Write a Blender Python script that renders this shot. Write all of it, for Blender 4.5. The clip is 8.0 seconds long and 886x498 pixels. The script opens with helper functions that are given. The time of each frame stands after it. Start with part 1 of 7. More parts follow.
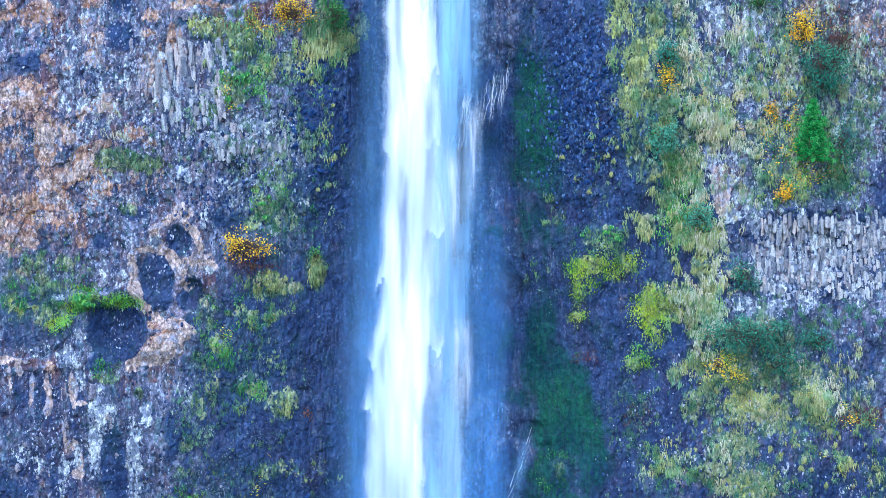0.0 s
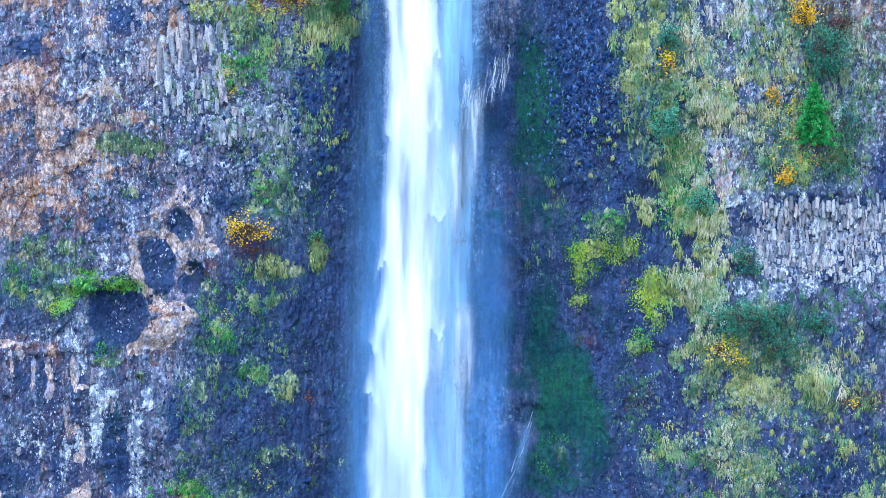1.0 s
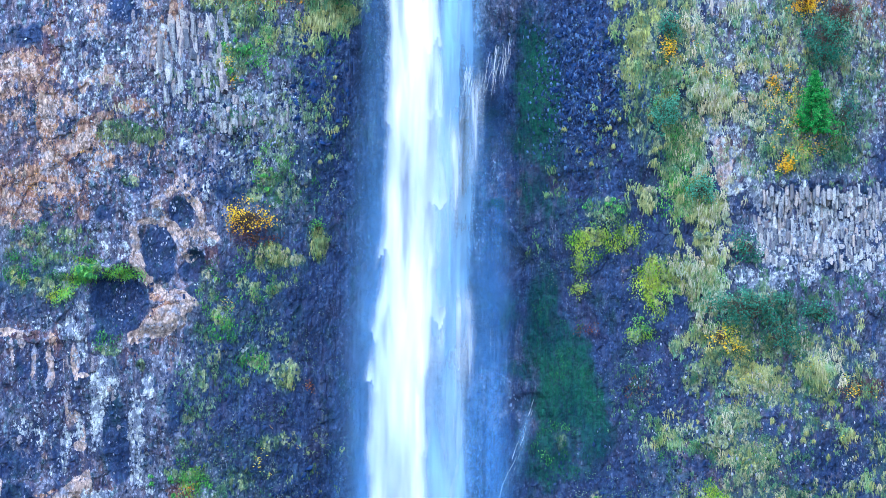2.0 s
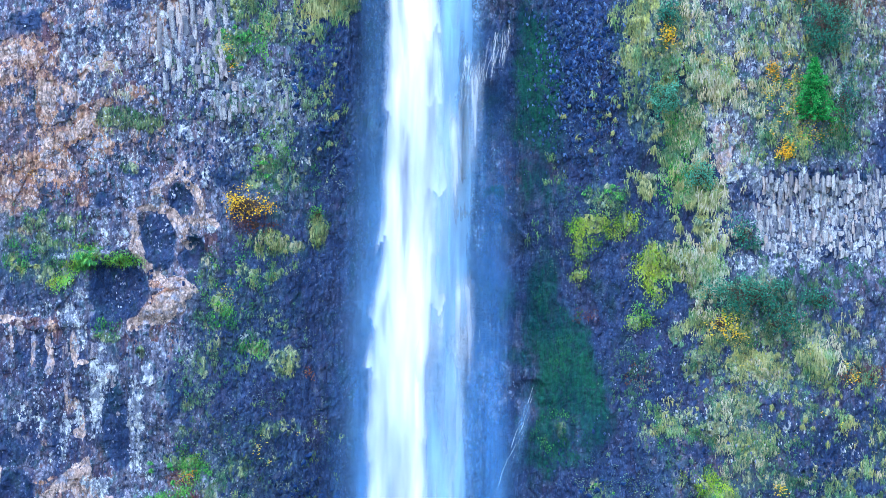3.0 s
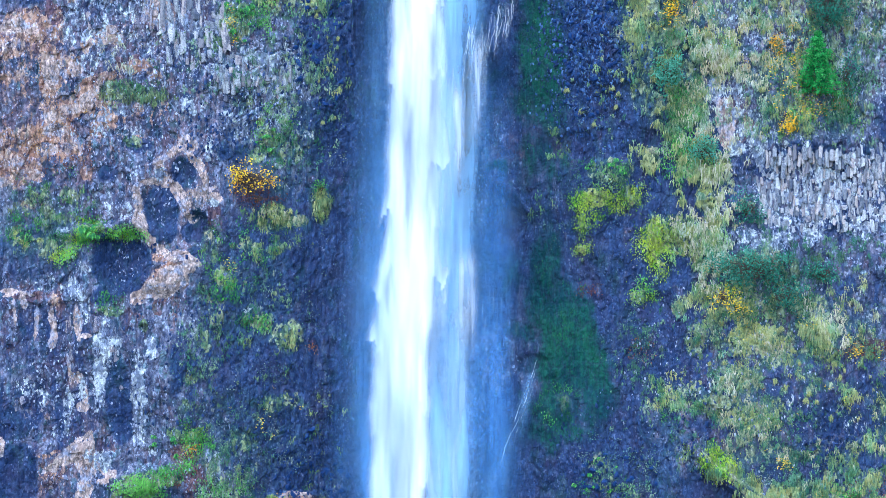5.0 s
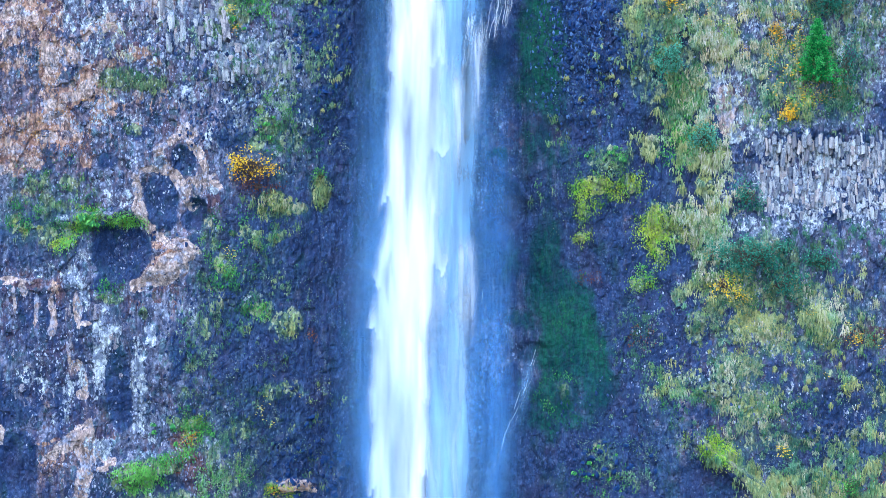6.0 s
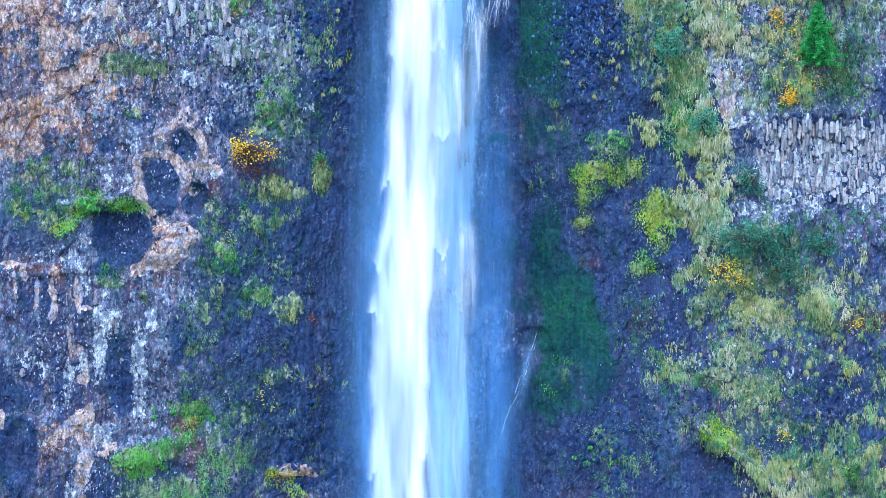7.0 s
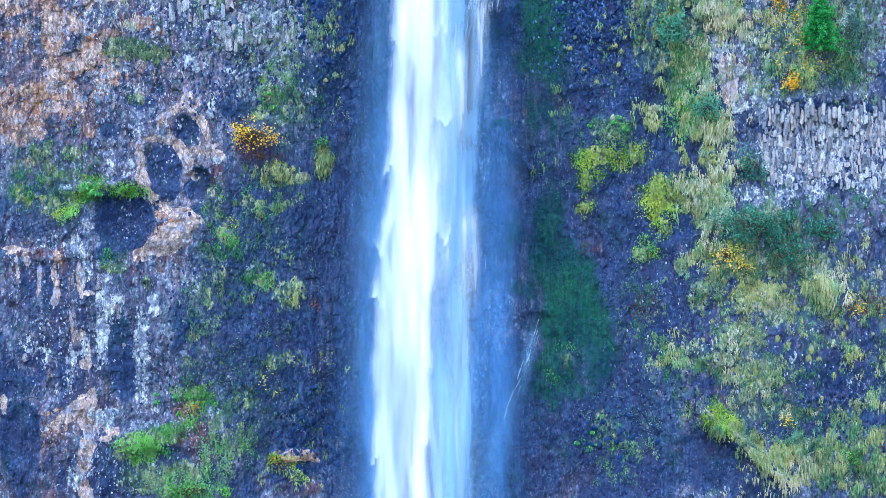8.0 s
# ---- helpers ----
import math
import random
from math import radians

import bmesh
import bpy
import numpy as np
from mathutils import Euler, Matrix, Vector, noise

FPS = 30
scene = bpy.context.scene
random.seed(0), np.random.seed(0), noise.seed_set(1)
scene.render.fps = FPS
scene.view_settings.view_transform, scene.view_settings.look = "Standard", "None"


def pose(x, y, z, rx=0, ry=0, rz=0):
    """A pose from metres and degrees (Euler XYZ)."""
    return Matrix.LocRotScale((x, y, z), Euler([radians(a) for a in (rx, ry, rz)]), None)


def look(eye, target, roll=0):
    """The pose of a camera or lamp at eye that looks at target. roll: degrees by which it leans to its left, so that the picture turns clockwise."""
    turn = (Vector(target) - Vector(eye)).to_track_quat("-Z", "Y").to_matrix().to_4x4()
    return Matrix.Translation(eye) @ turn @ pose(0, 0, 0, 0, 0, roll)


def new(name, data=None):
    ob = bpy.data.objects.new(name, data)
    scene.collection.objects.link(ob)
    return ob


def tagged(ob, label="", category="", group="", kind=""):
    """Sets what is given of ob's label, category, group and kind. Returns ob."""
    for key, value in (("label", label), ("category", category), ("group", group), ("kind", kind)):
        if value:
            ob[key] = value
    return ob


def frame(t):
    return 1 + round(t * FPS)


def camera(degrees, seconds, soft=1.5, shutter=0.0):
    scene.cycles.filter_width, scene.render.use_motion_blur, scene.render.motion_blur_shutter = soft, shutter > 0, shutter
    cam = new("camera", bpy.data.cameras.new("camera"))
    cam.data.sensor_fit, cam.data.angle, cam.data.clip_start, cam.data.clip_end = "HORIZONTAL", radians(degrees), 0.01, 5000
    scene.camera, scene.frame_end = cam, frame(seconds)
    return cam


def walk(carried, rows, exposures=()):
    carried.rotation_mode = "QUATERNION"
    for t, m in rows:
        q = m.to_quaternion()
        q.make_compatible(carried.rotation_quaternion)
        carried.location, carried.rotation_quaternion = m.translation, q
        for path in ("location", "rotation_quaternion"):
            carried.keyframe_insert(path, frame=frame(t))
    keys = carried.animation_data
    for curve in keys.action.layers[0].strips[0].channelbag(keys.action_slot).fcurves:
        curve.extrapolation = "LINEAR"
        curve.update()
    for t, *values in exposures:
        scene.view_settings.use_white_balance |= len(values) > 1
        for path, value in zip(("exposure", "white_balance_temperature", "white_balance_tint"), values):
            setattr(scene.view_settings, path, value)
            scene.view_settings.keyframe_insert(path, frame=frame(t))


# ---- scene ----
# A waterfall on a basalt cliff, seen level from far off with a long lens while the camera sinks.
REACH = 131.7          # from the camera to the cliff face
cam = camera(24.0, 8.0, soft=0.62)
ROWS = [
    (0.0, -0.000, 0.000), (0.5, -0.042, -0.531), (1.0, -0.088, -1.029), (1.5, -0.140, -1.414),
    (3.0, -0.096, -2.594), (3.5, -0.143, -3.055), (4.0, -0.253, -3.383), (4.5, -0.307, -3.820),
    (6.0, -0.281, -5.023), (6.5, -0.299, -5.464), (7.0, -0.315, -5.995), (7.5, -0.394, -6.432),
    (8.0, -0.471, -6.938),
]
walk(cam, [(t, pose(x, -REACH, 40 + z, 90, 0, 0)) for t, x, z in ROWS],
     [(0.0, 1.39, 4985, 9.5), (8.0, 1.39, 4985, 9.5)])

# ---- light: open shade under a bright sky ----
world = bpy.data.worlds.new("sky")
scene.world = world
world.use_nodes = True
sky = world.node_tree.nodes.new("ShaderNodeTexSky")
sky.sky_type, sky.sun_disc = "NISHITA", False
sky.sun_elevation, sky.sun_rotation = radians(52), radians(200)
world.node_tree.links.new(sky.outputs[0], world.node_tree.nodes["Background"].inputs[0])
world.node_tree.nodes["Background"].inputs[1].default_value = 0.16
sun_data = bpy.data.lights.new("sun", "SUN")
sun_data.energy, sun_data.angle, sun_data.color = 0.9, radians(40), (1.0, 0.95, 0.88)
sun = new("sun", sun_data)
sun.matrix_world = look((-30, -80, 110), (0, 0, 0))


# ---- noise on the cliff plane ----
def hashed(i, j, s):
    n = (i.astype(np.int64) * 374761393 + j.astype(np.int64) * 668265263 + s * 974634551) & 0xFFFFFFFF
    n = ((n ^ (n >> 13)) * 1274126177) & 0xFFFFFFFF
    return ((n ^ (n >> 16)) & 0xFFFFFF) / float(0xFFFFFF)


def smooth_noise(x, z, s):
    i, j = np.floor(x), np.floor(z)
    a, b = x - i, z - j
    a, b = a * a * (3 - 2 * a), b * b * (3 - 2 * b)
    low = hashed(i, j, s) * (1 - a) + hashed(i + 1, j, s) * a
    high = hashed(i, j + 1, s) * (1 - a) + hashed(i + 1, j + 1, s) * a
    return 2 * (low * (1 - b) + high * b) - 1


def fractal(x, z, s, octaves=4):
    total, size = 0 * x, 1.0
    for k in range(octaves):
        total = total + size * smooth_noise(x * 2 ** k + 17.3 * k, z * 2 ** k + 5.1 * k, s + k)
        size *= 0.5
    return total / 1.6


def cells(x, z, s):
    """Nearest cell of a jittered grid: its random value, the offset in it, and the distance to the border."""
    i, j = np.floor(x), np.floor(z)
    best, second = np.full(x.shape, 9.0), np.full(x.shape, 9.0)
    rnd, ox, oz = np.zeros(x.shape), np.zeros(x.shape), np.zeros(x.shape)
    for di in (-1, 0, 1):
        for dj in (-1, 0, 1):
            ci, cj = i + di, j + dj
            ex = x - ci - hashed(ci, cj, s)
            ez = z - cj - hashed(ci, cj, s + 50)
            d = np.sqrt(ex * ex + ez * ez)
            near = d < best
            second = np.where(near, best, np.minimum(second, d))
            rnd = np.where(near, hashed(ci, cj, s + 99), rnd)
            ox, oz = np.where(near, ex, ox), np.where(near, ez, oz)
            best = np.where(near, d, best)
    return rnd, ox, oz, second - best


def ramp(a, lo, hi):
    t = np.clip((a - lo) / (hi - lo), 0, 1)
    return t * t * (3 - 2 * t)


class Patches:
    """Soft-edged ragged patches on the cliff, each a tilted ellipse."""

    def __init__(self, seed, ragged=0.5, soft=0.5):
        self.all, self.seed, self.ragged, self.soft = [], seed, ragged, soft

    def add(self, x, z, rx, rz, turn=0, power=1.0):
        self.all.append((x, z, rx, rz, radians(turn), power))
        return self

    def line(self, wide, power, *points):
        """A crooked band through the given places."""
        for (ax, az), (bx, bz) in zip(points, points[1:]):
            long = math.hypot(bx - ax, bz - az)
            self.add((ax + bx) / 2, (az + bz) / 2, long / 2 + wide * 0.5, wide, math.degrees(math.atan2(bz - az, bx - ax)), power)
        return self

    def on(self, x, z):
        e = self.ragged * fractal(x * 0.9, z * 0.7, self.seed, 4)
        f = self.ragged * fractal(x * 0.9 + 31, z * 0.7, self.seed + 9, 4)
        x, z = x + 1.6 * e, z + 1.6 * f
        total = 0 * x
        for cx, cz, rx, rz, turn, power in self.all:
            c, s = math.cos(turn), math.sin(turn)
            a, b = (x - cx) * c + (z - cz) * s, (z - cz) * c - (x - cx) * s
            d = np.sqrt((a / rx) ** 2 + (b / rz) ** 2)
            total = np.maximum(total, power * ramp(1 + self.soft - d, 0, 2 * self.soft))
        return total


# ---- what the rock looks like, patch by patch ----
tan_rock = Patches(3, .2)
tan_rock.add(-25.75, 42.19, 2.14, 1.07, 0, 0.62).add(-27.00, 40.94, 1.61, 1.00, 0, 0.72).add(-27.18, 49.15, 1.43, 1.07, 0, 0.55).add(-24.86, 46.47, 0.71, 1.61, 0, 0.7).add(-22.90, 44.69, 1.07, 0.64, 30, 0.9).add(-21.47, 43.62, 0.89, 0.36, 0, 0.8).add(-21.11, 48.97, 0.79, 0.64, 0, 0.7).add(-17.54, 50.76, 0.79, 1.43, 0, 0.6).add(-16.82, 47.55, 1.43, 0.50, 0, 0.4)
tan_rock.add(-25.86, 45.04, 2.14, 1.07, 0, .35).add(-26.93, 42.54, 1.79, 1.07, 0, .5).add(-24.07, 42.18, 1.43, 0.71, 0, .6).add(-22.64, 44.68, 1.43, 0.71, 0, .7)
tan_rock.add(24.86, 28.61, 2.14, 1.43, 0, .35).add(17.89, 43.79, 0.86, 1.64, 0, 1.3).add(18.96, 43.25, 0.50, 0.71, 0, 1.1).add(-17.82, 33.79, 1.64, 0.71, 25, 1.3)
tan_rock.add(-17.29, 35.21, 1.21, 0.29, 0, 1).add(-21.93, 46.11, 1.43, 0.57, 30, 1).add(-23.71, 44.39, 1.43, 0.57, 40, 1.1).add(-25.50, 42.71, 1.64, 0.57, 35, 1.1)
tan_rock.add(-27.29, 41.29, 1.43, 0.57, 30, 1).add(-9.61, 19.93, 1.07, 0.21, 0, 1.4).add(-25.86, 20.04, 3.21, 2.50, 0, .28).add(-24.07, 30.75, 3.93, 2.14, 0, .14)
tan_rock.add(-17.29, 38.96, 2.86, 3.57, 0, .25).add(19.14, 23.43, 2.14, 0.71, 0, .3)
tan_rock.add(-21.93, 47.54, 7.14, 9.29, 0, .29).add(18.43, 27.18, 7.14, 7.14, 0, .20).add(23.79, 40.04, 4.29, 2.14, 0, .30)
tan_rock.add(24.86, 51.46, 4.29, 5.71, 0, .38).add(18.79, 49.68, 3.57, 6.07, 0, .34).add(-25.50, 54.86, 1.07, 0.71, 0, .8).add(-25.86, 54.25, 0.71, 0.43, 0, .7)
tan_rock.add(-27.29, 55.04, 0.71, 0.71, 0, .5).add(-26.57, 49.86, 1.61, 0.64, 0, .9).add(-27.29, 48.07, 0.89, 0.50, 0, .7).add(-25.86, 49.14, 0.71, 0.71, 0, .7)
tan_rock.add(-24.79, 52.00, 0.43, 0.43, 0, .7).add(-24.79, 47.71, 0.64, 0.93, 0, .9).add(-23.36, 47.18, 0.57, 0.71, 0, .9).add(-24.61, 46.29, 0.57, 0.79, 0, .8)
tan_rock.add(-26.93, 46.46, 1.43, 0.57, 0, .5).add(-22.64, 48.25, 0.43, 0.36, 0, .9).add(-21.57, 53.07, 0.50, 0.64, 0, .9).add(-21.93, 52.00, 0.43, 0.43, 0, .9)
tan_rock.add(-22.11, 55.39, 0.86, 0.36, 0, .7).add(-22.29, 54.32, 0.50, 0.29, 0, .8).add(-23.36, 51.29, 0.36, 0.29, 0, .7).add(-21.29, 48.79, 0.57, 0.36, 0, 1)
tan_rock.add(-21.04, 49.39, 0.43, 0.18, 0, 1).add(-18.36, 51.29, 0.43, 0.93, 0, 1).add(-17.82, 51.46, 0.50, 1.43, 0, .6).add(-16.93, 53.07, 0.50, 0.93, 0, .9)
tan_rock.add(-16.21, 55.32, 0.93, 0.36, 0, .9).add(-14.43, 55.46, 1.07, 0.29, 0, .6).add(-18.54, 53.61, 0.50, 0.36, 0, .7).add(-18.36, 54.68, 0.71, 0.50, 0, .6)
tan_rock.add(-19.61, 47.18, 0.93, 0.50, 0, .9).add(-18.36, 46.64, 0.57, 0.36, 0, .6).add(-20.50, 49.68, 0.71, 0.57, 0, .4)
tan_rock.add(-24.79, 43.96, 0.50, 0.50, 0, 1).add(-24.43, 43.07, 1.07, 0.64, 0, 1).add(-25.86, 42.89, 0.71, 0.71, 0, .8).add(-23.36, 44.68, 0.79, 0.50, 0, .9)
tan_rock.add(-21.21, 43.96, 0.71, 0.43, 0, .9).add(-21.75, 43.25, 0.57, 0.50, 0, .8).add(-25.86, 41.82, 1.43, 0.50, 0, .9).add(-27.29, 41.46, 0.93, 0.57, 0, .8)
tan_rock.add(-25.86, 40.57, 1.21, 0.43, 0, 1).add(-27.29, 40.04, 0.86, 0.50, 0, .7).add(-24.07, 42.00, 0.71, 0.71, 0, .6).add(-22.82, 40.39, 0.36, 0.50, 0, .8)
tan_rock.add(-26.21, 38.61, 0.86, 0.36, 0, .5).add(-24.79, 32.54, 0.50, 0.57, 0, .6).add(-26.39, 31.11, 0.29, 0.50, 0, .5).add(-23.71, 27.54, 0.57, 0.50, 0, .5)
tan_rock.add(-25.43, 25.14, 0.18, 0.29, 0, .8).add(-25.50, 26.11, 0.29, 0.18, 0, .7).add(-23.00, 27.18, 0.21, 0.36, 0, .5).add(-22.64, 24.68, 0.50, 0.50, 0, .5)
tan_rock.add(-23.18, 20.57, 0.36, 0.79, 0, .7).add(-24.43, 19.68, 0.36, 1.07, 0, .4).add(-25.14, 22.82, 0.93, 0.18, 0, .7)
tan_rock.add(16.64, 45.75, 0.29, 0.36, 0, .6).add(23.07, 54.86, 0.86, 0.71, 0, .8).add(23.43, 55.57, 0.57, 0.36, 0, 1.2).add(17.00, 52.89, 0.86, 0.21, 0, .6)
tan_rock.add(25.93, 52.89, 0.86, 0.50, 0, .8).add(17.18, 25.57, 0.50, 0.36, 0, .7).add(21.29, 29.86, 0.57, 0.57, 0, .6).add(17.18, 32.89, 0.57, 0.43, 0, .5)
tan_rock.add(23.6, 50.5, 3.6, 4.2, 0, .42).add(26.5, 53.4, 1.6, 1.6, 0, .6).add(17.6, 48.2, 0.8, 1.6, 0, .7)
tan_rock.add(16.29, 34.14, 0.71, 1.07, 0, .5).add(24.86, 41.11, 0.71, 0.57, 0, .4).add(23.43, 41.11, 0.29, 0.36, 0, .6).add(27.07, 21.32, 1.07, 0.36, 25, .8)
tan_rock.add(20.75, 40.04, 0.18, 0.18, 0, 1).add(8.32, 18.61, 0.86, 0.50, 0, .6).add(14.14, 20.39, 0.29, 0.29, 0, .6).add(12.54, 28.54, 0.29, 0.29, 0, 1.2)
tan_rock.add(-10.14, 31.46, 0.29, 0.21, 0, 1.2).add(-8.71, 29.89, 0.29, 0.18, 0, 1).add(11.64, 37.00, 0.36, 0.18, 0, .9)
veins = Patches(18, .14, .45)
veins.add(-16.21, 42.36, 0.64, 0.50, 0, 1).add(-16.93, 42.00, 0.43, 0.25, 0, .9).add(-18.00, 40.04, 0.50, 0.25, 0, 1).add(-18.00, 40.82, 0.50, 0.43, 0, .7)
veins.add(-15.50, 40.93, 0.25, 0.71, 0, .8).add(-17.11, 39.50, 0.32, 0.32, 0, 1).add(-16.39, 38.89, 0.32, 0.57, 20, 1).add(-15.96, 37.71, 0.39, 0.32, 0, 1)
veins.add(-15.68, 38.61, 0.36, 0.79, 0, .7).add(-19.43, 38.96, 0.29, 0.93, 10, .9).add(-19.18, 37.46, 0.29, 0.64, 15, .9).add(-18.64, 36.29, 0.32, 0.50, 25, 1)
veins.add(-18.07, 35.68, 0.32, 0.29, 0, 1).add(-16.93, 35.39, 0.79, 0.25, 0, 1.1).add(-15.32, 39.50, 0.71, 0.21, 15, .8).add(-14.54, 38.79, 0.43, 0.29, 0, 1)
veins.add(-17.82, 33.54, 1.43, 0.64, 20, 1.5).add(-18.79, 32.89, 0.71, 0.36, 0, 1.1).add(-19.43, 32.46, 0.57, 0.29, 0, 1).add(-17.29, 34.32, 0.86, 0.36, 0, 1.1)
veins.add(-16.29, 34.61, 0.43, 0.32, 0, 1.1).add(-24.79, 35.14, 0.29, 0.21, 0, .9).add(-26.57, 32.18, 0.29, 0.36, 0, 1).add(-27.64, 33.07, 0.71, 0.18, 0, .9)
veins.add(-24.86, 30.75, 0.21, 0.86, -3, 1).add(-24.96, 29.82, 0.25, 0.43, 0, .9).add(-23.18, 31.11, 0.25, 0.86, 0, .9).add(-22.64, 30.21, 0.32, 0.18, 0, .8)
veins.add(-23.00, 25.82, 0.32, 0.32, 0, 1.3).add(-9.75, 19.95, 1.15, 0.26, 0, 1.7)
veins.add(-22.64, 23.79, 0.39, 0.57, 0, 1).add(-23.64, 22.82, 1.21, 0.54, 20, 1.4).add(-24.86, 21.82, 0.29, 0.21, 0, 1.1).add(-22.75, 22.25, 0.50, 0.86, 0, .9)
veins.add(-21.39, 21.54, 0.43, 0.25, 30, 1.2).add(-21.93, 21.11, 0.43, 0.25, 0, 1).add(-28.18, 23.25, 0.21, 0.71, 0, .9).add(-9.89, 19.96, 0.93, 0.18, 0, 1.4)
veins.add(-8.71, 19.68, 0.50, 0.21, 0, .9).add(17.07, 44.32, 0.32, 1.00, 0, 1).add(17.75, 43.79, 0.36, 1.07, 0, 1.1).add(18.79, 43.61, 0.36, 0.54, 0, 1.1)
veins.add(-21.29, 48.75, 0.50, 0.29, 0, 1.1).add(-21.04, 49.39, 0.39, 0.18, 15, 1.2).add(-18.36, 51.29, 0.36, 0.93, 0, 1).add(-22.11, 51.89, 0.36, 0.29, 0, 1)
veins.add(-21.57, 52.96, 0.32, 0.57, -20, .9)
veins.add(-27.18, 49.69, 1.07, 0.50, 0, 0.9).add(-25.93, 49.51, 0.54, 0.43, 0, 0.8).add(-27.54, 48.44, 0.71, 0.32, 0, 0.6).add(-24.86, 46.83, 0.61, 1.00, 0, 0.95)
veins.add(-23.25, 47.08, 0.50, 0.46, 0, 1.1).add(-22.54, 48.62, 0.39, 0.39, 0, 0.9).add(-21.29, 49.37, 0.61, 0.29, 15, 1.3).add(-21.47, 48.72, 0.46, 0.32, 0, 1.3)
veins.add(-21.82, 51.83, 0.46, 0.68, 0, 0.9).add(-18.61, 50.87, 0.39, 1.50, 0, 0.9).add(-17.90, 50.22, 0.36, 1.36, 0, 0.8).add(-22.72, 44.87, 0.64, 0.46, 35, 1.2)
veins.add(-23.61, 44.51, 0.64, 0.32, 0, 1).add(-22.25, 45.33, 0.86, 0.21, 40, 0.9).add(-21.65, 43.87, 0.64, 0.25, 10, 1.1).add(-24.68, 44.08, 0.79, 0.25, 0, 1.2)
veins.add(-24.68, 43.15, 0.71, 0.46, 0, 0.8).add(-25.22, 42.01, 0.71, 0.39, 0, 1).add(-23.97, 42.12, 0.54, 0.39, 0, 0.7).add(-26.29, 40.40, 0.89, 0.39, 0, 0.95)
veins.add(-27.18, 41.12, 0.86, 0.39, 0, 0.8).add(-27.90, 40.05, 0.43, 0.46, 0, 0.7).add(-16.82, 35.22, 0.89, 0.32, 0, 1.2).add(-18.07, 33.44, 1.21, 0.46, 25, 1.5)
veins.add(-17.18, 34.15, 0.86, 0.39, 0, 1.2).add(-19.50, 32.80, 0.64, 0.32, 0, 1.2).add(-26.65, 32.55, 0.21, 0.43, 0, 1.2).add(-24.97, 31.30, 0.18, 1.07, 0, 1.1)
veins.add(-23.07, 30.94, 0.25, 0.50, 0, 0.9).add(-23.43, 27.72, 0.50, 0.39, 0, 0.7).add(-14.86, 38.97, 0.50, 0.36, 0, 1)
veins.add(17.46, 43.97, 0.57, 1.29, 0, 1.3).add(17.57, 42.72, 0.50, 0.57, 0, 1.2).add(18.71, 43.44, 0.29, 0.50, 0, 1.1).add(16.82, 45.40, 0.36, 0.50, 0, 1)
veins.line(0.23, 1.7, (-16.64, 42.46), (-16.07, 41.75), (-15.50, 40.82), (-15.29, 39.82), (-16.29, 39.04), (-17.57, 40.25), (-18.36, 41.11), (-17.64, 41.54), (-16.86, 41.96))
veins.line(0.20, 1.7, (-17.36, 39.75), (-16.64, 38.68), (-16.11, 37.54)).line(0.19, 1.6, (-19.57, 39.61), (-19.46, 38.25), (-19.57, 37.46), (-18.75, 36.39), (-18.21, 35.68))
veins.line(.22, 1.4, (-19.82, 39.57), (-19.07, 40.00), (-18.29, 40.11), (-17.57, 39.82)).line(0.20, 1.5, (-18.21, 35.68), (-17.29, 35.39), (-16.21, 35.25), (-15.68, 34.89))
veins.line(0.23, 1.6, (-19.71, 32.54), (-18.89, 33.18), (-17.82, 33.96), (-16.64, 34.39)).line(0.18, 1.4, (-17.29, 33.54), (-16.50, 34.11)).line(.2, 1.2, (-15.43, 39.25), (-14.71, 38.75), (-14.50, 39.11))
veins.line(.14, 1.1, (-27.29, 32.54), (-27.14, 30.75)).line(.12, 1.1, (-25.86, 32.18), (-25.93, 30.04)).line(.12, 1, (-24.07, 29.32), (-23.86, 27.18)).line(.14, 1.1, (-22.79, 27.18), (-22.93, 25.39))
veins.line(.5, .9, (-23.29, 23.61), (-23.00, 21.46), (-23.29, 18.61), (-23.00, 16.82)).line(.12, .7, (-28.18, 32.68), (-26.93, 33.04), (-25.86, 32.75)).line(.2, 1.2, (-24.86, 31.11), (-24.79, 29.75)).line(.2, 1.2, (-23.36, 32.18), (-23.14, 30.04)).line(.22, 1.3, (-25.50, 21.64), (-24.07, 22.54), (-22.64, 23.43)).line(.24, 1.3, (-22.64, 23.43), (-22.21, 22.18), (-21.21, 21.39))
pale_rock = Patches(13, .22)
pale_rock.add(20.04, 36.29, 2.14, 0.64, 0, .8).add(17.00, 37.89, 0.86, 1.43, 0, .5).add(-19.43, 24.96, 0.39, 1.79, 0, 1.1).add(-21.46, 29.75, 0.79, 1.43, 0, .9)
pale_rock.add(-25.14, 33.61, 0.71, 0.57, 0, .7).add(-23.71, 35.75, 0.50, 0.50, 0, .6)
pale_rock.add(-19.6, 49.5, 5.0, 5.5, 0, .36).add(-23.71, 27.89, 5.36, 7.14, 0, .2).add(-21.21, 26.46, 1.43, 3.21, 0, .0).add(22.00, 49.68, 7.14, 8.57, 0, .50)
pale_rock.add(22.00, 27.89, 7.14, 7.14, 0, .20).add(-23.36, 52.18, 0.93, 2.50, 0, .5).add(-23.18, 49.68, 0.86, 1.43, 0, .6).add(-22.64, 53.96, 0.86, 1.07, 0, .5)
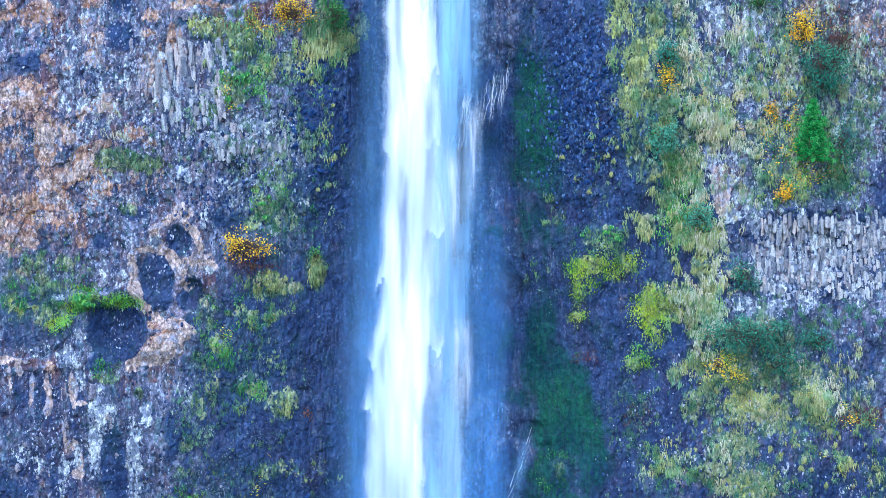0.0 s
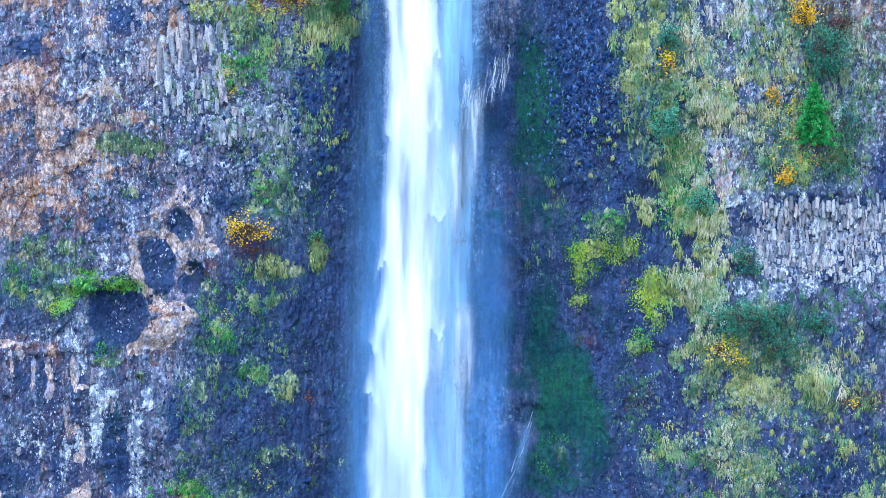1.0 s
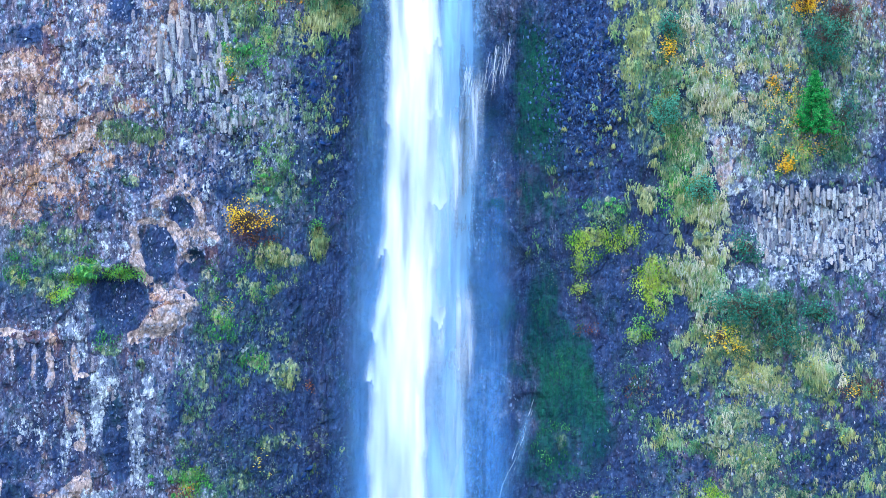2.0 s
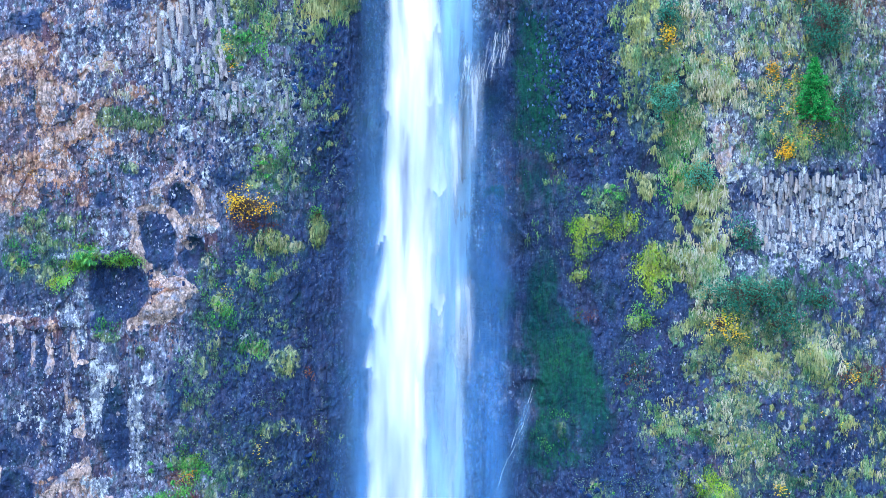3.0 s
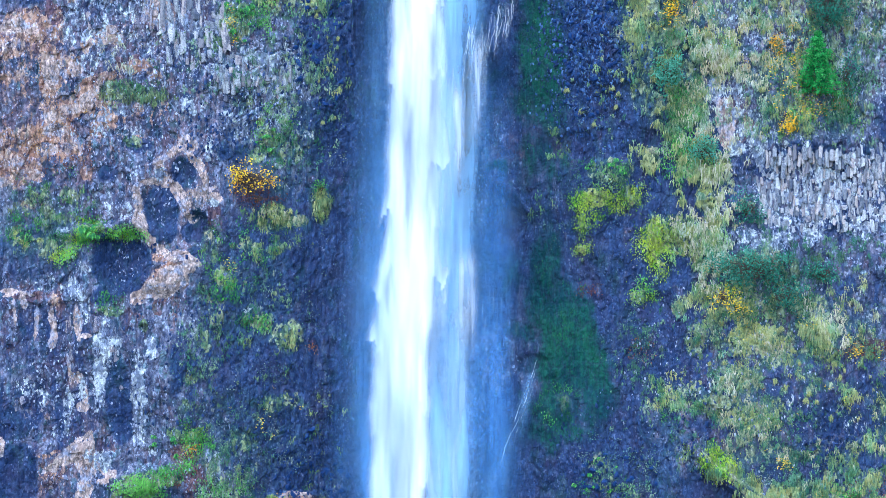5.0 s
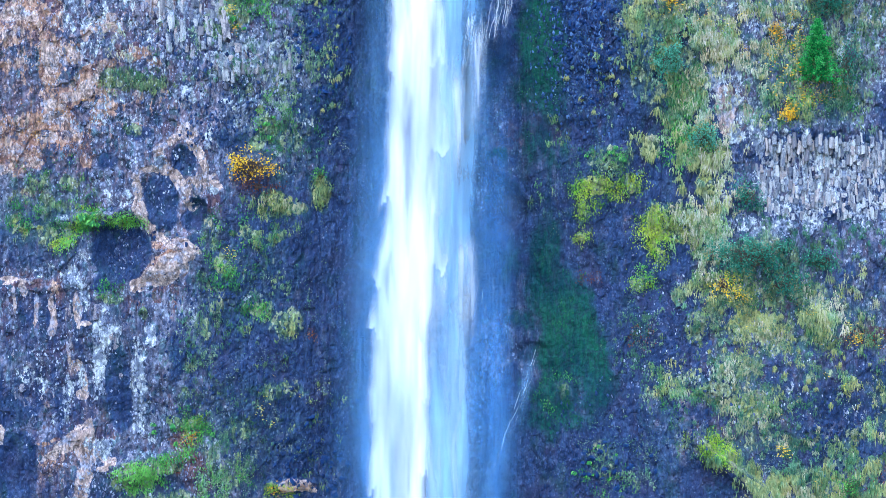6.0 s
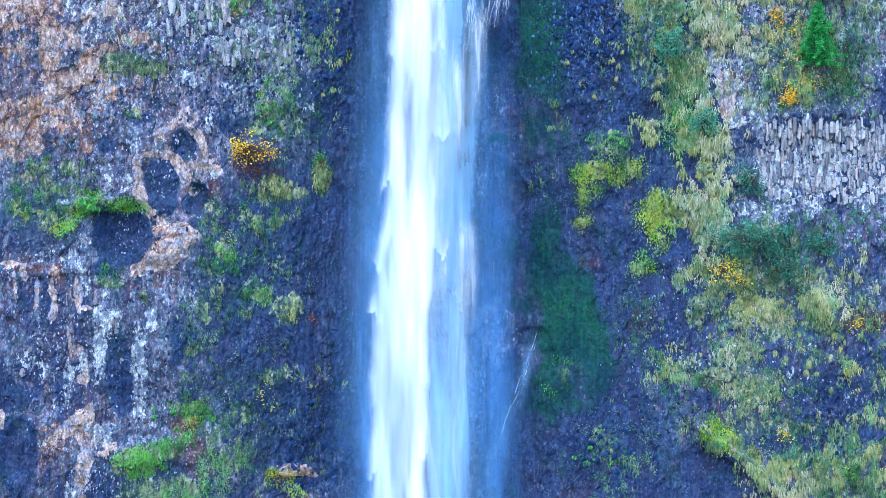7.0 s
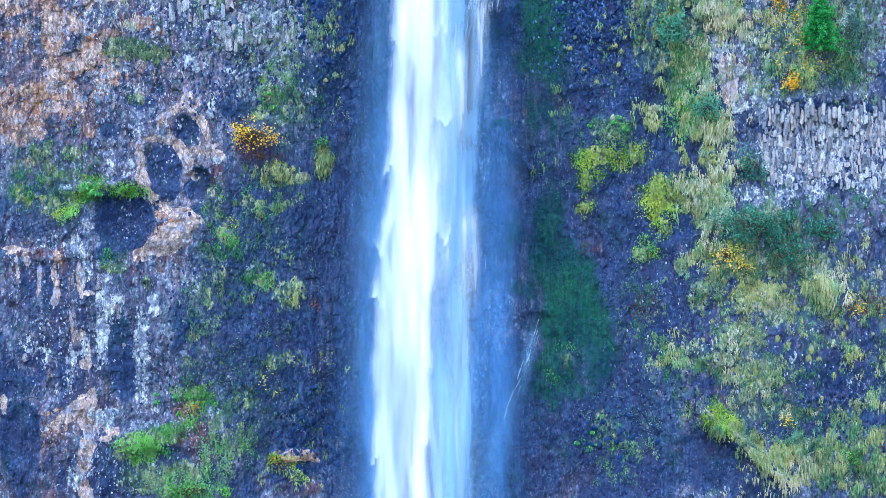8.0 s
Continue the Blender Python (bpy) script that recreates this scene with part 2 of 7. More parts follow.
pale_rock.add(-22.64, 47.18, 0.86, 1.07, 0, .5).add(-21.57, 51.11, 0.86, 0.86, 0, .5).add(-21.21, 47.54, 1.07, 0.93, 0, .5).add(-19.79, 54.68, 0.50, 0.71, 0, .7)
pale_rock.add(-21.04, 54.68, 0.36, 0.86, 0, .6).add(-19.79, 51.11, 1.43, 1.07, 0, .45).add(-16.21, 50.75, 0.93, 1.43, 0, .7).add(-17.64, 49.86, 0.79, 0.93, 0, .7)
pale_rock.add(-15.68, 51.82, 0.29, 0.71, 0, .6).add(-15.50, 50.04, 0.36, 0.93, 0, .7).add(-14.43, 49.68, 0.57, 0.50, 0, .9).add(-14.96, 52.18, 0.29, 0.57, 0, .8)
pale_rock.add(-15.14, 55.04, 0.50, 0.36, 0, .8).add(-16.93, 48.07, 0.50, 0.50, 0, .6).add(-16.57, 46.82, 0.93, 0.36, 0, .6).add(-14.61, 46.82, 0.86, 0.57, 0, .7)
pale_rock.add(-14.43, 45.93, 0.71, 0.29, 0, .9).add(-16.21, 44.68, 1.07, 0.57, 0, .7).add(-20.50, 44.50, 0.86, 0.36, 0, .6).add(-11.21, 46.64, 1.21, 1.07, 0, 1)
pale_rock.add(-11.93, 47.71, 1.07, 0.43, 0, .9).add(-10.14, 46.11, 0.57, 0.79, 0, .9).add(-9.61, 47.00, 0.57, 0.57, 0, .7).add(-12.82, 47.89, 0.71, 0.50, 0, .9)
pale_rock.add(-13.89, 44.25, 0.36, 0.18, 0, 1).add(-14.79, 42.36, 0.50, 0.71, 0, .6).add(-14.96, 41.46, 0.36, 0.36, 0, .6).add(-10.50, 43.79, 0.50, 0.50, 0, .8)
pale_rock.add(-9.79, 42.36, 0.57, 0.86, 0, .6).add(-10.50, 40.93, 0.36, 0.21, 0, .7).add(-8.71, 42.71, 0.71, 0.36, 0, .5)
pale_rock.add(-21.93, 43.61, 1.07, 1.07, 0, .45).add(-23.36, 43.25, 0.86, 0.64, 0, .4).add(-19.79, 43.25, 1.43, 0.57, 0, .4).add(-20.14, 40.57, 0.93, 0.71, 0, .5)
pale_rock.add(-18.00, 40.57, 0.50, 0.50, 0, .8).add(-17.46, 41.46, 0.43, 0.36, 0, .6).add(-21.57, 38.96, 0.93, 0.86, 0, .5).add(-20.50, 38.25, 0.93, 0.57, 0, .5)
pale_rock.add(-24.07, 36.64, 0.50, 0.50, 0, .9).add(-25.57, 37.18, 0.21, 0.50, 0, .8).add(-14.61, 38.79, 0.43, 0.29, 0, .9).add(-15.32, 37.89, 0.36, 0.64, 0, .4)
pale_rock.add(-23.71, 33.43, 0.71, 0.50, 0, .9).add(-23.00, 34.32, 0.57, 0.50, 0, .6).add(-25.86, 33.54, 1.07, 0.29, 0, .35).add(-23.18, 32.18, 0.71, 0.93, 0, .5)
pale_rock.add(-21.39, 30.39, 0.64, 0.64, 0, 1.1).add(-21.93, 28.61, 0.36, 1.07, 0, .9).add(-21.21, 28.25, 0.71, 0.57, 0, .6).add(-22.11, 26.11, 0.43, 0.93, 0, .8)
pale_rock.add(-19.96, 27.54, 0.29, 0.50, 0, 1).add(-19.71, 25.75, 0.32, 1.07, 0, 1.3).add(-19.43, 24.61, 0.50, 0.57, 0, 1.1).add(-18.54, 29.50, 0.29, 0.64, 0, 1)
pale_rock.add(-18.89, 25.75, 0.29, 0.86, 0, .6).add(-24.43, 30.04, 0.93, 0.43, 0, .5).add(-25.86, 28.25, 1.07, 0.71, 0, .35).add(-25.32, 25.93, 0.71, 0.86, 0, .4)
pale_rock.add(-24.07, 25.04, 0.43, 0.50, 0, .6).add(-16.21, 31.11, 0.43, 0.86, 0, .5).add(-15.68, 30.21, 0.29, 0.50, 0, .7).add(-12.29, 31.82, 0.64, 0.50, 0, .6)
pale_rock.add(-14.07, 24.68, 0.29, 0.50, 0, .7).add(-14.71, 22.04, 0.71, 0.93, 0, .5).add(-19.43, 23.79, 0.50, 0.71, 0, .9).add(-18.71, 22.89, 0.43, 0.36, 0, .8)
pale_rock.add(-22.64, 22.71, 0.50, 0.43, 0, .7).add(-21.75, 22.36, 0.64, 0.64, 0, .8).add(-23.71, 18.61, 0.71, 0.86, 0, .6).add(-23.00, 19.54, 0.43, 0.86, 0, .5)
pale_rock.add(-26.29, 19.32, 0.18, 0.71, 0, .5).add(-24.43, 24.18, 0.64, 0.43, 0, .6)
pale_rock.add(17.18, 54.32, 0.64, 1.29, 0, 1).add(18.07, 53.07, 0.43, 0.71, 0, .8).add(16.64, 55.21, 0.50, 0.50, 0, .7).add(15.39, 54.68, 0.36, 0.71, 0, .5)
pale_rock.add(16.29, 51.11, 0.71, 0.71, 0, .5).add(19.50, 50.39, 0.86, 0.86, 0, .6).add(20.21, 53.61, 0.57, 1.07, 0, .3).add(16.29, 48.96, 0.71, 0.86, 0, .5)
pale_rock.add(17.36, 49.86, 0.71, 0.36, 0, .5).add(25.57, 48.96, 0.43, 0.71, 0, .6).add(26.64, 48.25, 0.93, 1.43, 0, .7).add(27.36, 50.04, 0.50, 1.43, 0, .6)
pale_rock.add(26.29, 46.46, 0.71, 0.71, 0, .5).add(16.46, 44.32, 0.21, 1.00, 0, .9).add(18.43, 43.25, 0.36, 0.86, 0, .8).add(19.32, 42.54, 0.29, 1.07, 0, .8)
pale_rock.add(16.64, 45.39, 0.43, 0.36, 0, .7).add(23.9, 39.6, 4.6, 2.3, 0, .70).add(23.79, 41.29, 4.29, 0.57, 0, .7).add(19.86, 41.46, 1.07, 1.07, 0, .6)
pale_rock.add(27.00, 39.68, 1.07, 2.14, 0, .5).add(18.07, 46.46, 2.14, 2.50, 0, .5).add(23.43, 37.89, 3.93, 0.71, 0, .5).add(22.00, 36.82, 1.43, 1.07, 0, .5)
pale_rock.add(25.93, 37.00, 1.07, 0.71, 0, .7).add(18.43, 36.46, 1.43, 0.57, 0, .6).add(17.00, 37.18, 0.57, 1.07, 0, .5).add(26.64, 31.11, 0.86, 0.57, 0, .3)
pale_rock.add(25.57, 24.68, 0.86, 0.57, 0, .6).add(21.82, 26.11, 0.93, 0.71, 0, .3).add(17.36, 27.18, 0.57, 0.50, 0, .6).add(27.18, 34.32, 0.57, 0.36, 0, .4)
pale_rock.add(25.64, 21.32, 0.36, 0.36, 0, .8).add(18.0, 49.32, 3.57, 5.71, 0, .52).add(8.79, 18.25, 1.43, 0.57, 0, .15)
pale_rock.add(16.57, 45.58, 0.50, 0.79, 0, 1.1).add(16.21, 43.80, 0.36, 0.93, 0, 0.9).add(18.18, 44.33, 0.57, 0.50, 0, 0.9).add(18.18, 42.01, 0.57, 0.50, 0, 0.9).add(19.60, 42.01, 0.57, 1.07, 0, 0.8).add(19.96, 50.40, 0.50, 1.07, 0, 0.8).add(16.57, 50.40, 0.71, 1.07, 0, 0.9).add(15.68, 51.65, 0.50, 0.86, 0, 0.8).add(25.85, 48.97, 0.57, 2.14, 0, 0.9).add(22.82, 36.65, 1.07, 0.64, 0, 0.6)
pale_rock.add(-19.53, 26.6, 0.62, 2.6, 0, 1.0).add(-21.6, 29.4, 0.75, 1.8, 0, .9).add(-22.6, 27.0, 0.8, 1.4, 0, .5)
pale_rock.add(19.4, 53.2, 1.5, 2.4, 0, .8).add(22.6, 50.6, 1.2, 2.0, 0, .6).add(26.6, 47.6, 1.4, 2.2, 0, .7)
pale_rock.add(-21.50, 30.01, 0.64, 1.21, 0, 1.2).add(-22.03, 27.51, 0.36, 1.43, 0, 1.1).add(-19.71, 26.08, 0.50, 1.43, 0, 1.2).add(-19.17, 24.66, 0.50, 1.21, 0, 0.9).add(-18.64, 29.41, 0.36, 0.64, 0, 1.1).add(-23.64, 33.23, 0.64, 0.79, 0, 0.8).add(-15.96, 30.37, 0.36, 0.79, 0, 0.8).add(-22.92, 32.16, 0.50, 1.43, 0, 0.6).add(-24.00, 26.08, 0.43, 1.21, 0, 0.6).add(-26.14, 27.16, 1.07, 1.07, 0, 0.4).add(-14.71, 22.16, 0.64, 1.07, 0, 0.8).add(-12.21, 31.80, 0.57, 0.50, 0, 0.8).add(-10.42, 47.16, 1.43, 1.43, 0, 0.7).add(-11.14, 44.66, 0.86, 1.07, 0, 0.6)
# wet navy rock; patches in hollows and behind columns paint in the shade
dark_rock = Patches(23, .22)
dark_rock.add(2.79, 48.61, 2.14, 3.21, 0, 1.1).add(2.79, 33.96, 2.14, 3.21, 0, 1.1).add(5.21, 22.18, 2.86, 5.71, 0, .8).add(13.07, 30.04, 3.21, 5.36, 0, .75)
dark_rock.add(-24.07, 27.5, 6.07, 5.0, 0, .42).add(-16.21, 49.32, 2.14, 3.57, 0, .4).add(-20.14, 18.96, 7.86, 2.14, 0, .45).add(10.57, 40.75, 8.21, 25.00, 0, .62)
dark_rock.add(22.71, 25.04, 7.14, 9.29, 0, .5).add(18.43, 45.04, 7.14, 14.29, 0, .34).add(-10.50, 30.04, 5.36, 11.79, 0, .62).add(-25.86, 35.75, 3.21, 2.14, 0, .5)
dark_rock.add(-6.21, 37.89, 2.50, 25.00, 0, .75).add(7.36, 47.89, 2.86, 7.14, 0, .7).add(-7.46, 49.32, 1.79, 2.86, 0, .9).add(5.21, 35.75, 2.14, 5.00, 0, .85)
dark_rock.add(-20.32, 53.43, 0.79, 0.64, 0, 1).add(-20.32, 55.04, 0.71, 0.43, 0, .8).add(-25.86, 51.64, 1.10, 0.70, 0, .6).add(-17.29, 51.82, 0.29, 0.71, 0, .9)
dark_rock.add(-16.21, 54.50, 0.36, 0.29, 0, .9).add(-15.68, 50.39, 0.21, 1.43, 0, .6).add(-14.61, 52.71, 0.50, 0.71, 0, .5).add(-16.57, 45.04, 0.71, 0.50, 0, .5)
dark_rock.add(-19.07, 42.18, 0.86, 0.43, 0, .8).add(-16.57, 40.57, 0.71, 0.93, 0, 1.2).add(-18.00, 38.61, 0.93, 1.07, 0, 1.1).add(-18.00, 36.82, 0.93, 0.57, 0, 1.1)
dark_rock.add(-16.21, 36.82, 0.64, 0.64, 0, 1).add(-15.68, 35.57, 0.50, 0.43, 0, 1.1).add(-20.86, 34.68, 1.43, 1.43, 0, 1.2).add(-19.43, 35.75, 0.57, 0.57, 0, 1.1)
dark_rock.add(-21.57, 32.89, 0.93, 0.71, 0, .7).add(-21.21, 40.57, 0.71, 0.71, 0, .6).add(-24.96, 40.39, 0.50, 0.93, 0, .6).add(-25.86, 35.75, 1.79, 0.93, 0, .5)
dark_rock.add(-27.29, 35.75, 1.07, 1.07, 0, .5).add(-20.50, 25.75, 0.50, 1.57, 0, 1.2).add(-20.86, 27.18, 0.57, 0.71, 0, .9).add(-20.68, 24.14, 0.36, 0.71, 0, 1.2)
dark_rock.add(-25.86, 30.75, 2.14, 1.43, 0, .4).add(-16.57, 28.61, 0.71, 0.36, 0, .8).add(-22.46, 26.54, 0.14, 0.36, 0, 1).add(-8.71, 43.96, 1.07, 1.07, 0, .8)
dark_rock.add(-13.36, 41.82, 1.07, 0.71, 0, .6).add(-10.86, 36.46, 2.14, 1.79, 0, .5).add(-9.07, 24.68, 2.14, 1.43, 0, .8).add(8.43, 47.54, 2.14, 2.14, 0, .6)
dark_rock.add(9.86, 42.54, 2.14, 0.86, 0, .7).add(10.39, 35.04, 1.79, 0.93, 0, .9).add(14.14, 39.32, 1.21, 0.86, 0, .8).add(14.50, 34.32, 1.21, 1.07, 0, 1.1)
dark_rock.add(15.57, 31.82, 0.50, 0.50, 0, 1.1).add(24.14, 25.04, 1.43, 1.07, 0, 1.1).add(25.57, 25.04, 1.07, 0.93, 0, .8).add(25.21, 33.43, 0.71, 0.64, 0, .9)
dark_rock.add(18.79, 52.54, 0.25, 0.86, 0, 1.1).add(16.29, 53.61, 0.21, 1.43, 0, 1).add(15.04, 48.61, 0.29, 0.71, 0, .8).add(21.64, 48.61, 0.57, 0.57, 0, .7)
dark_rock.add(25.21, 47.18, 0.57, 0.86, 0, .7).add(23.43, 42.18, 2.14, 0.36, 0, .7).add(25.93, 41.82, 1.43, 0.29, 0, .6).add(20.93, 38.96, 1.07, 0.71, 0, .5)
dark_rock.add(27.71, 43.61, 0.50, 2.14, 0, .8).add(20.29, 21.82, 1.07, 0.50, 0, 1).add(16.64, 19.68, 2.14, 2.14, 0, 1).add(19.14, 18.07, 2.14, 0.93, 0, 1)
dark_rock.add(14.50, 24.68, 0.57, 0.86, 0, .5).add(-27.04, 22.21, 0.93, 1.07, 0, 1.2).add(-21.86, 18.46, 0.36, 1.57, 0, 1.1).add(-26.93, 18.61, 1.43, 1.43, 0, .5)
dark_rock.add(-17.4, 19.0, 2.2, 1.2, 0, .35).add(-16.6, 27.0, 1.2, 3.5, 0, .4)
dark_rock.add(-10.5, 20.2, 3.0, 3.2, 0, .55).add(-12.8, 18.2, 2.2, 1.4, 0, .5).add(-11.6, 25.5, 2.6, 2.4, 0, .3)
dark_rock.add(24.50, 40.39, 3.57, 1.07, 0, .3).add(-27.1, 20.9, 1.2, 1.9, 0, 1.2).add(10.8, 20.8, 4.6, 4.4, 0, .8)
gold = Patches(37, .4)
gold.add(19.86, 30.04, 1.21, 0.86, 0, .55).add(23.43, 30.39, 0.64, 0.71, 0, .6).add(17.36, 48.07, 1.07, 1.29, 0, 1).add(13.07, 36.29, 0.64, 1.43, 0, 1)
gold.add(14.50, 36.11, 1.29, 1.43, 0, .8).add(10.93, 54.68, 0.50, 1.43, 0, .9).add(12.36, 52.54, 0.71, 1.43, 0, .9).add(12.18, 48.43, 0.36, 0.50, 0, .9)
gold.add(9.50, 38.79, 1.43, 1.07, 0, .8).add(17.07, 22.18, 0.93, 0.43, -40, 1.2).add(17.18, 40.93, 0.64, 0.43, 0, .9).add(15.57, 41.46, 1.21, 1.43, 0, .5)
gold.add(16.29, 38.96, 0.71, 0.86, 0, .9).add(16.64, 35.75, 0.71, 1.79, 0, .8).add(19.50, 25.39, 1.21, 0.71, 0, .5).add(21.29, 30.21, 0.71, 0.86, 0, .7)
gold.add(-6.93, 53.07, 1.43, 0.71, 0, .6).add(-8.54, 51.29, 0.50, 0.57, 0, .7).add(-14.61, 54.14, 1.43, 0.71, 0, .6).add(-13.00, 53.07, 1.43, 0.93, 0, .5)
gold.add(-11.04, 37.89, 0.86, 0.79, 0, .7).add(-8.00, 38.61, 0.64, 1.07, 0, .7).add(-10.86, 35.75, 0.50, 0.36, 0, .7).add(-10.14, 30.21, 0.79, 0.79, 0, .4)
gold.add(-26.39, 36.29, 1.07, 0.21, 0, .8).add(-27.29, 36.82, 0.71, 0.29, 0, .7).add(20.82, 20.25, 1.79, 0.57, 0, .9).add(24.86, 19.32, 1.43, 1.43, 0, .5)
gold.add(11.64, 52.00, 0.71, 3.57, 0, .5).add(22.00, 44.32, 1.43, 1.07, 0, .5).add(-11.32, 19.71, 0.57, 0.29, 0, .9).add(-20.14, 45.75, 1.43, 0.50, 0, .4)
gold.add(19.25, 30.40, 1.57, 0.71, 0, 1).add(23.18, 30.65, 0.93, 0.86, 0, 0.7).add(19.25, 24.87, 1.43, 0.50, 0, 0.6)
umber = Patches(39, .25)
umber.add(-24.68, 50.22, 0.50, 2.14, 0, 1.3).add(-25.22, 48.44, 0.64, 0.71, 0, 1).add(-26.11, 50.40, 1.07, 0.79, 0, 0.7).add(-20.04, 47.55, 0.79, 0.50, 20, 1.2).add(-20.57, 45.94, 1.25, 0.50, 0, 0.7).add(-14.68, 37.72, 0.39, 0.79, 0, 1.5).add(-25.57, 43.80, 0.71, 0.29, 0, 0.9).add(-27.54, 42.37, 0.64, 0.43, 0, 0.8).add(-24.32, 32.37, 0.36, 1.43, 0, 0.8).add(-26.11, 32.90, 1.79, 0.29, 0, 0.9).add(-23.97, 28.80, 0.71, 0.43, 0, 0.8).add(-17.54, 32.01, 1.43, 0.71, 0, 0.5).add(-12.18, 39.33, 1.25, 0.89, 0, 1).add(-16.47, 22.90, 1.07, 0.89, 30, 1)
umber.add(-14.57, 37.61, 0.39, 0.79, 0, 1.6).add(7.71, 20.75, 4.64, 4.29, 0, .58).add(6.29, 42.18, 3.57, 1.64, 0, .75).add(9.14, 44.68, 2.50, 2.50, 0, .5)
umber.add(12.00, 31.11, 2.14, 3.21, 0, .5).add(-25.86, 18.61, 3.21, 2.14, 0, .6).add(-20.86, 31.46, 3.21, 2.14, 0, .3).add(8.07, 19.68, 3.21, 2.14, 0, .5)
umber.add(-26.57, 34.32, 2.14, 1.43, 0, .4).add(-24.43, 40.75, 3.93, 2.14, 0, .35).add(-17.29, 30.75, 2.14, 2.14, 0, .3).add(22.00, 23.61, 4.29, 2.14, 0, .4)
umber.add(25.21, 27.54, 2.14, 2.14, 0, .4).add(18.07, 28.61, 1.43, 2.14, 0, .35).add(-16.21, 41.46, 2.14, 2.14, 0, .4)
umber.add(-23.71, 26.46, 5.71, 5.71, 0, .55).add(-26.57, 30.04, 2.86, 3.21, 0, .5).add(-22.64, 31.46, 1.43, 2.14, 0, .45).add(-24.79, 25.04, 2.86, 2.14, 0, .45)
umber.add(-19.79, 30.75, 1.43, 2.14, 0, .4).add(-25.86, 21.46, 2.86, 1.43, 0, .5).add(16.64, 24.32, 9.29, 7.14, 0, .14).add(18.43, 27.89, 7.86, 7.14, 0, .36)
umber.add(9.50, 20.75, 5.36, 3.21, 0, .25).add(-25.86, 42.18, 3.21, 2.86, 0, .3).add(-10.14, 34.32, 4.29, 5.71, 0, .22).add(-24.71, 50.39, 0.57, 2.14, 0, 1)
umber.add(-24.07, 53.61, 0.71, 1.79, 0, .6).add(-26.93, 43.96, 1.43, 1.07, 0, .5).add(-14.57, 37.89, 0.36, 0.71, 0, 1.3).add(-12.54, 47.32, 0.25, 0.32, 0, 1.4)
umber.add(25.75, 24.68, 0.43, 1.43, 0, .7).add(26.64, 30.04, 1.21, 0.50, -30, 1).add(26.64, 20.04, 1.43, 0.57, 20, .6).add(12.54, 28.79, 0.57, 0.57, 0, .6)
umber.add(9.14, 43.79, 2.50, 0.86, 0, .5).add(-5.32, 54.32, 0.29, 1.43, 0, .9).add(-16.04, 21.29, 1.07, 0.86, -40, .9).add(-15.68, 20.04, 0.93, 1.07, 0, .9)
umber.add(-9.79, 17.89, 1.79, 0.71, 0, .8).add(4.32, 28.43, 0.71, 0.29, 25, .6).add(13.43, 26.11, 1.43, 4.29, 0, .35).add(9.86, 32.71, 1.07, 0.50, -15, .7)
umber.add(-8.00, 33.61, 1.79, 3.57, 0, .3).add(14.14, 20.39, 0.71, 1.79, 0, .5).add(-12.29, 39.32, 1.43, 0.71, 0, .7).add(-10.14, 55.21, 1.43, 0.71, 0, 1)
umber.add(-11.57, 54.86, 1.07, 0.71, 0, .8).add(-14.61, 54.86, 1.43, 0.43, 0, .5).add(-22.29, 29.32, 0.71, 2.14, 0, .4).add(24.86, 52.89, 0.86, 0.93, 0, .9)
umber.add(20.75, 48.61, 0.86, 0.57, 0, .5).add(20.93, 46.46, 0.71, 0.71, 0, .6).add(7.36, 24.86, 1.07, 0.50, 0, .9).add(10.21, 24.68, 0.86, 0.36, 0, .7)
umber.add(-23.36, 29.32, 0.86, 0.50, 0, .7).add(-24.96, 31.11, 0.29, 1.43, 0, .5).add(25.57, 18.96, 0.50, 0.50, 0, .9).add(24.32, 18.68, 0.50, 0.50, 0, .8)
umber.add(7.71, 22.18, 2.14, 1.43, 0, .4).add(11.64, 38.43, 0.50, 0.29, 0, .6)
algae = Patches(38, .4, .8)
algae.add(9.57, 26.64, 1.14, 1.79, 0, 1).add(8.79, 28.25, 1.07, 2.14, 0, 1).add(7.71, 31.11, 1.29, 2.86, 15, .9).add(6.11, 32.18, 1.00, 2.86, 0, .8)
algae.add(7.18, 25.75, 1.79, 1.07, 0, .7).add(6.46, 46.82, 1.14, 3.93, 0, .75).add(5.93, 41.46, 1.43, 1.79, 0, .5)
algae.add(5.39, 48.96, 1.00, 4.29, 0, .9).add(6.36, 34.68, 1.00, 2.14, 0, .8).add(8.07, 29.50, 1.57, 4.29, 22, 1).add(6.82, 28.25, 1.43, 2.50, 0, .8)
algae.add(4.32, 33.96, 0.93, 1.43, 0, .4).add(3.07, 41.11, 0.86, 0.36, 0, .7).add(4.68, 30.39, 1.07, 0.86, 0, .6).add(5.21, 45.39, 1.07, 1.07, 0, .6)
algae.add(6.29, 24.32, 1.43, 1.43, 0, .6).add(8.07, 24.32, 1.43, 0.71, 0, .6)
moss = Patches(33, .25)
moss.add(-20.14, 45.57, 1.43, 0.64, 0, .8).add(-18.89, 45.39, 1.07, 0.50, 0, .8).add(-19.61, 42.36, 0.57, 0.29, 0, .7).add(-14.61, 53.96, 1.43, 0.71, 0, .8)
moss.add(-13.00, 53.07, 1.43, 0.93, 0, .8).add(-13.36, 50.04, 0.86, 1.43, 0, .9).add(-12.64, 50.75, 0.64, 0.57, 0, 1).add(-11.93, 52.71, 0.43, 0.50, 0, .8)
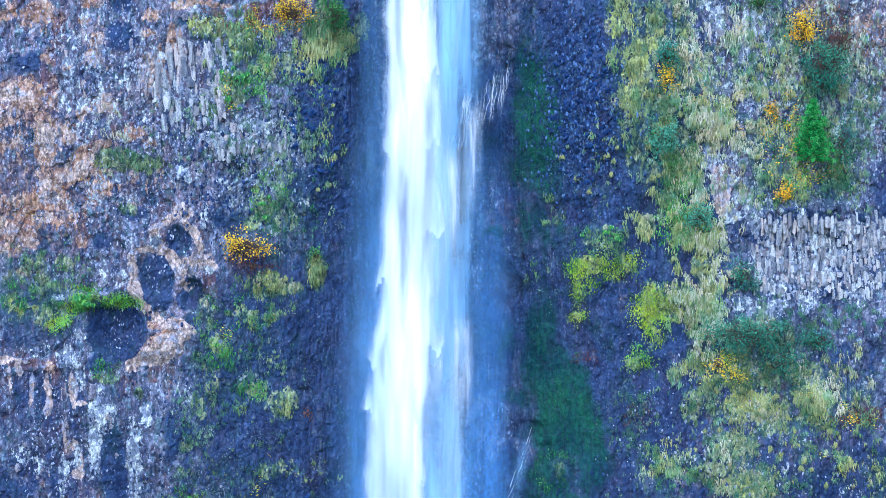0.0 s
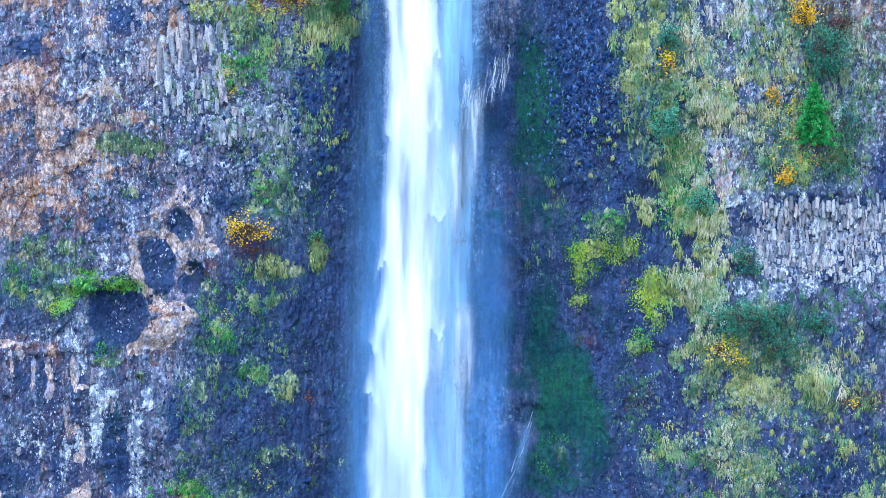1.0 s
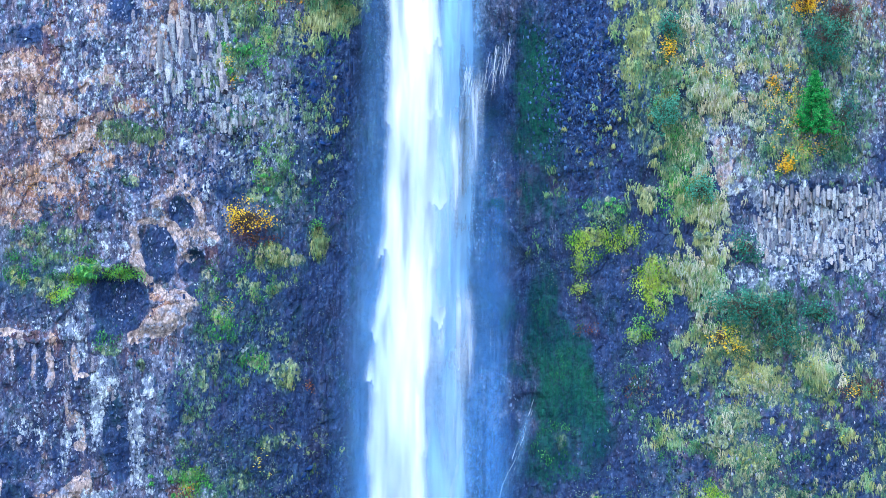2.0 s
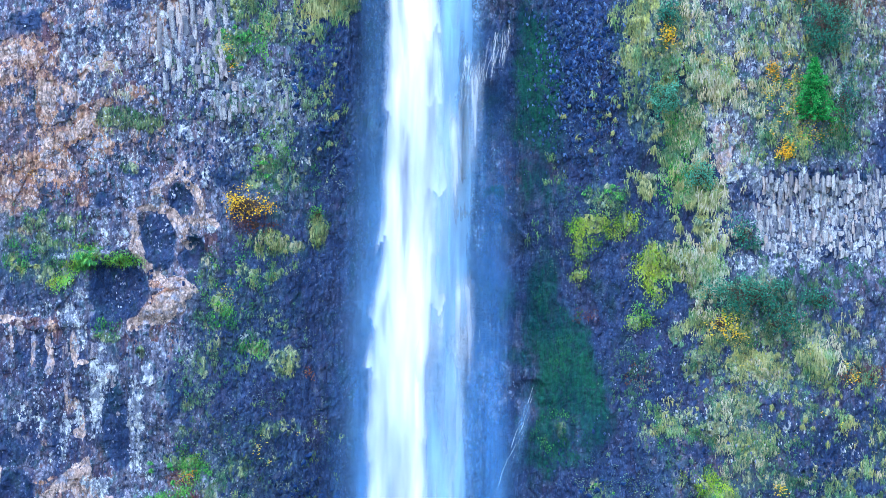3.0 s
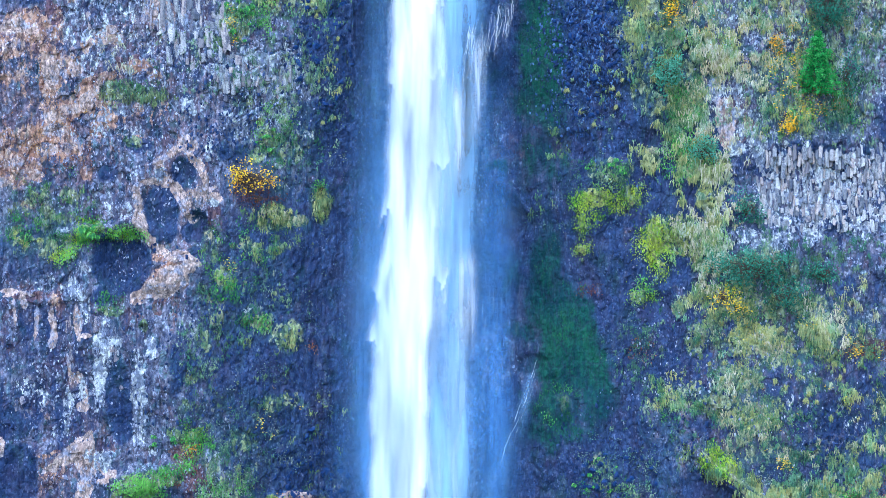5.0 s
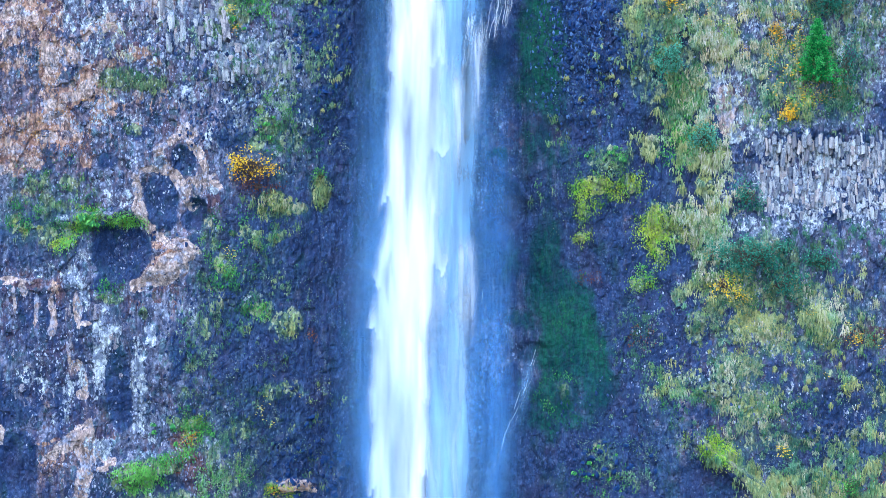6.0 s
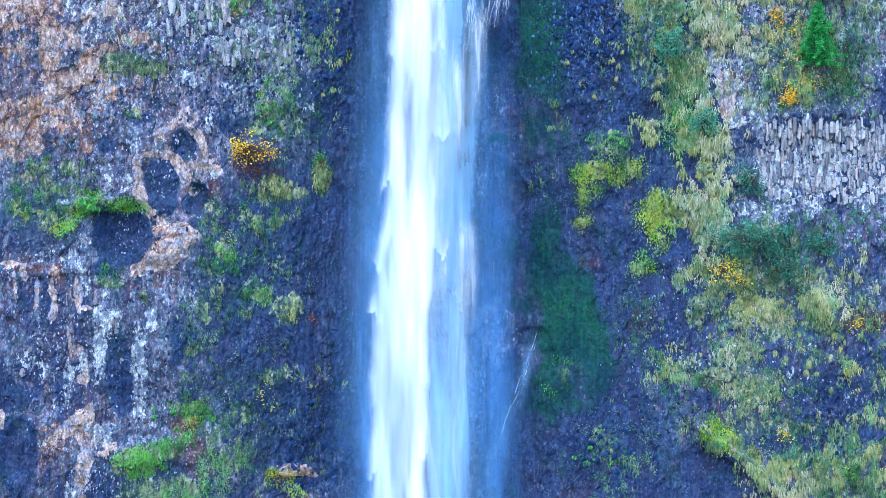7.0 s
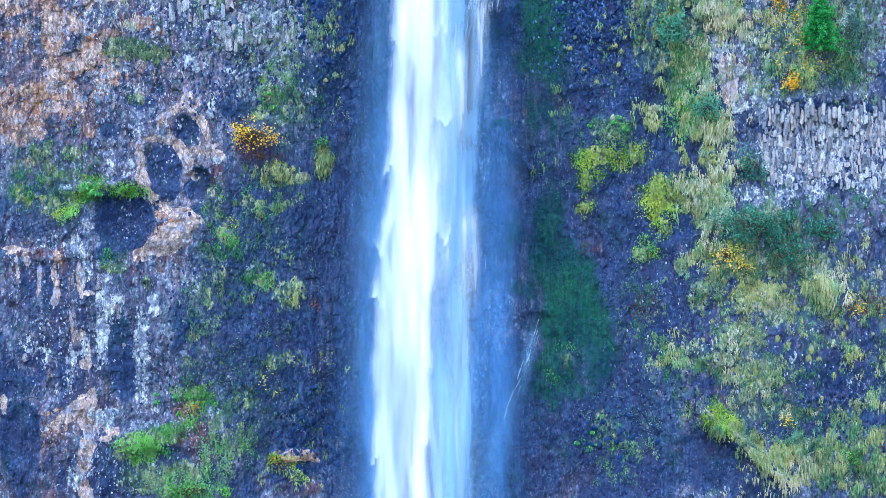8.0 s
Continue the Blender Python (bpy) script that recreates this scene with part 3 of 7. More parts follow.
moss.add(-10.14, 51.46, 1.79, 1.07, 0, .5).add(-8.54, 51.29, 0.50, 0.57, 0, .8).add(-6.93, 53.25, 1.43, 0.86, 0, .9).add(-7.29, 54.68, 1.07, 1.07, 0, 1)
moss.add(-5.14, 54.32, 0.36, 0.93, 0, .7).add(-14.61, 48.79, 0.50, 0.57, 0, .7).add(-11.21, 42.54, 0.50, 0.93, 0, .9).add(-11.93, 41.64, 0.50, 0.36, 0, .9)
moss.add(-11.75, 43.79, 0.29, 0.29, 0, 1).add(-10.68, 44.86, 0.50, 0.36, 0, .6).add(-13.00, 45.04, 0.71, 0.50, 0, .4).add(-10.14, 41.82, 1.07, 0.71, 0, .4)
moss.add(-11.04, 37.71, 0.86, 0.79, 0, .8).add(-9.61, 37.36, 0.71, 0.43, 0, .7).add(-8.00, 38.61, 0.64, 1.07, 0, .8).add(-10.86, 35.75, 0.50, 0.36, 0, .7)
moss.add(-12.64, 35.75, 1.07, 0.36, 0, .5).add(-14.07, 33.79, 0.57, 0.57, 0, .9).add(-14.79, 35.75, 0.57, 1.07, 0, .5).add(-14.61, 31.46, 0.43, 0.43, 0, .8)
moss.add(-12.46, 31.11, 0.64, 0.36, 0, 1).add(-10.14, 30.21, 0.79, 0.79, 0, 1).add(-11.57, 31.11, 0.43, 0.43, 0, .6).add(-10.86, 26.11, 1.79, 0.57, 0, .5)
moss.add(-15.32, 30.04, 0.50, 0.71, 0, .5).add(-16.04, 27.54, 0.50, 0.36, 0, .8).add(-16.57, 25.75, 0.36, 0.57, 0, .7)
moss.add(-21.21, 31.75, 0.64, 0.32, 0, .9).add(-19.25, 30.93, 0.21, 0.29, 0, .8).add(-23.71, 39.14, 0.50, 0.50, 0, .7).add(-25.14, 38.07, 0.50, 0.21, 0, .6)
moss.add(-24.07, 37.54, 0.50, 0.50, 0, .7).add(-26.39, 36.29, 1.07, 0.21, 0, .7).add(-27.29, 36.82, 0.71, 0.29, 0, .6).add(-25.50, 35.75, 1.43, 0.71, 0, .4)
moss.add(-25.86, 38.96, 1.07, 0.57, 0, .4).add(-22.29, 37.00, 0.71, 0.43, 0, 1).add(-20.32, 36.64, 0.93, 0.21, 0, 1).add(-23.89, 35.57, 0.64, 0.29, 45, 1)
moss.add(-19.89, 20.61, 1.21, 0.86, 0, 1.2).add(-18.00, 21.29, 1.21, 0.50, 0, 1).add(-16.39, 23.96, 1.07, 0.43, 0, .9).add(-17.29, 18.07, 1.43, 0.86, 0, .8)
moss.add(-16.93, 18.96, 1.43, 0.50, 0, .8).add(-14.96, 21.64, 0.57, 1.07, 0, .5).add(-19.43, 18.61, 1.43, 1.07, 0, .6).add(-11.32, 19.71, 0.57, 0.29, 0, 1)
moss.add(-13.00, 23.61, 1.43, 1.07, 0, .35).add(-14.07, 20.75, 1.07, 1.07, 0, .4)
moss.add(10.93, 54.68, 0.50, 1.43, 0, .9).add(12.36, 52.54, 0.71, 1.43, 0, .8).add(11.64, 50.39, 0.71, 2.14, 0, .6).add(13.43, 49.68, 0.86, 1.43, 0, .6)
moss.add(12.18, 48.43, 0.36, 0.50, 0, .9).add(13.61, 46.82, 0.86, 1.07, 0, .9).add(14.50, 45.04, 0.71, 2.14, 0, .7).add(12.89, 41.29, 0.50, 0.64, 0, 1)
moss.add(15.21, 43.96, 0.57, 0.71, 0, .8).add(15.57, 41.46, 1.21, 1.43, 0, 1).add(17.18, 40.93, 0.64, 0.43, 0, 1).add(16.29, 38.96, 0.71, 0.86, 0, .8)
moss.add(17.36, 48.07, 1.07, 1.29, 0, 1).add(19.50, 47.71, 0.71, 0.57, 0, .6).add(14.50, 36.11, 1.29, 1.43, 0, .8).add(13.07, 36.29, 0.64, 1.43, 0, 1)
moss.add(13.43, 34.32, 0.36, 0.50, 0, 1.2).add(9.50, 39.14, 1.07, 0.50, 0, 1.1).add(11.64, 39.14, 0.64, 0.57, 0, 1).add(8.61, 37.36, 0.36, 0.64, 0, 1)
moss.add(8.61, 35.82, 0.50, 0.21, 0, 1).add(12.36, 32.89, 0.64, 0.36, 0, 1).add(14.86, 32.00, 0.43, 0.57, 0, .9).add(15.57, 29.50, 0.36, 0.71, 0, .8)
moss.add(17.00, 32.00, 0.71, 0.93, 0, .9).add(15.75, 31.11, 0.29, 0.21, 0, .9).add(19.86, 30.04, 1.21, 0.86, 0, 1).add(21.29, 30.21, 0.71, 0.86, 0, .7)
moss.add(18.25, 29.68, 0.43, 1.07, 0, .8).add(23.43, 30.39, 0.64, 0.71, 0, 1).add(19.14, 27.71, 0.86, 0.71, 0, .8).add(19.50, 25.39, 1.21, 0.71, 0, .9)
moss.add(16.82, 28.07, 0.43, 0.71, 0, .7).add(14.50, 26.46, 0.86, 0.50, 0, .8).add(17.18, 26.46, 0.86, 0.71, 0, .6).add(22.89, 25.93, 0.43, 0.57, 0, .6)
moss.add(27.71, 25.39, 0.50, 0.57, 0, .7)
moss.add(-11.0, 44.0, 3.4, 6.0, 0, .17).add(-13.0, 33.0, 3.4, 4.0, 0, .16).add(-25.5, 37.0, 3.4, 2.6, 0, .20).add(-12.5, 23.5, 4.0, 4.0, 0, .16).add(20.0, 26.0, 7.5, 8.0, 0, .22)
moss.add(20.21, 28.61, 5.36, 4.29, 0, .36).add(18.43, 26.11, 4.29, 2.86, 0, .32).add(22.71, 23.61, 5.00, 4.29, 0, .36).add(14.14, 50.39, 3.21, 6.43, 0, .5)
moss.add(22.71, 49.32, 5.00, 7.14, 0, .34).add(22.00, 45.75, 2.86, 2.14, 0, .5).add(19.50, 34.32, 2.86, 1.43, 0, .6).add(21.64, 32.18, 1.79, 1.07, 0, .6)
moss.add(23.43, 46.82, 1.07, 1.43, 0, .5).add(24.86, 44.32, 1.43, 1.43, 0, .5).add(19.86, 51.11, 2.14, 3.21, 0, .3).add(17.07, 22.18, 1.43, 0.50, -40, 1.1)
moss.add(19.14, 20.39, 1.79, 0.43, -40, 1).add(20.82, 20.25, 1.79, 0.57, 0, .9).add(24.86, 19.68, 2.14, 1.79, 0, .5).add(16.64, 17.61, 0.71, 0.57, 0, .6)
moss.add(10.39, 40.75, 1.43, 0.57, 0, .5).add(7.18, 25.75, 0.71, 0.71, 0, .9).add(6.82, 27.18, 0.71, 1.07, 0, .5).add(9.86, 21.82, 1.07, 1.43, 0, .3)
moss.add(16.64, 35.75, 0.71, 1.79, 0, .6).add(23.79, 28.96, 3.57, 3.21, 0, .3)
moss.add(18.53, 32.19, 1.00, 0.93, 0, 0.9).add(19.25, 30.40, 1.57, 0.71, 0, 1).add(23.18, 30.65, 1.00, 0.93, 0, 1).add(19.25, 25.15, 1.71, 0.79, 0, 0.9).add(18.18, 27.72, 0.86, 0.79, 0, 0.8).add(14.07, 26.22, 1.00, 0.46, 0, 0.9).add(16.39, 26.01, 1.00, 0.57, 0, 0.8).add(16.03, 29.69, 0.29, 1.29, 0, 0.9)
gaps = Patches(47, .3, .4)
gaps.add(21.29, 27.54, 1.21, 0.57, 0, 1).add(18.43, 28.68, 0.86, 0.36, 0, 1).add(23.79, 28.07, 0.93, 0.71, 0, 1).add(25.57, 28.07, 1.21, 0.86, 0, 1)
gaps.add(16.11, 28.79, 0.57, 1.21, 0, 1).add(22.00, 24.32, 1.07, 0.86, 0, 1).add(15.75, 24.86, 1.21, 0.64, 0, 1).add(17.89, 30.68, 0.43, 0.57, 0, 1)
gaps.add(20.29, 26.75, 0.71, 0.43, 0, .8).add(25.21, 33.43, 0.79, 0.71, 0, 1).add(14.50, 34.32, 1.21, 1.14, 0, 1.2).add(15.57, 31.82, 0.54, 0.54, 0, 1.2)
gaps.add(24.14, 25.04, 1.57, 1.43, 0, 1.2).add(25.93, 25.04, 0.93, 1.07, 0, 1).add(16.29, 53.61, 0.25, 1.50, 0, 1).add(18.79, 52.54, 0.29, 0.93, 0, 1.2)
gaps.add(15.04, 48.61, 0.32, 0.79, 0, 1).add(21.64, 48.61, 0.64, 0.57, 0, 1).add(20.39, 49.50, 0.86, 0.50, 0, .8).add(25.21, 47.18, 0.57, 0.86, 0, .8)
gaps.add(19.86, 54.32, 0.43, 0.93, 0, .8).add(14.14, 39.32, 1.29, 0.93, 0, 1).add(10.39, 34.68, 1.79, 1.00, 0, 1.1).add(20.29, 21.82, 1.21, 0.57, 0, 1.2)
gaps.add(16.64, 19.68, 2.14, 2.00, 0, 1.3).add(19.14, 18.07, 2.14, 0.79, 0, 1.3).add(22.71, 21.82, 0.86, 0.71, 0, .8).add(18.79, 45.04, 0.71, 0.43, 0, .7)
gaps.add(27.71, 43.61, 0.57, 2.14, 0, .9).add(17.54, 43.96, 0.86, 1.93, 0, 1).add(17.18, 54.14, 0.64, 1.21, 0, .9).add(27.00, 33.61, 0.93, 1.07, 0, .8)
gaps.add(27.00, 27.54, 0.93, 0.93, 0, .8).add(17.36, 24.32, 0.86, 0.57, 0, .7).add(13.96, 30.75, 0.93, 1.07, 0, 1).add(14.14, 28.25, 1.21, 0.79, 0, 1)
gaps.add(26.64, 22.54, 1.07, 0.71, 0, .7).add(19.50, 49.32, 0.57, 0.71, 0, .6).add(22.36, 40.75, 3.93, 1.64, 0, 1.2).add(24.86, 38.61, 3.21, 2.14, 0, 1.2)
gaps.add(14.25, 28.51, 1.64, 1.21, 0, 1).add(14.78, 33.80, 1.21, 1.00, 0, 1.2).add(16.57, 32.37, 0.57, 0.50, 0, 0.8).add(23.53, 25.15, 1.50, 1.29, 0, 1.2).add(25.32, 28.01, 1.29, 0.57, 0, 1).add(21.75, 26.37, 0.86, 0.57, 0, 0.8).add(16.03, 27.72, 0.50, 0.64, 0, 0.8)
# hollows and upright slots: their shade painted in with the dark rock colour
hollow_shade = Patches(49, .18, .35)
hollow_shade.add(-20.11, 53.08, 1.00, 0.71, 0, .6).add(-16.65, 40.58, 0.71, 0.86, 0, 1.1).add(-18.07, 38.08, 1.00, 1.50, 0, 1.1).add(-20.93, 35.22, 1.36, 1.50, 0, 1.1).add(-15.75, 37.37, 0.50, 1.07, 0, 0.9).add(-26.65, 51.65, 0.79, 0.71, 0, .4).add(-27.36, 24.69, 1.00, 0.93, 0, 1)
hollow_shade.add(-20.68, 25.75, 0.71, 2.21, 0, 1).add(-20.32, 34.68, 1.64, 1.71, 0, 1).add(-17.86, 38.04, 0.96, 1.50, 0, 1).add(-16.36, 40.61, 0.54, 0.64, 0, 1)
hollow_shade.add(-15.64, 36.82, 0.50, 0.71, 0, .9).add(-27.04, 22.21, 0.93, 1.00, 0, 1).add(-21.86, 18.18, 0.36, 1.43, 0, 1).add(-20.32, 53.43, 0.79, 0.57, 0, .8)
hollow_shade.add(-20.78, 26.08, 0.57, 2.21, 0, 1.1).add(-20.96, 30.73, 0.50, 0.64, 0, 0.5).add(-24.53, 25.01, 0.36, 1.21, 0, 0.5).add(-25.42, 30.73, 0.36, 1.43, 0, 0.5)
hollow_shade.add(-20.72, 26.3, 0.72, 2.5, 0, 1.3).add(-27.2, 20.4, 1.1, 2.2, 0, .8)
columns_at = Patches(43, .3)
columns_at.add(23.79, 40.04, 6.07, 2.68, 0, 1).add(-16.93, 50.39, 2.50, 2.86, 0, .9).add(-14.43, 46.82, 5.36, 1.79, 0, .8).add(17.36, 53.96, 2.14, 2.14, 0, .6).add(17.71, 44.68, 1.79, 2.50, 0, .25)
columns_at.add(-21.57, 30.04, 2.50, 3.21, 0, .3).add(18.43, 50.75, 3.21, 4.29, 0, .5).add(26.64, 48.61, 1.79, 4.29, 0, .5)

hollows = Patches(53, .2, .3)
hollows.add(-20.43, 35.21, 1.57, 1.86, 0, 1).add(-17.82, 38.68, 1.21, 1.71, -15, .8).add(-16.50, 40.75, 0.79, 0.93, 0, .6).add(-27.04, 21.2, 1.3, 1.8, 0, .4).add(-15.79, 37.18, 0.71, 0.79, 0, .5)
hollows.add(16.46, 19.68, 2.14, 2.14, -40, .8).add(24.50, 24.14, 1.29, 1.79, 0, .4).add(14.32, 35.04, 1.43, 1.36, 0, .5).add(10.39, 33.61, 1.79, 1.79, 0, .4).add(9.86, 42.46, 3.93, 0.93, 5, .3)
hollows.add(-20.43, 27.18, 0.50, 3.21, 8, .5).add(5.21, 28.25, 1.07, 0.57, 20, .5)
hollows.add(3.9, 37.7, 1.2, 1.3, 0, .8)
bulges = Patches(58, .2, .8)
bulges.add(2.85, 49.1, 1.10, 1.70, 0, 1.2).add(2.71, 33.96, 1.21, 1.79, 0, .4)
ledges = Patches(63, .2, .4)
ledges.add(4.2, 39.1, 1.4, 0.3, -42, 1)
ledges.add(-21.75, 37.00, 2.68, 0.50, 4, 1).add(-17.82, 34.32, 2.50, 1.07, 20, .7).add(-18.89, 21.29, 2.68, 0.93, 10, .9).add(-16.93, 21.29, 2.14, 0.57, -35, .6).add(-9.89, 20.04, 1.43, 0.29, 0, .8)
ledges.add(17.79, 21.25, 3.75, 0.43, -40, 1).add(19.50, 35.75, 3.21, 1.07, 0, .5).add(-25.86, 32.71, 2.86, 0.43, 6, .35).add(23.43, 42.54, 3.93, 0.36, 4, .2)


def blocks(x, z, wide, tall, s):
    """Upright joints: broken columns that stand out by a random depth."""
    x, z = x + 0.25 * smooth_noise(x * 0.35, z * 0.25, s), z + 0.5 * smooth_noise(x * 0.9, z * 0.3, s + 5) + 0.16 * smooth_noise(x * 3.1, z * 1.2, s + 6)
    i = np.floor(x / wide)
    f = x / wide - i
    shift = hashed(i, 0 * i, s) * 9
    long = tall * (0.6 + 0.9 * hashed(i, 0 * i + 3, s))
    j = np.floor(z / long + shift)
    g = z / long + shift - j
    depth = hashed(i, j, s + 7)
    round_off = np.minimum(1, 5 * np.minimum(f, 1 - f)) * np.minimum(1, 9 * np.minimum(g, 1 - g))
    return depth, round_off, hashed(i, j, s + 8)


def face(x, z):
    """How far the rock stands out of the cliff plane towards the open, and the random tone of each block."""
    out = 1.1 * fractal(x / 13, z / 16, 5, 3) + 0.5 * fractal(x / 4.5, z / 5, 6, 3)
    out = out - 2.6 * np.exp(-((x + 0.3) / 6.5) ** 2) + 0.5 * ramp(x, 11, 20) + 0.5 * ramp(-x, 9, 18)
    out = out - 0.5 * hollows.on(x, z) + 1.5 * bulges.on(x, z) + 0.55 * ledges.on(x, z)
    col = columns_at.on(x, z)
    bare = (1 - 0.75 * np.clip(algae.on(x, z), 0, 1)) * (1 - 0.35 * np.clip(dark_rock.on(x, z), 0, 1))
    d, r, tone = blocks(x, z, 0.5, 1.5, 71)
    out = out + bare * (0.09 + 0.24 * col) * (d * r - 0.3)
    d2, r2, tone2 = blocks(x + 0.3 * fractal(x * 0.5, z * 0.5, 12, 2), z, 1.4, 3.2, 72)
    out = out + 0.20 * bare * (d2 * (0.4 + 0.6 * r2) - 0.4)
    d3, r3, tone3 = blocks(x, z, 0.27, 0.7, 73)
    out = out + 0.10 * bare * (d3 * r3 - 0.3)
    tone = 0.6 * tone + 0.4 * tone3
    warp = 0.25 * fractal(x * 1.5, z * 1.5, 8, 2)
    for size, s, amount in ((1.25, 81, 0.13), (0.55, 82, 0.075), (0.28, 83, 0.045)):
        rnd, ox, oz, edge = cells(x / size + warp, z / (size * 1.7) + warp, s)
        tilt = (hashed(np.floor(rnd * 9999), 0 * x, s + 1) - 0.5) * ox + (hashed(np.floor(rnd * 9999), 0 * x + 1, s + 2) - 0.65) * oz
        out = out + amount * bare * (1 - 0.6 * col) * (rnd - 0.5 + 1.1 * tilt)
        if size < 0.6:
            tone = np.where(hashed(np.floor(rnd * 9999), 0 * x + 2, s) > 0.5 + 0.4 * col, rnd, tone)
    soft = moss.on(x, z)
    return out + 0.18 * soft * (0.6 + fractal(x * 2.5, z * 1.6, 9, 3)) + 0.07 * fractal(x * 4, z * 3, 10, 3), tone


# ---- the cliff ----
def line_of(lo, fine_lo, fine_hi, hi, fine, coarse):
    return np.concatenate([np.arange(lo, fine_lo, coarse), np.arange(fine_lo, fine_hi, fine), np.arange(fine_hi, hi + 0.01, coarse)])


XS = line_of(-58, -30, 30, 58, 0.085, 1.0)
ZS = line_of(0, 16, 57.5, 66, 0.085, 1.0)
GX, GZ = np.meshgrid(XS, ZS)
OUT, TONE = face(GX, GZ)


def surface(x, z):
    """Depth y of the rock at the places (x, z)."""
    x, z = np.asarray(x, float), np.asarray(z, float)
    i = np.clip(np.searchsorted(XS, x), 0, len(XS) - 1)
    j = np.clip(np.searchsorted(ZS, z), 0, len(ZS) - 1)
    return -OUT[j, i]


def mesh_from(name, verts, faces, values=None, smooth=False):
    me = bpy.data.meshes.new(name)
    verts = np.asarray(verts, np.float32)
    faces = np.asarray(faces, np.int32)
    n = faces.shape[1]
    me.vertices.add(len(verts))
    me.vertices.foreach_set("co", verts.ravel())
    me.loops.add(faces.size)
    me.loops.foreach_set("vertex_index", faces.ravel())
    me.polygons.add(len(faces))
    me.polygons.foreach_set("loop_start", np.arange(0, faces.size, n, dtype=np.int32))
    me.update(calc_edges=True)
    me.polygons.foreach_set("use_smooth", np.full(len(faces), smooth))
    for key, value in (values or {}).items():
        me.attributes.new(key, "FLOAT", "POINT").data.foreach_set("value", np.asarray(value, np.float32).ravel())
    return me


def grid_faces(rows, cols):
    k = np.arange(rows * cols).reshape(rows, cols)
    return np.stack([k[:-1, :-1], k[:-1, 1:], k[1:, 1:], k[1:, :-1]], -1).reshape(-1, 4)


# ---- materials ----
def material(name, rough=0.85):
    m = bpy.data.materials.new(name)
    m.use_nodes = True
    bsdf = m.node_tree.nodes["Principled BSDF"]
    bsdf.inputs["Roughness"].default_value = rough
    bsdf.inputs["Specular IOR Level"].default_value = 0.10
    return m, m.node_tree, bsdf


def node(nt, kind, settings=(), **inputs):
    n = nt.nodes.new("ShaderNode" + kind)
    for key, value in settings:
        if key == "operation":
            n.operation = value
        if key == "data_type":
            n.data_type = value
        if key == "blend_type":
            n.blend_type = value
        if key == "attribute_name":
            n.attribute_name = value
        if key == "feature":
            n.feature = value
    for key, value in inputs.items():
        socket = n.inputs[int(key[1:])] if key[0] == "i" and key[1:].isdigit() else n.inputs[key]
        if isinstance(value, bpy.types.NodeSocket):
            nt.links.new(value, socket)
        else:
            socket.default_value = value
    return n


def attribute(nt, name):
    return node(nt, "Attribute", [("attribute_name", name)]).outputs["Fac"]


def maths(nt, operation, a, b=0.0):
    return node(nt, "Math", [("operation", operation)], i0=a, i1=b).outputs[0]


def blend(nt, factor, a, b, how="MIX"):
    a = (*a, 1) if isinstance(a, tuple) else a
    b = (*b, 1) if isinstance(b, tuple) else b
    return node(nt, "Mix", [("data_type", "RGBA"), ("blend_type", how)], i0=factor, i6=a, i7=b).outputs[2]


def grain(nt, scale, stretch=(1, 1, 1), detail=3.0, rough=0.6):
    where = node(nt, "TexCoord").outputs["Object"]
    where = node(nt, "Mapping", Vector=where, Scale=stretch).outputs[0]
    return node(nt, "TexNoise", Vector=where, Scale=scale, Detail=detail, Roughness=rough).outputs["Fac"]


def between(nt, value, lo, hi):
    return node(nt, "MapRange", Value=value, i1=lo, i2=hi).outputs[0]


def between2(nt, value, lo, hi, to_lo, to_hi):
    return node(nt, "MapRange", Value=value, i1=lo, i2=hi, i3=to_lo, i4=to_hi).outputs[0]


def rise(nt, bsdf, height, distance, strength=0.6):
    nt.links.new(node(nt, "Bump", Height=height, Distance=distance, Strength=strength).outputs[0], bsdf.inputs["Normal"])


STREAK = (0.038, 0.050, 0.105)
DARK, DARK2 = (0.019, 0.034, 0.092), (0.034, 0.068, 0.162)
PALE, PALE2 = (0.58, 0.60, 0.58), (0.21, 0.235, 0.29)
TAN, TAN2, TAN3 = (0.46, 0.28, 0.18), (0.27, 0.16, 0.13), (0.56, 0.39, 0.28)
RUSTY, VEIN, UMBER = (0.38, 0.18, 0.10), (0.60, 0.45, 0.36), (0.105, 0.062, 0.082)
MOSS, MOSS2, MOSS3, MOSS4 = (0.055, 0.115, 0.065), (0.23, 0.29, 0.12), (0.38, 0.40, 0.11), (0.38, 0.31, 0.19)
ALGAE, ALGAE2 = (0.009, 0.046, 0.055), (0.022, 0.105, 0.055)


def flecks(nt, scale, stretch):
    """A random value for each small facet of the stone."""
    where = node(nt, "TexCoord").outputs["Object"]
    bent = node(nt, "TexNoise", Vector=where, Scale=scale * 0.6, Detail=2.0).outputs["Color"]
    where = node(nt, "VectorMath", [("operation", "ADD")], i0=where, i1=node(nt, "VectorMath", [("operation", "MULTIPLY")], i0=bent, i1=(0.5 / scale, 0.5 / scale, 0.5 / scale)).outputs[0]).outputs[0]
    where = node(nt, "Mapping", Vector=where, Scale=stretch).outputs[0]
    colour = node(nt, "TexVoronoi", Vector=where, Scale=scale).outputs["Color"]
    return node(nt, "SeparateColor", Color=colour).outputs[0]


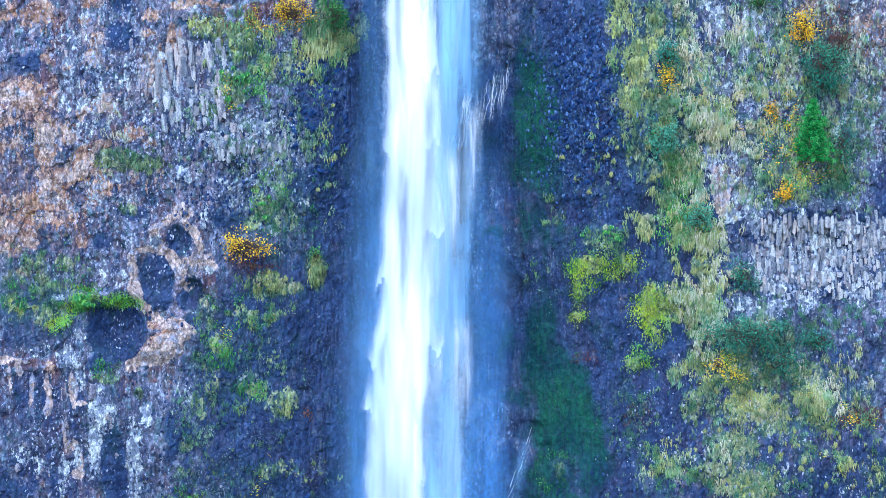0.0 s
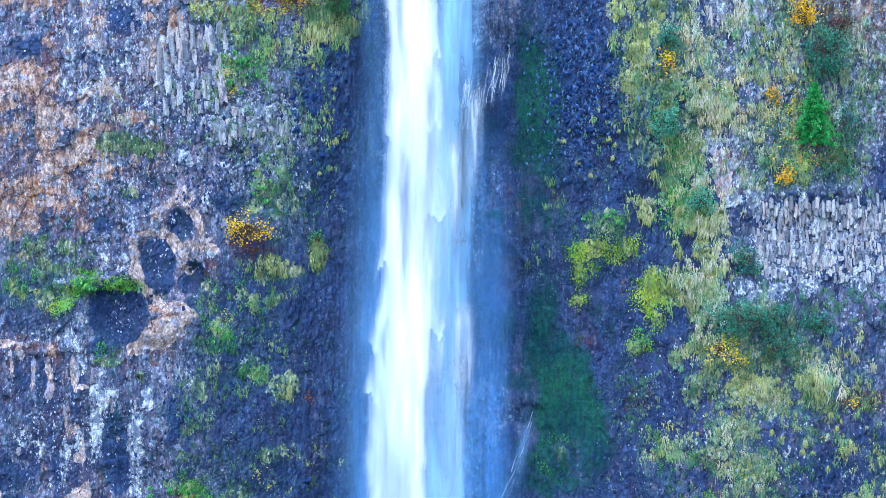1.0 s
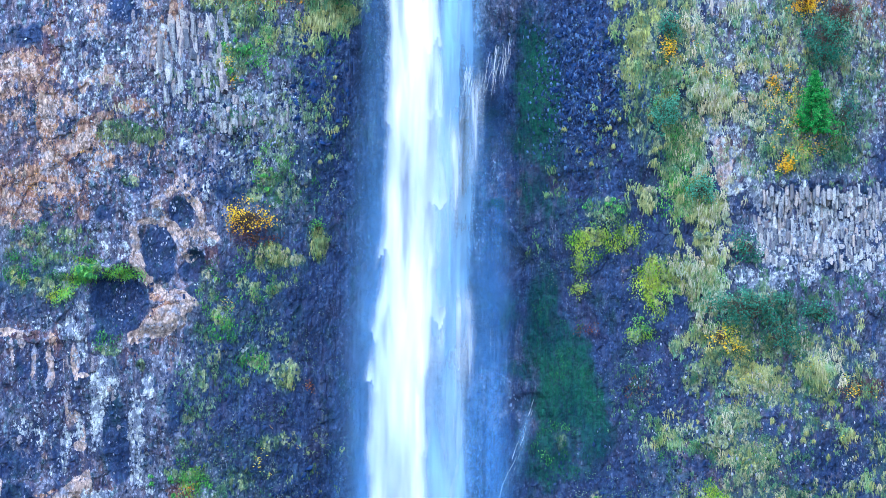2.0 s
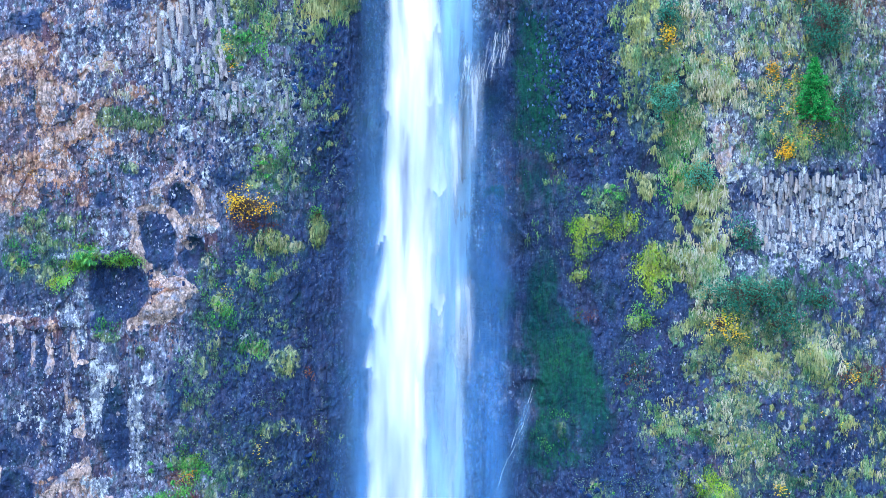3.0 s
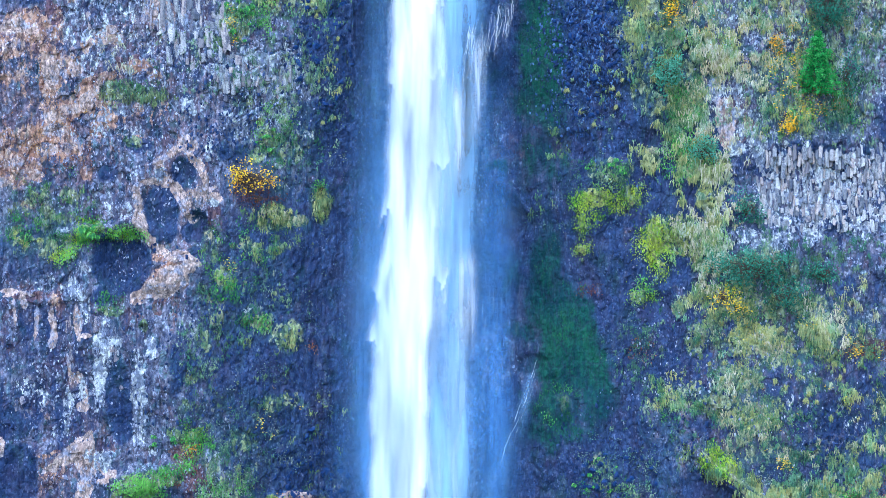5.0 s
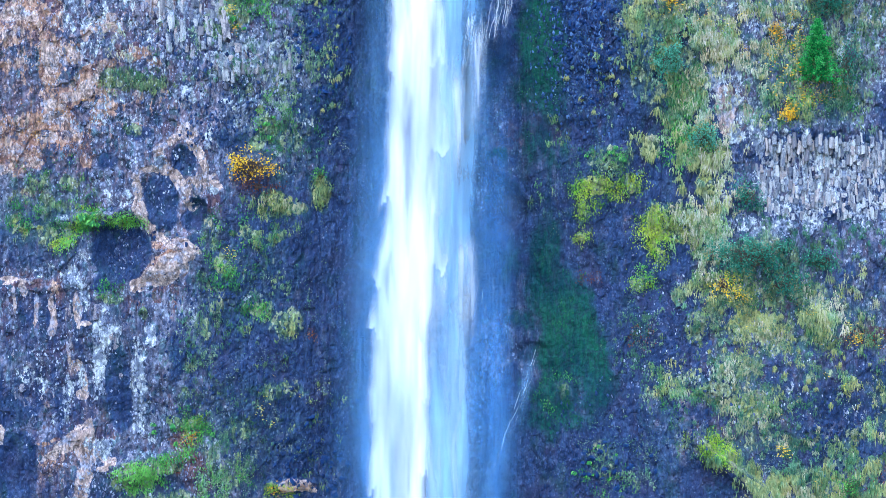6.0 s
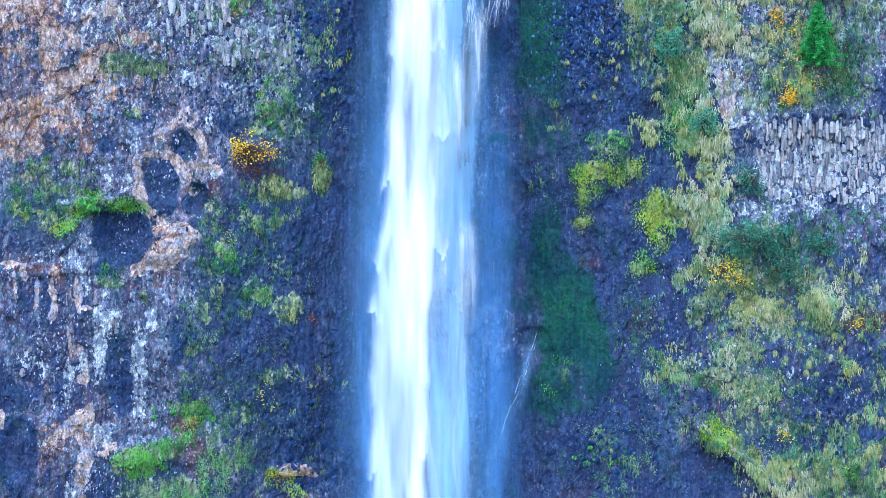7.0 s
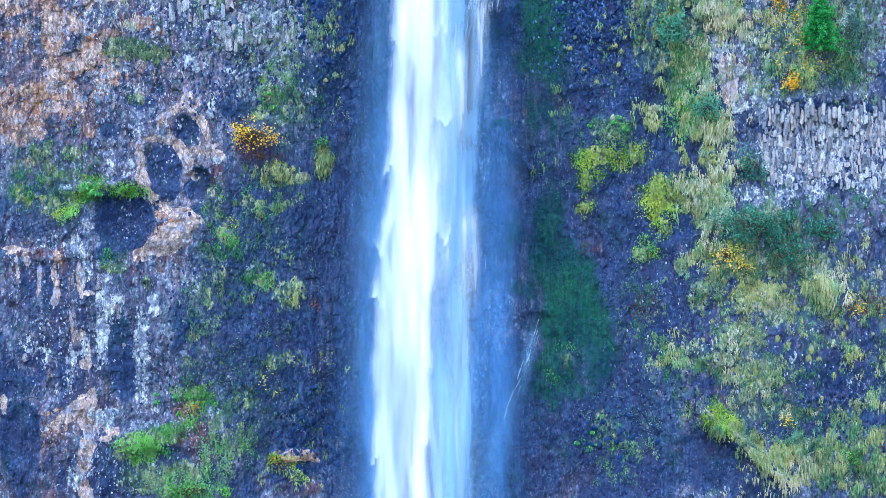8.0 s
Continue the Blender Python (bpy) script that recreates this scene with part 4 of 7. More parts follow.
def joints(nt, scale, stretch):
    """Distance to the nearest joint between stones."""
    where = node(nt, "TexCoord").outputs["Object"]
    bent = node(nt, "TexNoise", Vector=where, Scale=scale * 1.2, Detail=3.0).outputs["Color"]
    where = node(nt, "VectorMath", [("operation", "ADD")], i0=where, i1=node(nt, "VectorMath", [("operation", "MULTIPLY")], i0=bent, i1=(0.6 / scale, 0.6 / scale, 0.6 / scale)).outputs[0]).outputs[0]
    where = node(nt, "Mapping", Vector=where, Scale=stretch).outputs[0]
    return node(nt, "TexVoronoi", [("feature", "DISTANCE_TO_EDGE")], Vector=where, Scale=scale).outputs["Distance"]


def rock_material():
    m, nt, bsdf = material("basalt")
    tone = attribute(nt, "tone")
    fine = grain(nt, 5.5, (1, 1, 0.7), 4, 0.7)
    mid = grain(nt, 1.3, (1, 1, 0.6), 5, 0.65)
    streak = grain(nt, 1.8, (1, 1, 0.14), 4, 0.65)
    stroke = grain(nt, 5.0, (1, 1, 0.22), 3, 0.6)
    daub = flecks(nt, 2.2, (1, 1, 0.42))
    daub2 = flecks(nt, 3.7, (1, 1, 0.35))
    chip = maths(nt, "ADD", maths(nt, "MULTIPLY", daub, 0.34), maths(nt, "MULTIPLY", flecks(nt, 5.0, (1, 1, 0.5)), 0.44))
    tiny_fleck = flecks(nt, 13.0, (1, 1, 0.6))
    chip = maths(nt, "ADD", chip, maths(nt, "MULTIPLY", tiny_fleck, 0.22))
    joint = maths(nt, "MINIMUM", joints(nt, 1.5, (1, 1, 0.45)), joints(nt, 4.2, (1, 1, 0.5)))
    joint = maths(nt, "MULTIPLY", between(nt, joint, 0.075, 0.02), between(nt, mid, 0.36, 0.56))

    def cover(mask, a, b, c, lo, hi):
        ragged = maths(nt, "MULTIPLY", maths(nt, "SUBTRACT", mid, 0.5), a)
        ragged = maths(nt, "ADD", ragged, maths(nt, "MULTIPLY", maths(nt, "SUBTRACT", chip, 0.5), b))
        ragged = maths(nt, "ADD", ragged, maths(nt, "MULTIPLY", maths(nt, "SUBTRACT", streak, 0.5), c))
        total = maths(nt, "ADD", mask, maths(nt, "MULTIPLY", ragged, between(nt, mask, 0.02, 0.35)))
        return between(nt, total, lo, hi)

    # bare basalt: broken facets from navy over slate and mauve to lavender grey
    grey = maths(nt, "ADD", chip, maths(nt, "MULTIPLY", tone, 0.3))
    facet = maths(nt, "ADD", maths(nt, "MULTIPLY", flecks(nt, 3.0, (1, 1, 0.6)), 0.30), maths(nt, "MULTIPLY", flecks(nt, 6.5, (1, 1, 0.65)), 0.24))
    facet = maths(nt, "ADD", facet, maths(nt, "ADD", maths(nt, "MULTIPLY", maths(nt, "SUBTRACT", tone, 0.5), 0.18), maths(nt, "MULTIPLY", maths(nt, "SUBTRACT", mid, 0.41), 1.2)))
    facet = maths(nt, "ADD", facet, maths(nt, "MULTIPLY", maths(nt, "SUBTRACT", streak, 0.5), 0.4))
    facet = maths(nt, "ADD", facet, maths(nt, "MULTIPLY", maths(nt, "SUBTRACT", grain(nt, 0.38, (1, 1, 0.7), 4), 0.38), 0.8))
    base = blend(nt, between(nt, facet, 0.17, 0.26), (0.040, 0.048, 0.090), (0.082, 0.098, 0.158))
    base = blend(nt, between(nt, facet, 0.38, 0.47), base, (0.145, 0.148, 0.196))
    base = blend(nt, between(nt, facet, 0.52, 0.61), base, (0.232, 0.245, 0.315))
    base = blend(nt, between(nt, facet, 0.68, 0.77), base, (0.33, 0.335, 0.395))
    cast = flecks(nt, 3.9, (1, 1, 0.6))
    warm = maths(nt, "MULTIPLY", between(nt, cast, 0.66, 0.69), between2(nt, attribute(nt, "tan"), 0.05, 0.25, 0.25, 1.0))
    base = blend(nt, warm, base, (1.25, 0.97, 0.84), "MULTIPLY")
    base = blend(nt, between(nt, cast, 0.20, 0.17), base, (0.82, 1.06, 0.94), "MULTIPLY")
    base = blend(nt, between(nt, streak, 0.58, 0.68), base, STREAK)
    base = blend(nt, cover(attribute(nt, "umber"), 1.5, 0.7, 0.6, 0.44, 0.60), base, blend(nt, between(nt, chip, 0.3, 0.7), UMBER, (0.19, 0.115, 0.105)))
    mauve = maths(nt, "MULTIPLY", between(nt, grain(nt, 0.5, (1, 1, 0.8), 4), 0.47, 0.58), between(nt, attribute(nt, "tan"), 0.10, 0.3))
    base = blend(nt, maths(nt, "MULTIPLY", mauve, 0.45), base, (0.27, 0.185, 0.20))
    # tan, rusty faces
    rusty = blend(nt, between(nt, chip, 0.28, 0.62), TAN2, TAN)
    rusty = blend(nt, between(nt, maths(nt, "ADD", maths(nt, "MULTIPLY", fine, 0.5), maths(nt, "MULTIPLY", daub2, 0.5)), 0.60, 0.66), rusty, TAN3)
    rusty = blend(nt, maths(nt, "MULTIPLY", between(nt, grain(nt, 0.8, (1, 1, 0.7), 4), 0.52, 0.62), 0.55), rusty, RUSTY)
    base = blend(nt, cover(attribute(nt, "tan"), 1.5, 1.0, 0.4, 0.48, 0.64), base, rusty)
    vein = blend(nt, between(nt, maths(nt, "ADD", chip, mid), 0.7, 1.2), (0.36, 0.25, 0.20), VEIN)
    vein = blend(nt, between(nt, grain(nt, 1.1), 0.52, 0.66), vein, (0.36, 0.36, 0.43))
    # wet black rock with violet and green-black films; also paints the shade in hollows
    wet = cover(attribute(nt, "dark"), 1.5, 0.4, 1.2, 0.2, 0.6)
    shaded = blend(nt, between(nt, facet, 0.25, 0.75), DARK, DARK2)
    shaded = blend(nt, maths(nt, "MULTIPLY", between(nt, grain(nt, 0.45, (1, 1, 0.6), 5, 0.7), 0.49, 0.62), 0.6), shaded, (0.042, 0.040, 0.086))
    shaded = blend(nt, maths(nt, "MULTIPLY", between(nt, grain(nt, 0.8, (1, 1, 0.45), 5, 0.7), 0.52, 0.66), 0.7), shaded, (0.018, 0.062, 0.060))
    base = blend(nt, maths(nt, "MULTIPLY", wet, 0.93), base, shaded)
    # single facets crusted with grey lichen, green film or iron
    crumb = flecks(nt, 4.3, (1, 1, 0.45))
    some = maths(nt, "MULTIPLY", between2(nt, wet, 0.0, 0.7, 0.45, 0.08), between(nt, grain(nt, 0.6, (1, 1, 0.7), 4, 0.7), 0.44, 0.56))
    base = blend(nt, maths(nt, "MULTIPLY", between(nt, crumb, 0.85, 0.89), some), base, (0.34, 0.38, 0.50))
    base = blend(nt, maths(nt, "MULTIPLY", maths(nt, "MULTIPLY", between(nt, crumb, 0.66, 0.70), between(nt, crumb, 0.80, 0.76)), some), base, (0.055, 0.125, 0.105))
    base = blend(nt, maths(nt, "MULTIPLY", between(nt, crumb, 0.16, 0.12), some), base, (0.150, 0.088, 0.095))
    base = blend(nt, cover(attribute(nt, "vein"), 1.2, 0.8, 0.2, 0.54, 0.74), base, vein)
    crust = blend(nt, between(nt, facet, 0.42, 0.56), PALE2, PALE)
    base = blend(nt, cover(attribute(nt, "pale"), 1.5, 1.3, 0.8, 0.50, 0.68), base, crust)
    # a thin green film between the plants
    film = maths(nt, "MULTIPLY", between(nt, attribute(nt, "moss"), 0.10, 0.38), between(nt, maths(nt, "ADD", mid, maths(nt, "MULTIPLY", daub2, 0.2)), 0.46, 0.58))
    base = blend(nt, maths(nt, "MULTIPLY", film, 0.72), base, blend(nt, daub, (0.035, 0.085, 0.085), (0.085, 0.150, 0.115)))
    # moss in hanging daubs, each with a hue of its own
    hue = maths(nt, "ADD", maths(nt, "MULTIPLY", daub2, 0.55), maths(nt, "MULTIPLY", stroke, 0.75))
    green = blend(nt, between(nt, hue, 0.35, 0.95), MOSS, MOSS2)
    green = blend(nt, maths(nt, "MULTIPLY", between(nt, daub, 0.62, 0.80), 0.55), green, (0.42, 0.43, 0.24))
    green = blend(nt, maths(nt, "MULTIPLY", between(nt, grain(nt, 0.9, (1, 1, 0.6), 3), 0.56, 0.68), 0.6), green, MOSS4)
    green = blend(nt, cover(attribute(nt, "gold"), 2.0, 0.8, 0.8, 0.4, 0.85), green, MOSS3)
    base = blend(nt, maths(nt, "MULTIPLY", cover(attribute(nt, "moss"), 2.3, 1.5, 1.3, 0.42, 0.72), between2(nt, maths(nt, "ADD", chip, stroke), 0.55, 1.05, 0.35, 1.0)), base, green)
    slime = blend(nt, between(nt, maths(nt, "ADD", maths(nt, "MULTIPLY", grain(nt, 0.35, (1, 1, 0.5), 3), 1.2), maths(nt, "MULTIPLY", stroke, 0.8)), 0.8, 1.25), ALGAE, ALGAE2)
    slime = blend(nt, maths(nt, "MULTIPLY", between(nt, grain(nt, 0.55, (1, 1, 0.5), 5, 0.7), 0.54, 0.66), 0.55), slime, (0.014, 0.036, 0.075))
    base = blend(nt, cover(attribute(nt, "algae"), 1.4, 0.3, 0.7, 0.12, 0.65), base, slime)
    # crack lines: crevice shade drawn dark into the colour along the joints
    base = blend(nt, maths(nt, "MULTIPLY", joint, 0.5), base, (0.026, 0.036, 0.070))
    # tiny pale dots scattered over the stone, fewer on wet rock and algae
    base = blend(nt, maths(nt, "MULTIPLY", maths(nt, "MULTIPLY", between(nt, tiny_fleck, 0.93, 0.96), between(nt, attribute(nt, "algae"), 0.4, 0.1)), maths(nt, "SUBTRACT", 0.42, maths(nt, "MULTIPLY", wet, 0.32))), base, (0.45, 0.50, 0.62))
    blot = flecks(nt, 7.0, (1, 1, 0.8))
    speck = maths(nt, "ADD", maths(nt, "ADD", maths(nt, "MULTIPLY", maths(nt, "ADD", daub2, chip), 0.35), maths(nt, "MULTIPLY", blot, 0.30)), maths(nt, "ADD", maths(nt, "MULTIPLY", stroke, 0.55), maths(nt, "MULTIPLY", tiny_fleck, 0.5)))
    base = blend(nt, between2(nt, wet, 0.0, 1.0, 1.0, 0.7), base, node(nt, "CombineColor", Red=between2(nt, speck, 0.5, 1.5, 0.53, 1.47), Green=between2(nt, speck, 0.5, 1.5, 0.55, 1.45), Blue=between2(nt, speck, 0.5, 1.5, 0.57, 1.43)).outputs[0], "MULTIPLY")
    nt.links.new(base, bsdf.inputs["Base Color"])
    nt.links.new(between(nt, maths(nt, "SUBTRACT", wet, maths(nt, "MULTIPLY", fine, 0.4)), 1.9, -0.2), bsdf.inputs["Roughness"])
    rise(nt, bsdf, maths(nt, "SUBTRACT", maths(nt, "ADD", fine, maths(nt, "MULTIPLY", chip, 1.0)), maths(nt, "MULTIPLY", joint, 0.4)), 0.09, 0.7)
    return m


def piece_material(name, dark, light, rough):
    """Single stones: each takes its own tone and its own cut of the grain."""
    m, nt, bsdf = material(name, rough)
    rnd = node(nt, "ObjectInfo").outputs["Random"]
    other = maths(nt, "FRACT", maths(nt, "MULTIPLY", rnd, 37.7))
    where = node(nt, "VectorMath", [("operation", "ADD")], i0=node(nt, "TexCoord").outputs["Object"], i1=node(nt, "CombineXYZ", X=maths(nt, "MULTIPLY", rnd, 91.0), Z=maths(nt, "MULTIPLY", other, 53.0)).outputs[0]).outputs[0]
    fine = node(nt, "TexNoise", Vector=node(nt, "Mapping", Vector=where, Scale=(1, 1, 1.6)).outputs[0], Scale=2.6, Detail=5.0, Roughness=0.7).outputs["Fac"]
    broad = node(nt, "TexNoise", Vector=where, Scale=1.1, Detail=3.0).outputs["Fac"]
    base = blend(nt, between(nt, maths(nt, "ADD", maths(nt, "MULTIPLY", rnd, 0.5), fine), 0.40, 1.05), dark, light)
    if name != "wet_basalt":
        base = blend(nt, maths(nt, "MULTIPLY", between(nt, maths(nt, "ADD", other, maths(nt, "MULTIPLY", broad, 0.6)), 0.85, 1.15), 0.6), base, (0.58, 0.44, 0.36))
    base = blend(nt, maths(nt, "MULTIPLY", between(nt, broad, 0.56, 0.66), 0.75), base, (0.06, 0.07, 0.13))
    spot = node(nt, "TexNoise", Vector=node(nt, "Mapping", Vector=where, Scale=(1, 1, 2.4)).outputs[0], Scale=7.0, Detail=3.0, Roughness=0.7).outputs["Fac"]
    base = blend(nt, maths(nt, "MULTIPLY", between(nt, spot, 0.54, 0.62), 0.7), base, tuple(0.6 * c for c in dark))
    if name != "wet_basalt":
        base = blend(nt, maths(nt, "MULTIPLY", between(nt, spot, 0.44, 0.38), 0.55), base, (0.58, 0.61, 0.60))
        base = blend(nt, maths(nt, "MULTIPLY", between(nt, maths(nt, "FRACT", maths(nt, "MULTIPLY", rnd, 11.3)), 0.76, 0.84), 0.65), base, (0.085, 0.100, 0.135))
    nt.links.new(base, bsdf.inputs["Base Color"])
    rise(nt, bsdf, fine, 0.06)
    return m


def leaf_material(name, colours, rough=0.6, drift=0.0):
    """Leaves and blades: from the first colour to the last by each clump's own tone."""
    m, nt, bsdf = material(name, rough)
    tone = maths(nt, "ADD", attribute(nt, "tone"), maths(nt, "MULTIPLY", maths(nt, "SUBTRACT", grain(nt, 3.0), 0.5), 0.5))
    base = colours[0]
    for k, colour in enumerate(colours[1:]):
        step = 1.0 / (len(colours) - 1)
        base = blend(nt, between(nt, tone, k * step, (k + 1) * step), base, colour)
    if drift:
        warm, cool = maths(nt, "MULTIPLY", between(nt, grain(nt, 0.7), 0.50, 0.64), drift), maths(nt, "MULTIPLY", between(nt, grain(nt, 0.9, (1, 1, 0.7)), 0.51, 0.40), drift)
        base = blend(nt, warm, base, (1.0, 0.80, 0.58), "MULTIPLY")
        base = blend(nt, cool, base, (0.50, 0.92, 0.90), "MULTIPLY")
    nt.links.new(base, bsdf.inputs["Base Color"])
    return m


def bark_material():
    m, nt, bsdf = material("bark", 0.9)
    fine = grain(nt, 9.0, (1, 1, 0.2))
    nt.links.new(blend(nt, fine, (0.05, 0.035, 0.03), (0.16, 0.12, 0.09)), bsdf.inputs["Base Color"])
    rise(nt, bsdf, fine, 0.03)
    return m


def water_material(name, colour, fine_scale):
    m, nt, bsdf = material(name, 0.55)
    streak = grain(nt, fine_scale, (1, 0.6, 0.12), 2.5, 0.45)
    nt.links.new(blend(nt, streak, tuple(0.92 * c for c in colour), colour), bsdf.inputs["Base Color"])
    alpha = maths(nt, "MULTIPLY", attribute(nt, "veil"), between(nt, streak, 0.05, 0.55))
    nt.links.new(alpha, bsdf.inputs["Alpha"])
    bsdf.inputs["Subsurface Weight"].default_value = 0.0
    return m


def ground_material():
    m, nt, bsdf = material("earth", 0.95)
    n = grain(nt, 0.25, (1, 1, 1), 6)
    nt.links.new(blend(nt, between(nt, n, 0.35, 0.65), (0.05, 0.06, 0.03), (0.12, 0.10, 0.07)), bsdf.inputs["Base Color"])
    rise(nt, bsdf, n, 0.3)
    return m


BASALT = rock_material()
BARK = bark_material()
EARTH = ground_material()
PALE_COLUMN = piece_material("lichen_basalt", (0.15, 0.16, 0.19), (0.66, 0.63, 0.58), 0.9)
WEATHERED = piece_material("weathered_basalt", (0.045, 0.045, 0.075), (0.38, 0.33, 0.34), 0.9)
STAINED = piece_material("iron_stained_basalt", (0.30, 0.15, 0.08), (0.66, 0.41, 0.24), 0.9)
WET_BLOCK = piece_material("wet_basalt", (0.006, 0.016, 0.060), (0.028, 0.068, 0.19), 0.5)
OLIVE = leaf_material("olive_grass", [(0.08, 0.14, 0.07), (0.18, 0.245, 0.10), (0.33, 0.36, 0.13), (0.50, 0.49, 0.22)], drift=0.7)
STRAW = leaf_material("straw_grass", [(0.30, 0.29, 0.15), (0.50, 0.46, 0.29), (0.66, 0.60, 0.45)], drift=0.45)
SAGE = leaf_material("grey_green_tufts", [(0.05, 0.12, 0.08), (0.10, 0.19, 0.11), (0.21, 0.31, 0.16), (0.40, 0.46, 0.32)], drift=0.6)
GREEN = leaf_material("green_herbs", [(0.025, 0.09, 0.035), (0.06, 0.22, 0.05), (0.22, 0.50, 0.08)])
LIME = leaf_material("lime_moss", [(0.08, 0.18, 0.02), (0.28, 0.42, 0.03), (0.52, 0.62, 0.05)], drift=0.6)
TEAL = leaf_material("dark_green_leaves", [(0.025, 0.10, 0.07), (0.065, 0.24, 0.14), (0.17, 0.42, 0.25)])
FIR = leaf_material("fir_needles", [(0.015, 0.11, 0.03), (0.06, 0.35, 0.06), (0.19, 0.57, 0.13)])
YELLOW = leaf_material("yellow_leaves", [(0.45, 0.16, 0.01), (0.85, 0.47, 0.01), (0.95, 0.72, 0.03)])
RUST = leaf_material("rust_leaves", [(0.10, 0.035, 0.025), (0.22, 0.085, 0.045), (0.36, 0.18, 0.09)])
WHITE_WATER = water_material("white_water", (0.93, 0.95, 0.96), 0.9)
MIST = water_material("mist", (0.16, 0.38, 0.76), 0.6)
THIN = water_material("thin_water", (0.70, 0.87, 0.98), 0.8)
SPRAY = water_material("spray", (0.38, 0.66, 0.93), 0.8)

cliff_verts = np.stack([GX, -OUT, GZ], -1).reshape(-1, 3)
cliff_faces = grid_faces(*GX.shape)[:, ::1]
rows_n, cols_n = GX.shape
rim = np.concatenate([np.arange(cols_n), np.arange(1, rows_n) * cols_n + cols_n - 1,
                      (rows_n - 1) * cols_n + np.arange(cols_n - 2, -1, -1), np.arange(rows_n - 2, 0, -1) * cols_n])
back = cliff_verts[rim].copy()
back[:, 1] = 30
base_k = len(cliff_verts)
ring = np.arange(len(rim))
nxt = np.roll(ring, -1)
side_faces = np.stack([rim[nxt], rim[ring], base_k + ring, base_k + nxt], -1)
pad = np.zeros(len(rim))
HOLLOW_SHADE = np.clip(hollow_shade.on(GX, GZ), 0, 1)
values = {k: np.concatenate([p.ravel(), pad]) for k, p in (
    ("tan", 1.3 * tan_rock.on(GX, GZ) * (1 - HOLLOW_SHADE)), ("vein", 1.25 * veins.on(GX, GZ) * (1 - 0.55 * HOLLOW_SHADE)), ("pale", pale_rock.on(GX, GZ) * (1 - 0.9 * HOLLOW_SHADE)), ("dark", 1.15 * np.maximum(np.maximum(dark_rock.on(GX, GZ), 1.05 * HOLLOW_SHADE), 0.5 * gaps.on(GX, GZ))),
    ("moss", 1.25 * np.clip(moss.on(GX, GZ) - 0.5 * gaps.on(GX, GZ), 0, 2)), ("gold", gold.on(GX, GZ)), ("umber", umber.on(GX, GZ) * (1 - HOLLOW_SHADE)), ("algae", algae.on(GX, GZ)), ("tone", TONE))}
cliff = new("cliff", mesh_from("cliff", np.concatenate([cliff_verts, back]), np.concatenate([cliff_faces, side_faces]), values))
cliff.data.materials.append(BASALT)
tagged(cliff, "tall wet basalt cliff with lichen, moss and rusty stains", "cliff", kind="structure")

gx = np.array([-2500, -600, -150, -60, -20, 20, 60, 150, 600, 2500.0])
gy = np.array([-2500, -900, -400, -180, -100, -50, -20, 0, 40, 2500.0])
ex, ey = np.meshgrid(gx, gy)
ground = new("ground", mesh_from("ground", np.stack([ex, ey, 0.02 + 0 * ex], -1).reshape(-1, 3), grid_faces(10, 10)))
ground.data.materials.append(EARTH)
tagged(ground, "plain dark earth at the foot of the cliff", "ground", kind="structure")


# ---- water ----
def surge(z, pitch, seed):
    """Pulses of falling water: each swells outwards on its way down and ends in a torn tip."""
    u = z / pitch + 0.4 * smooth_noise(z * 0.21, 0 * z, seed)
    k = np.floor(u)
    return hashed(k, 0 * k, seed + 1) * (1 - (u - k)) ** 1.6


def white_core(name, seed, y, thick):
    """The dense water: a flattened column whose torn edges thin out in falling tips."""
    zs = np.arange(0.1, 64.5, 0.10)
    turn = np.linspace(0, 2 * math.pi, 181)[:-1]
    T, Z = np.meshgrid(turn, zs)
    down = (56 - Z) / 40.0
    X = -2.0 - 0.4 * ramp(down, 0.2, 0.7) + 3.5 * np.cos(T)
    Y = y - thick * np.sin(T) * (1 + 0.30 * fractal(np.cos(T) * 4.5, Z * 0.13, seed + 3, 4))
    lag = Z + 1.1 * smooth_noise(X * 2.3, Z * 0.1, seed + 1) + 0.5 * smooth_noise(X * 6.0, Z * 0.1, seed + 2)
    left = -3.75 - 0.15 * ramp(down, 0.2, 0.5) - 0.75 * ramp(down, 0.42, 0.60) - 0.32 * ramp(down, 0.52, 0.72) - 0.42 * surge(lag, 4.9, 305) + 0.15 * fractal(Z * 0.5, 0 * Z, 301, 3)
    right = -0.95 - 0.65 * ramp(down, 0.4, 0.9) + 0.55 * surge(lag + 3, 4.1, 308) + 0.20 * fractal(Z * 0.3, 0 * Z + 4, 302, 3)
    torn = 0.5 + 0.5 * fractal(X * 1.5 + 0.8 * smooth_noise(X * 0.5, Z * 0.15, seed + 6), lag * 0.15, seed + 5, 4)
    inner = ramp(X - left + 0.3 * (torn - 0.5), 0.0, 0.65) * (0.62 + 0.38 * ramp(X - left + 0.8 * (torn - 0.5), 0.2, 0.9))
    fade = 1 - ramp(X - right + 1.3 * (torn - 0.5), -0.45, 0.85)
    thin = 1 - 0.42 * ramp(torn, 0.56, 0.80) * ramp(np.abs(X + 1.6), 0.25, 0.9)
    k = np.arange(T.size).reshape(T.shape)
    k = np.concatenate([k, k[:, :1]], 1)
    f = np.stack([k[:-1, :-1], k[:-1, 1:], k[1:, 1:], k[1:, :-1]], -1).reshape(-1, 4)
    me = mesh_from(name, np.stack([X, Y, Z], -1).reshape(-1, 3), f, {"veil": np.clip(inner * fade * thin, 0, 1)}, True)
    me.materials.append(WHITE_WATER)
    return me


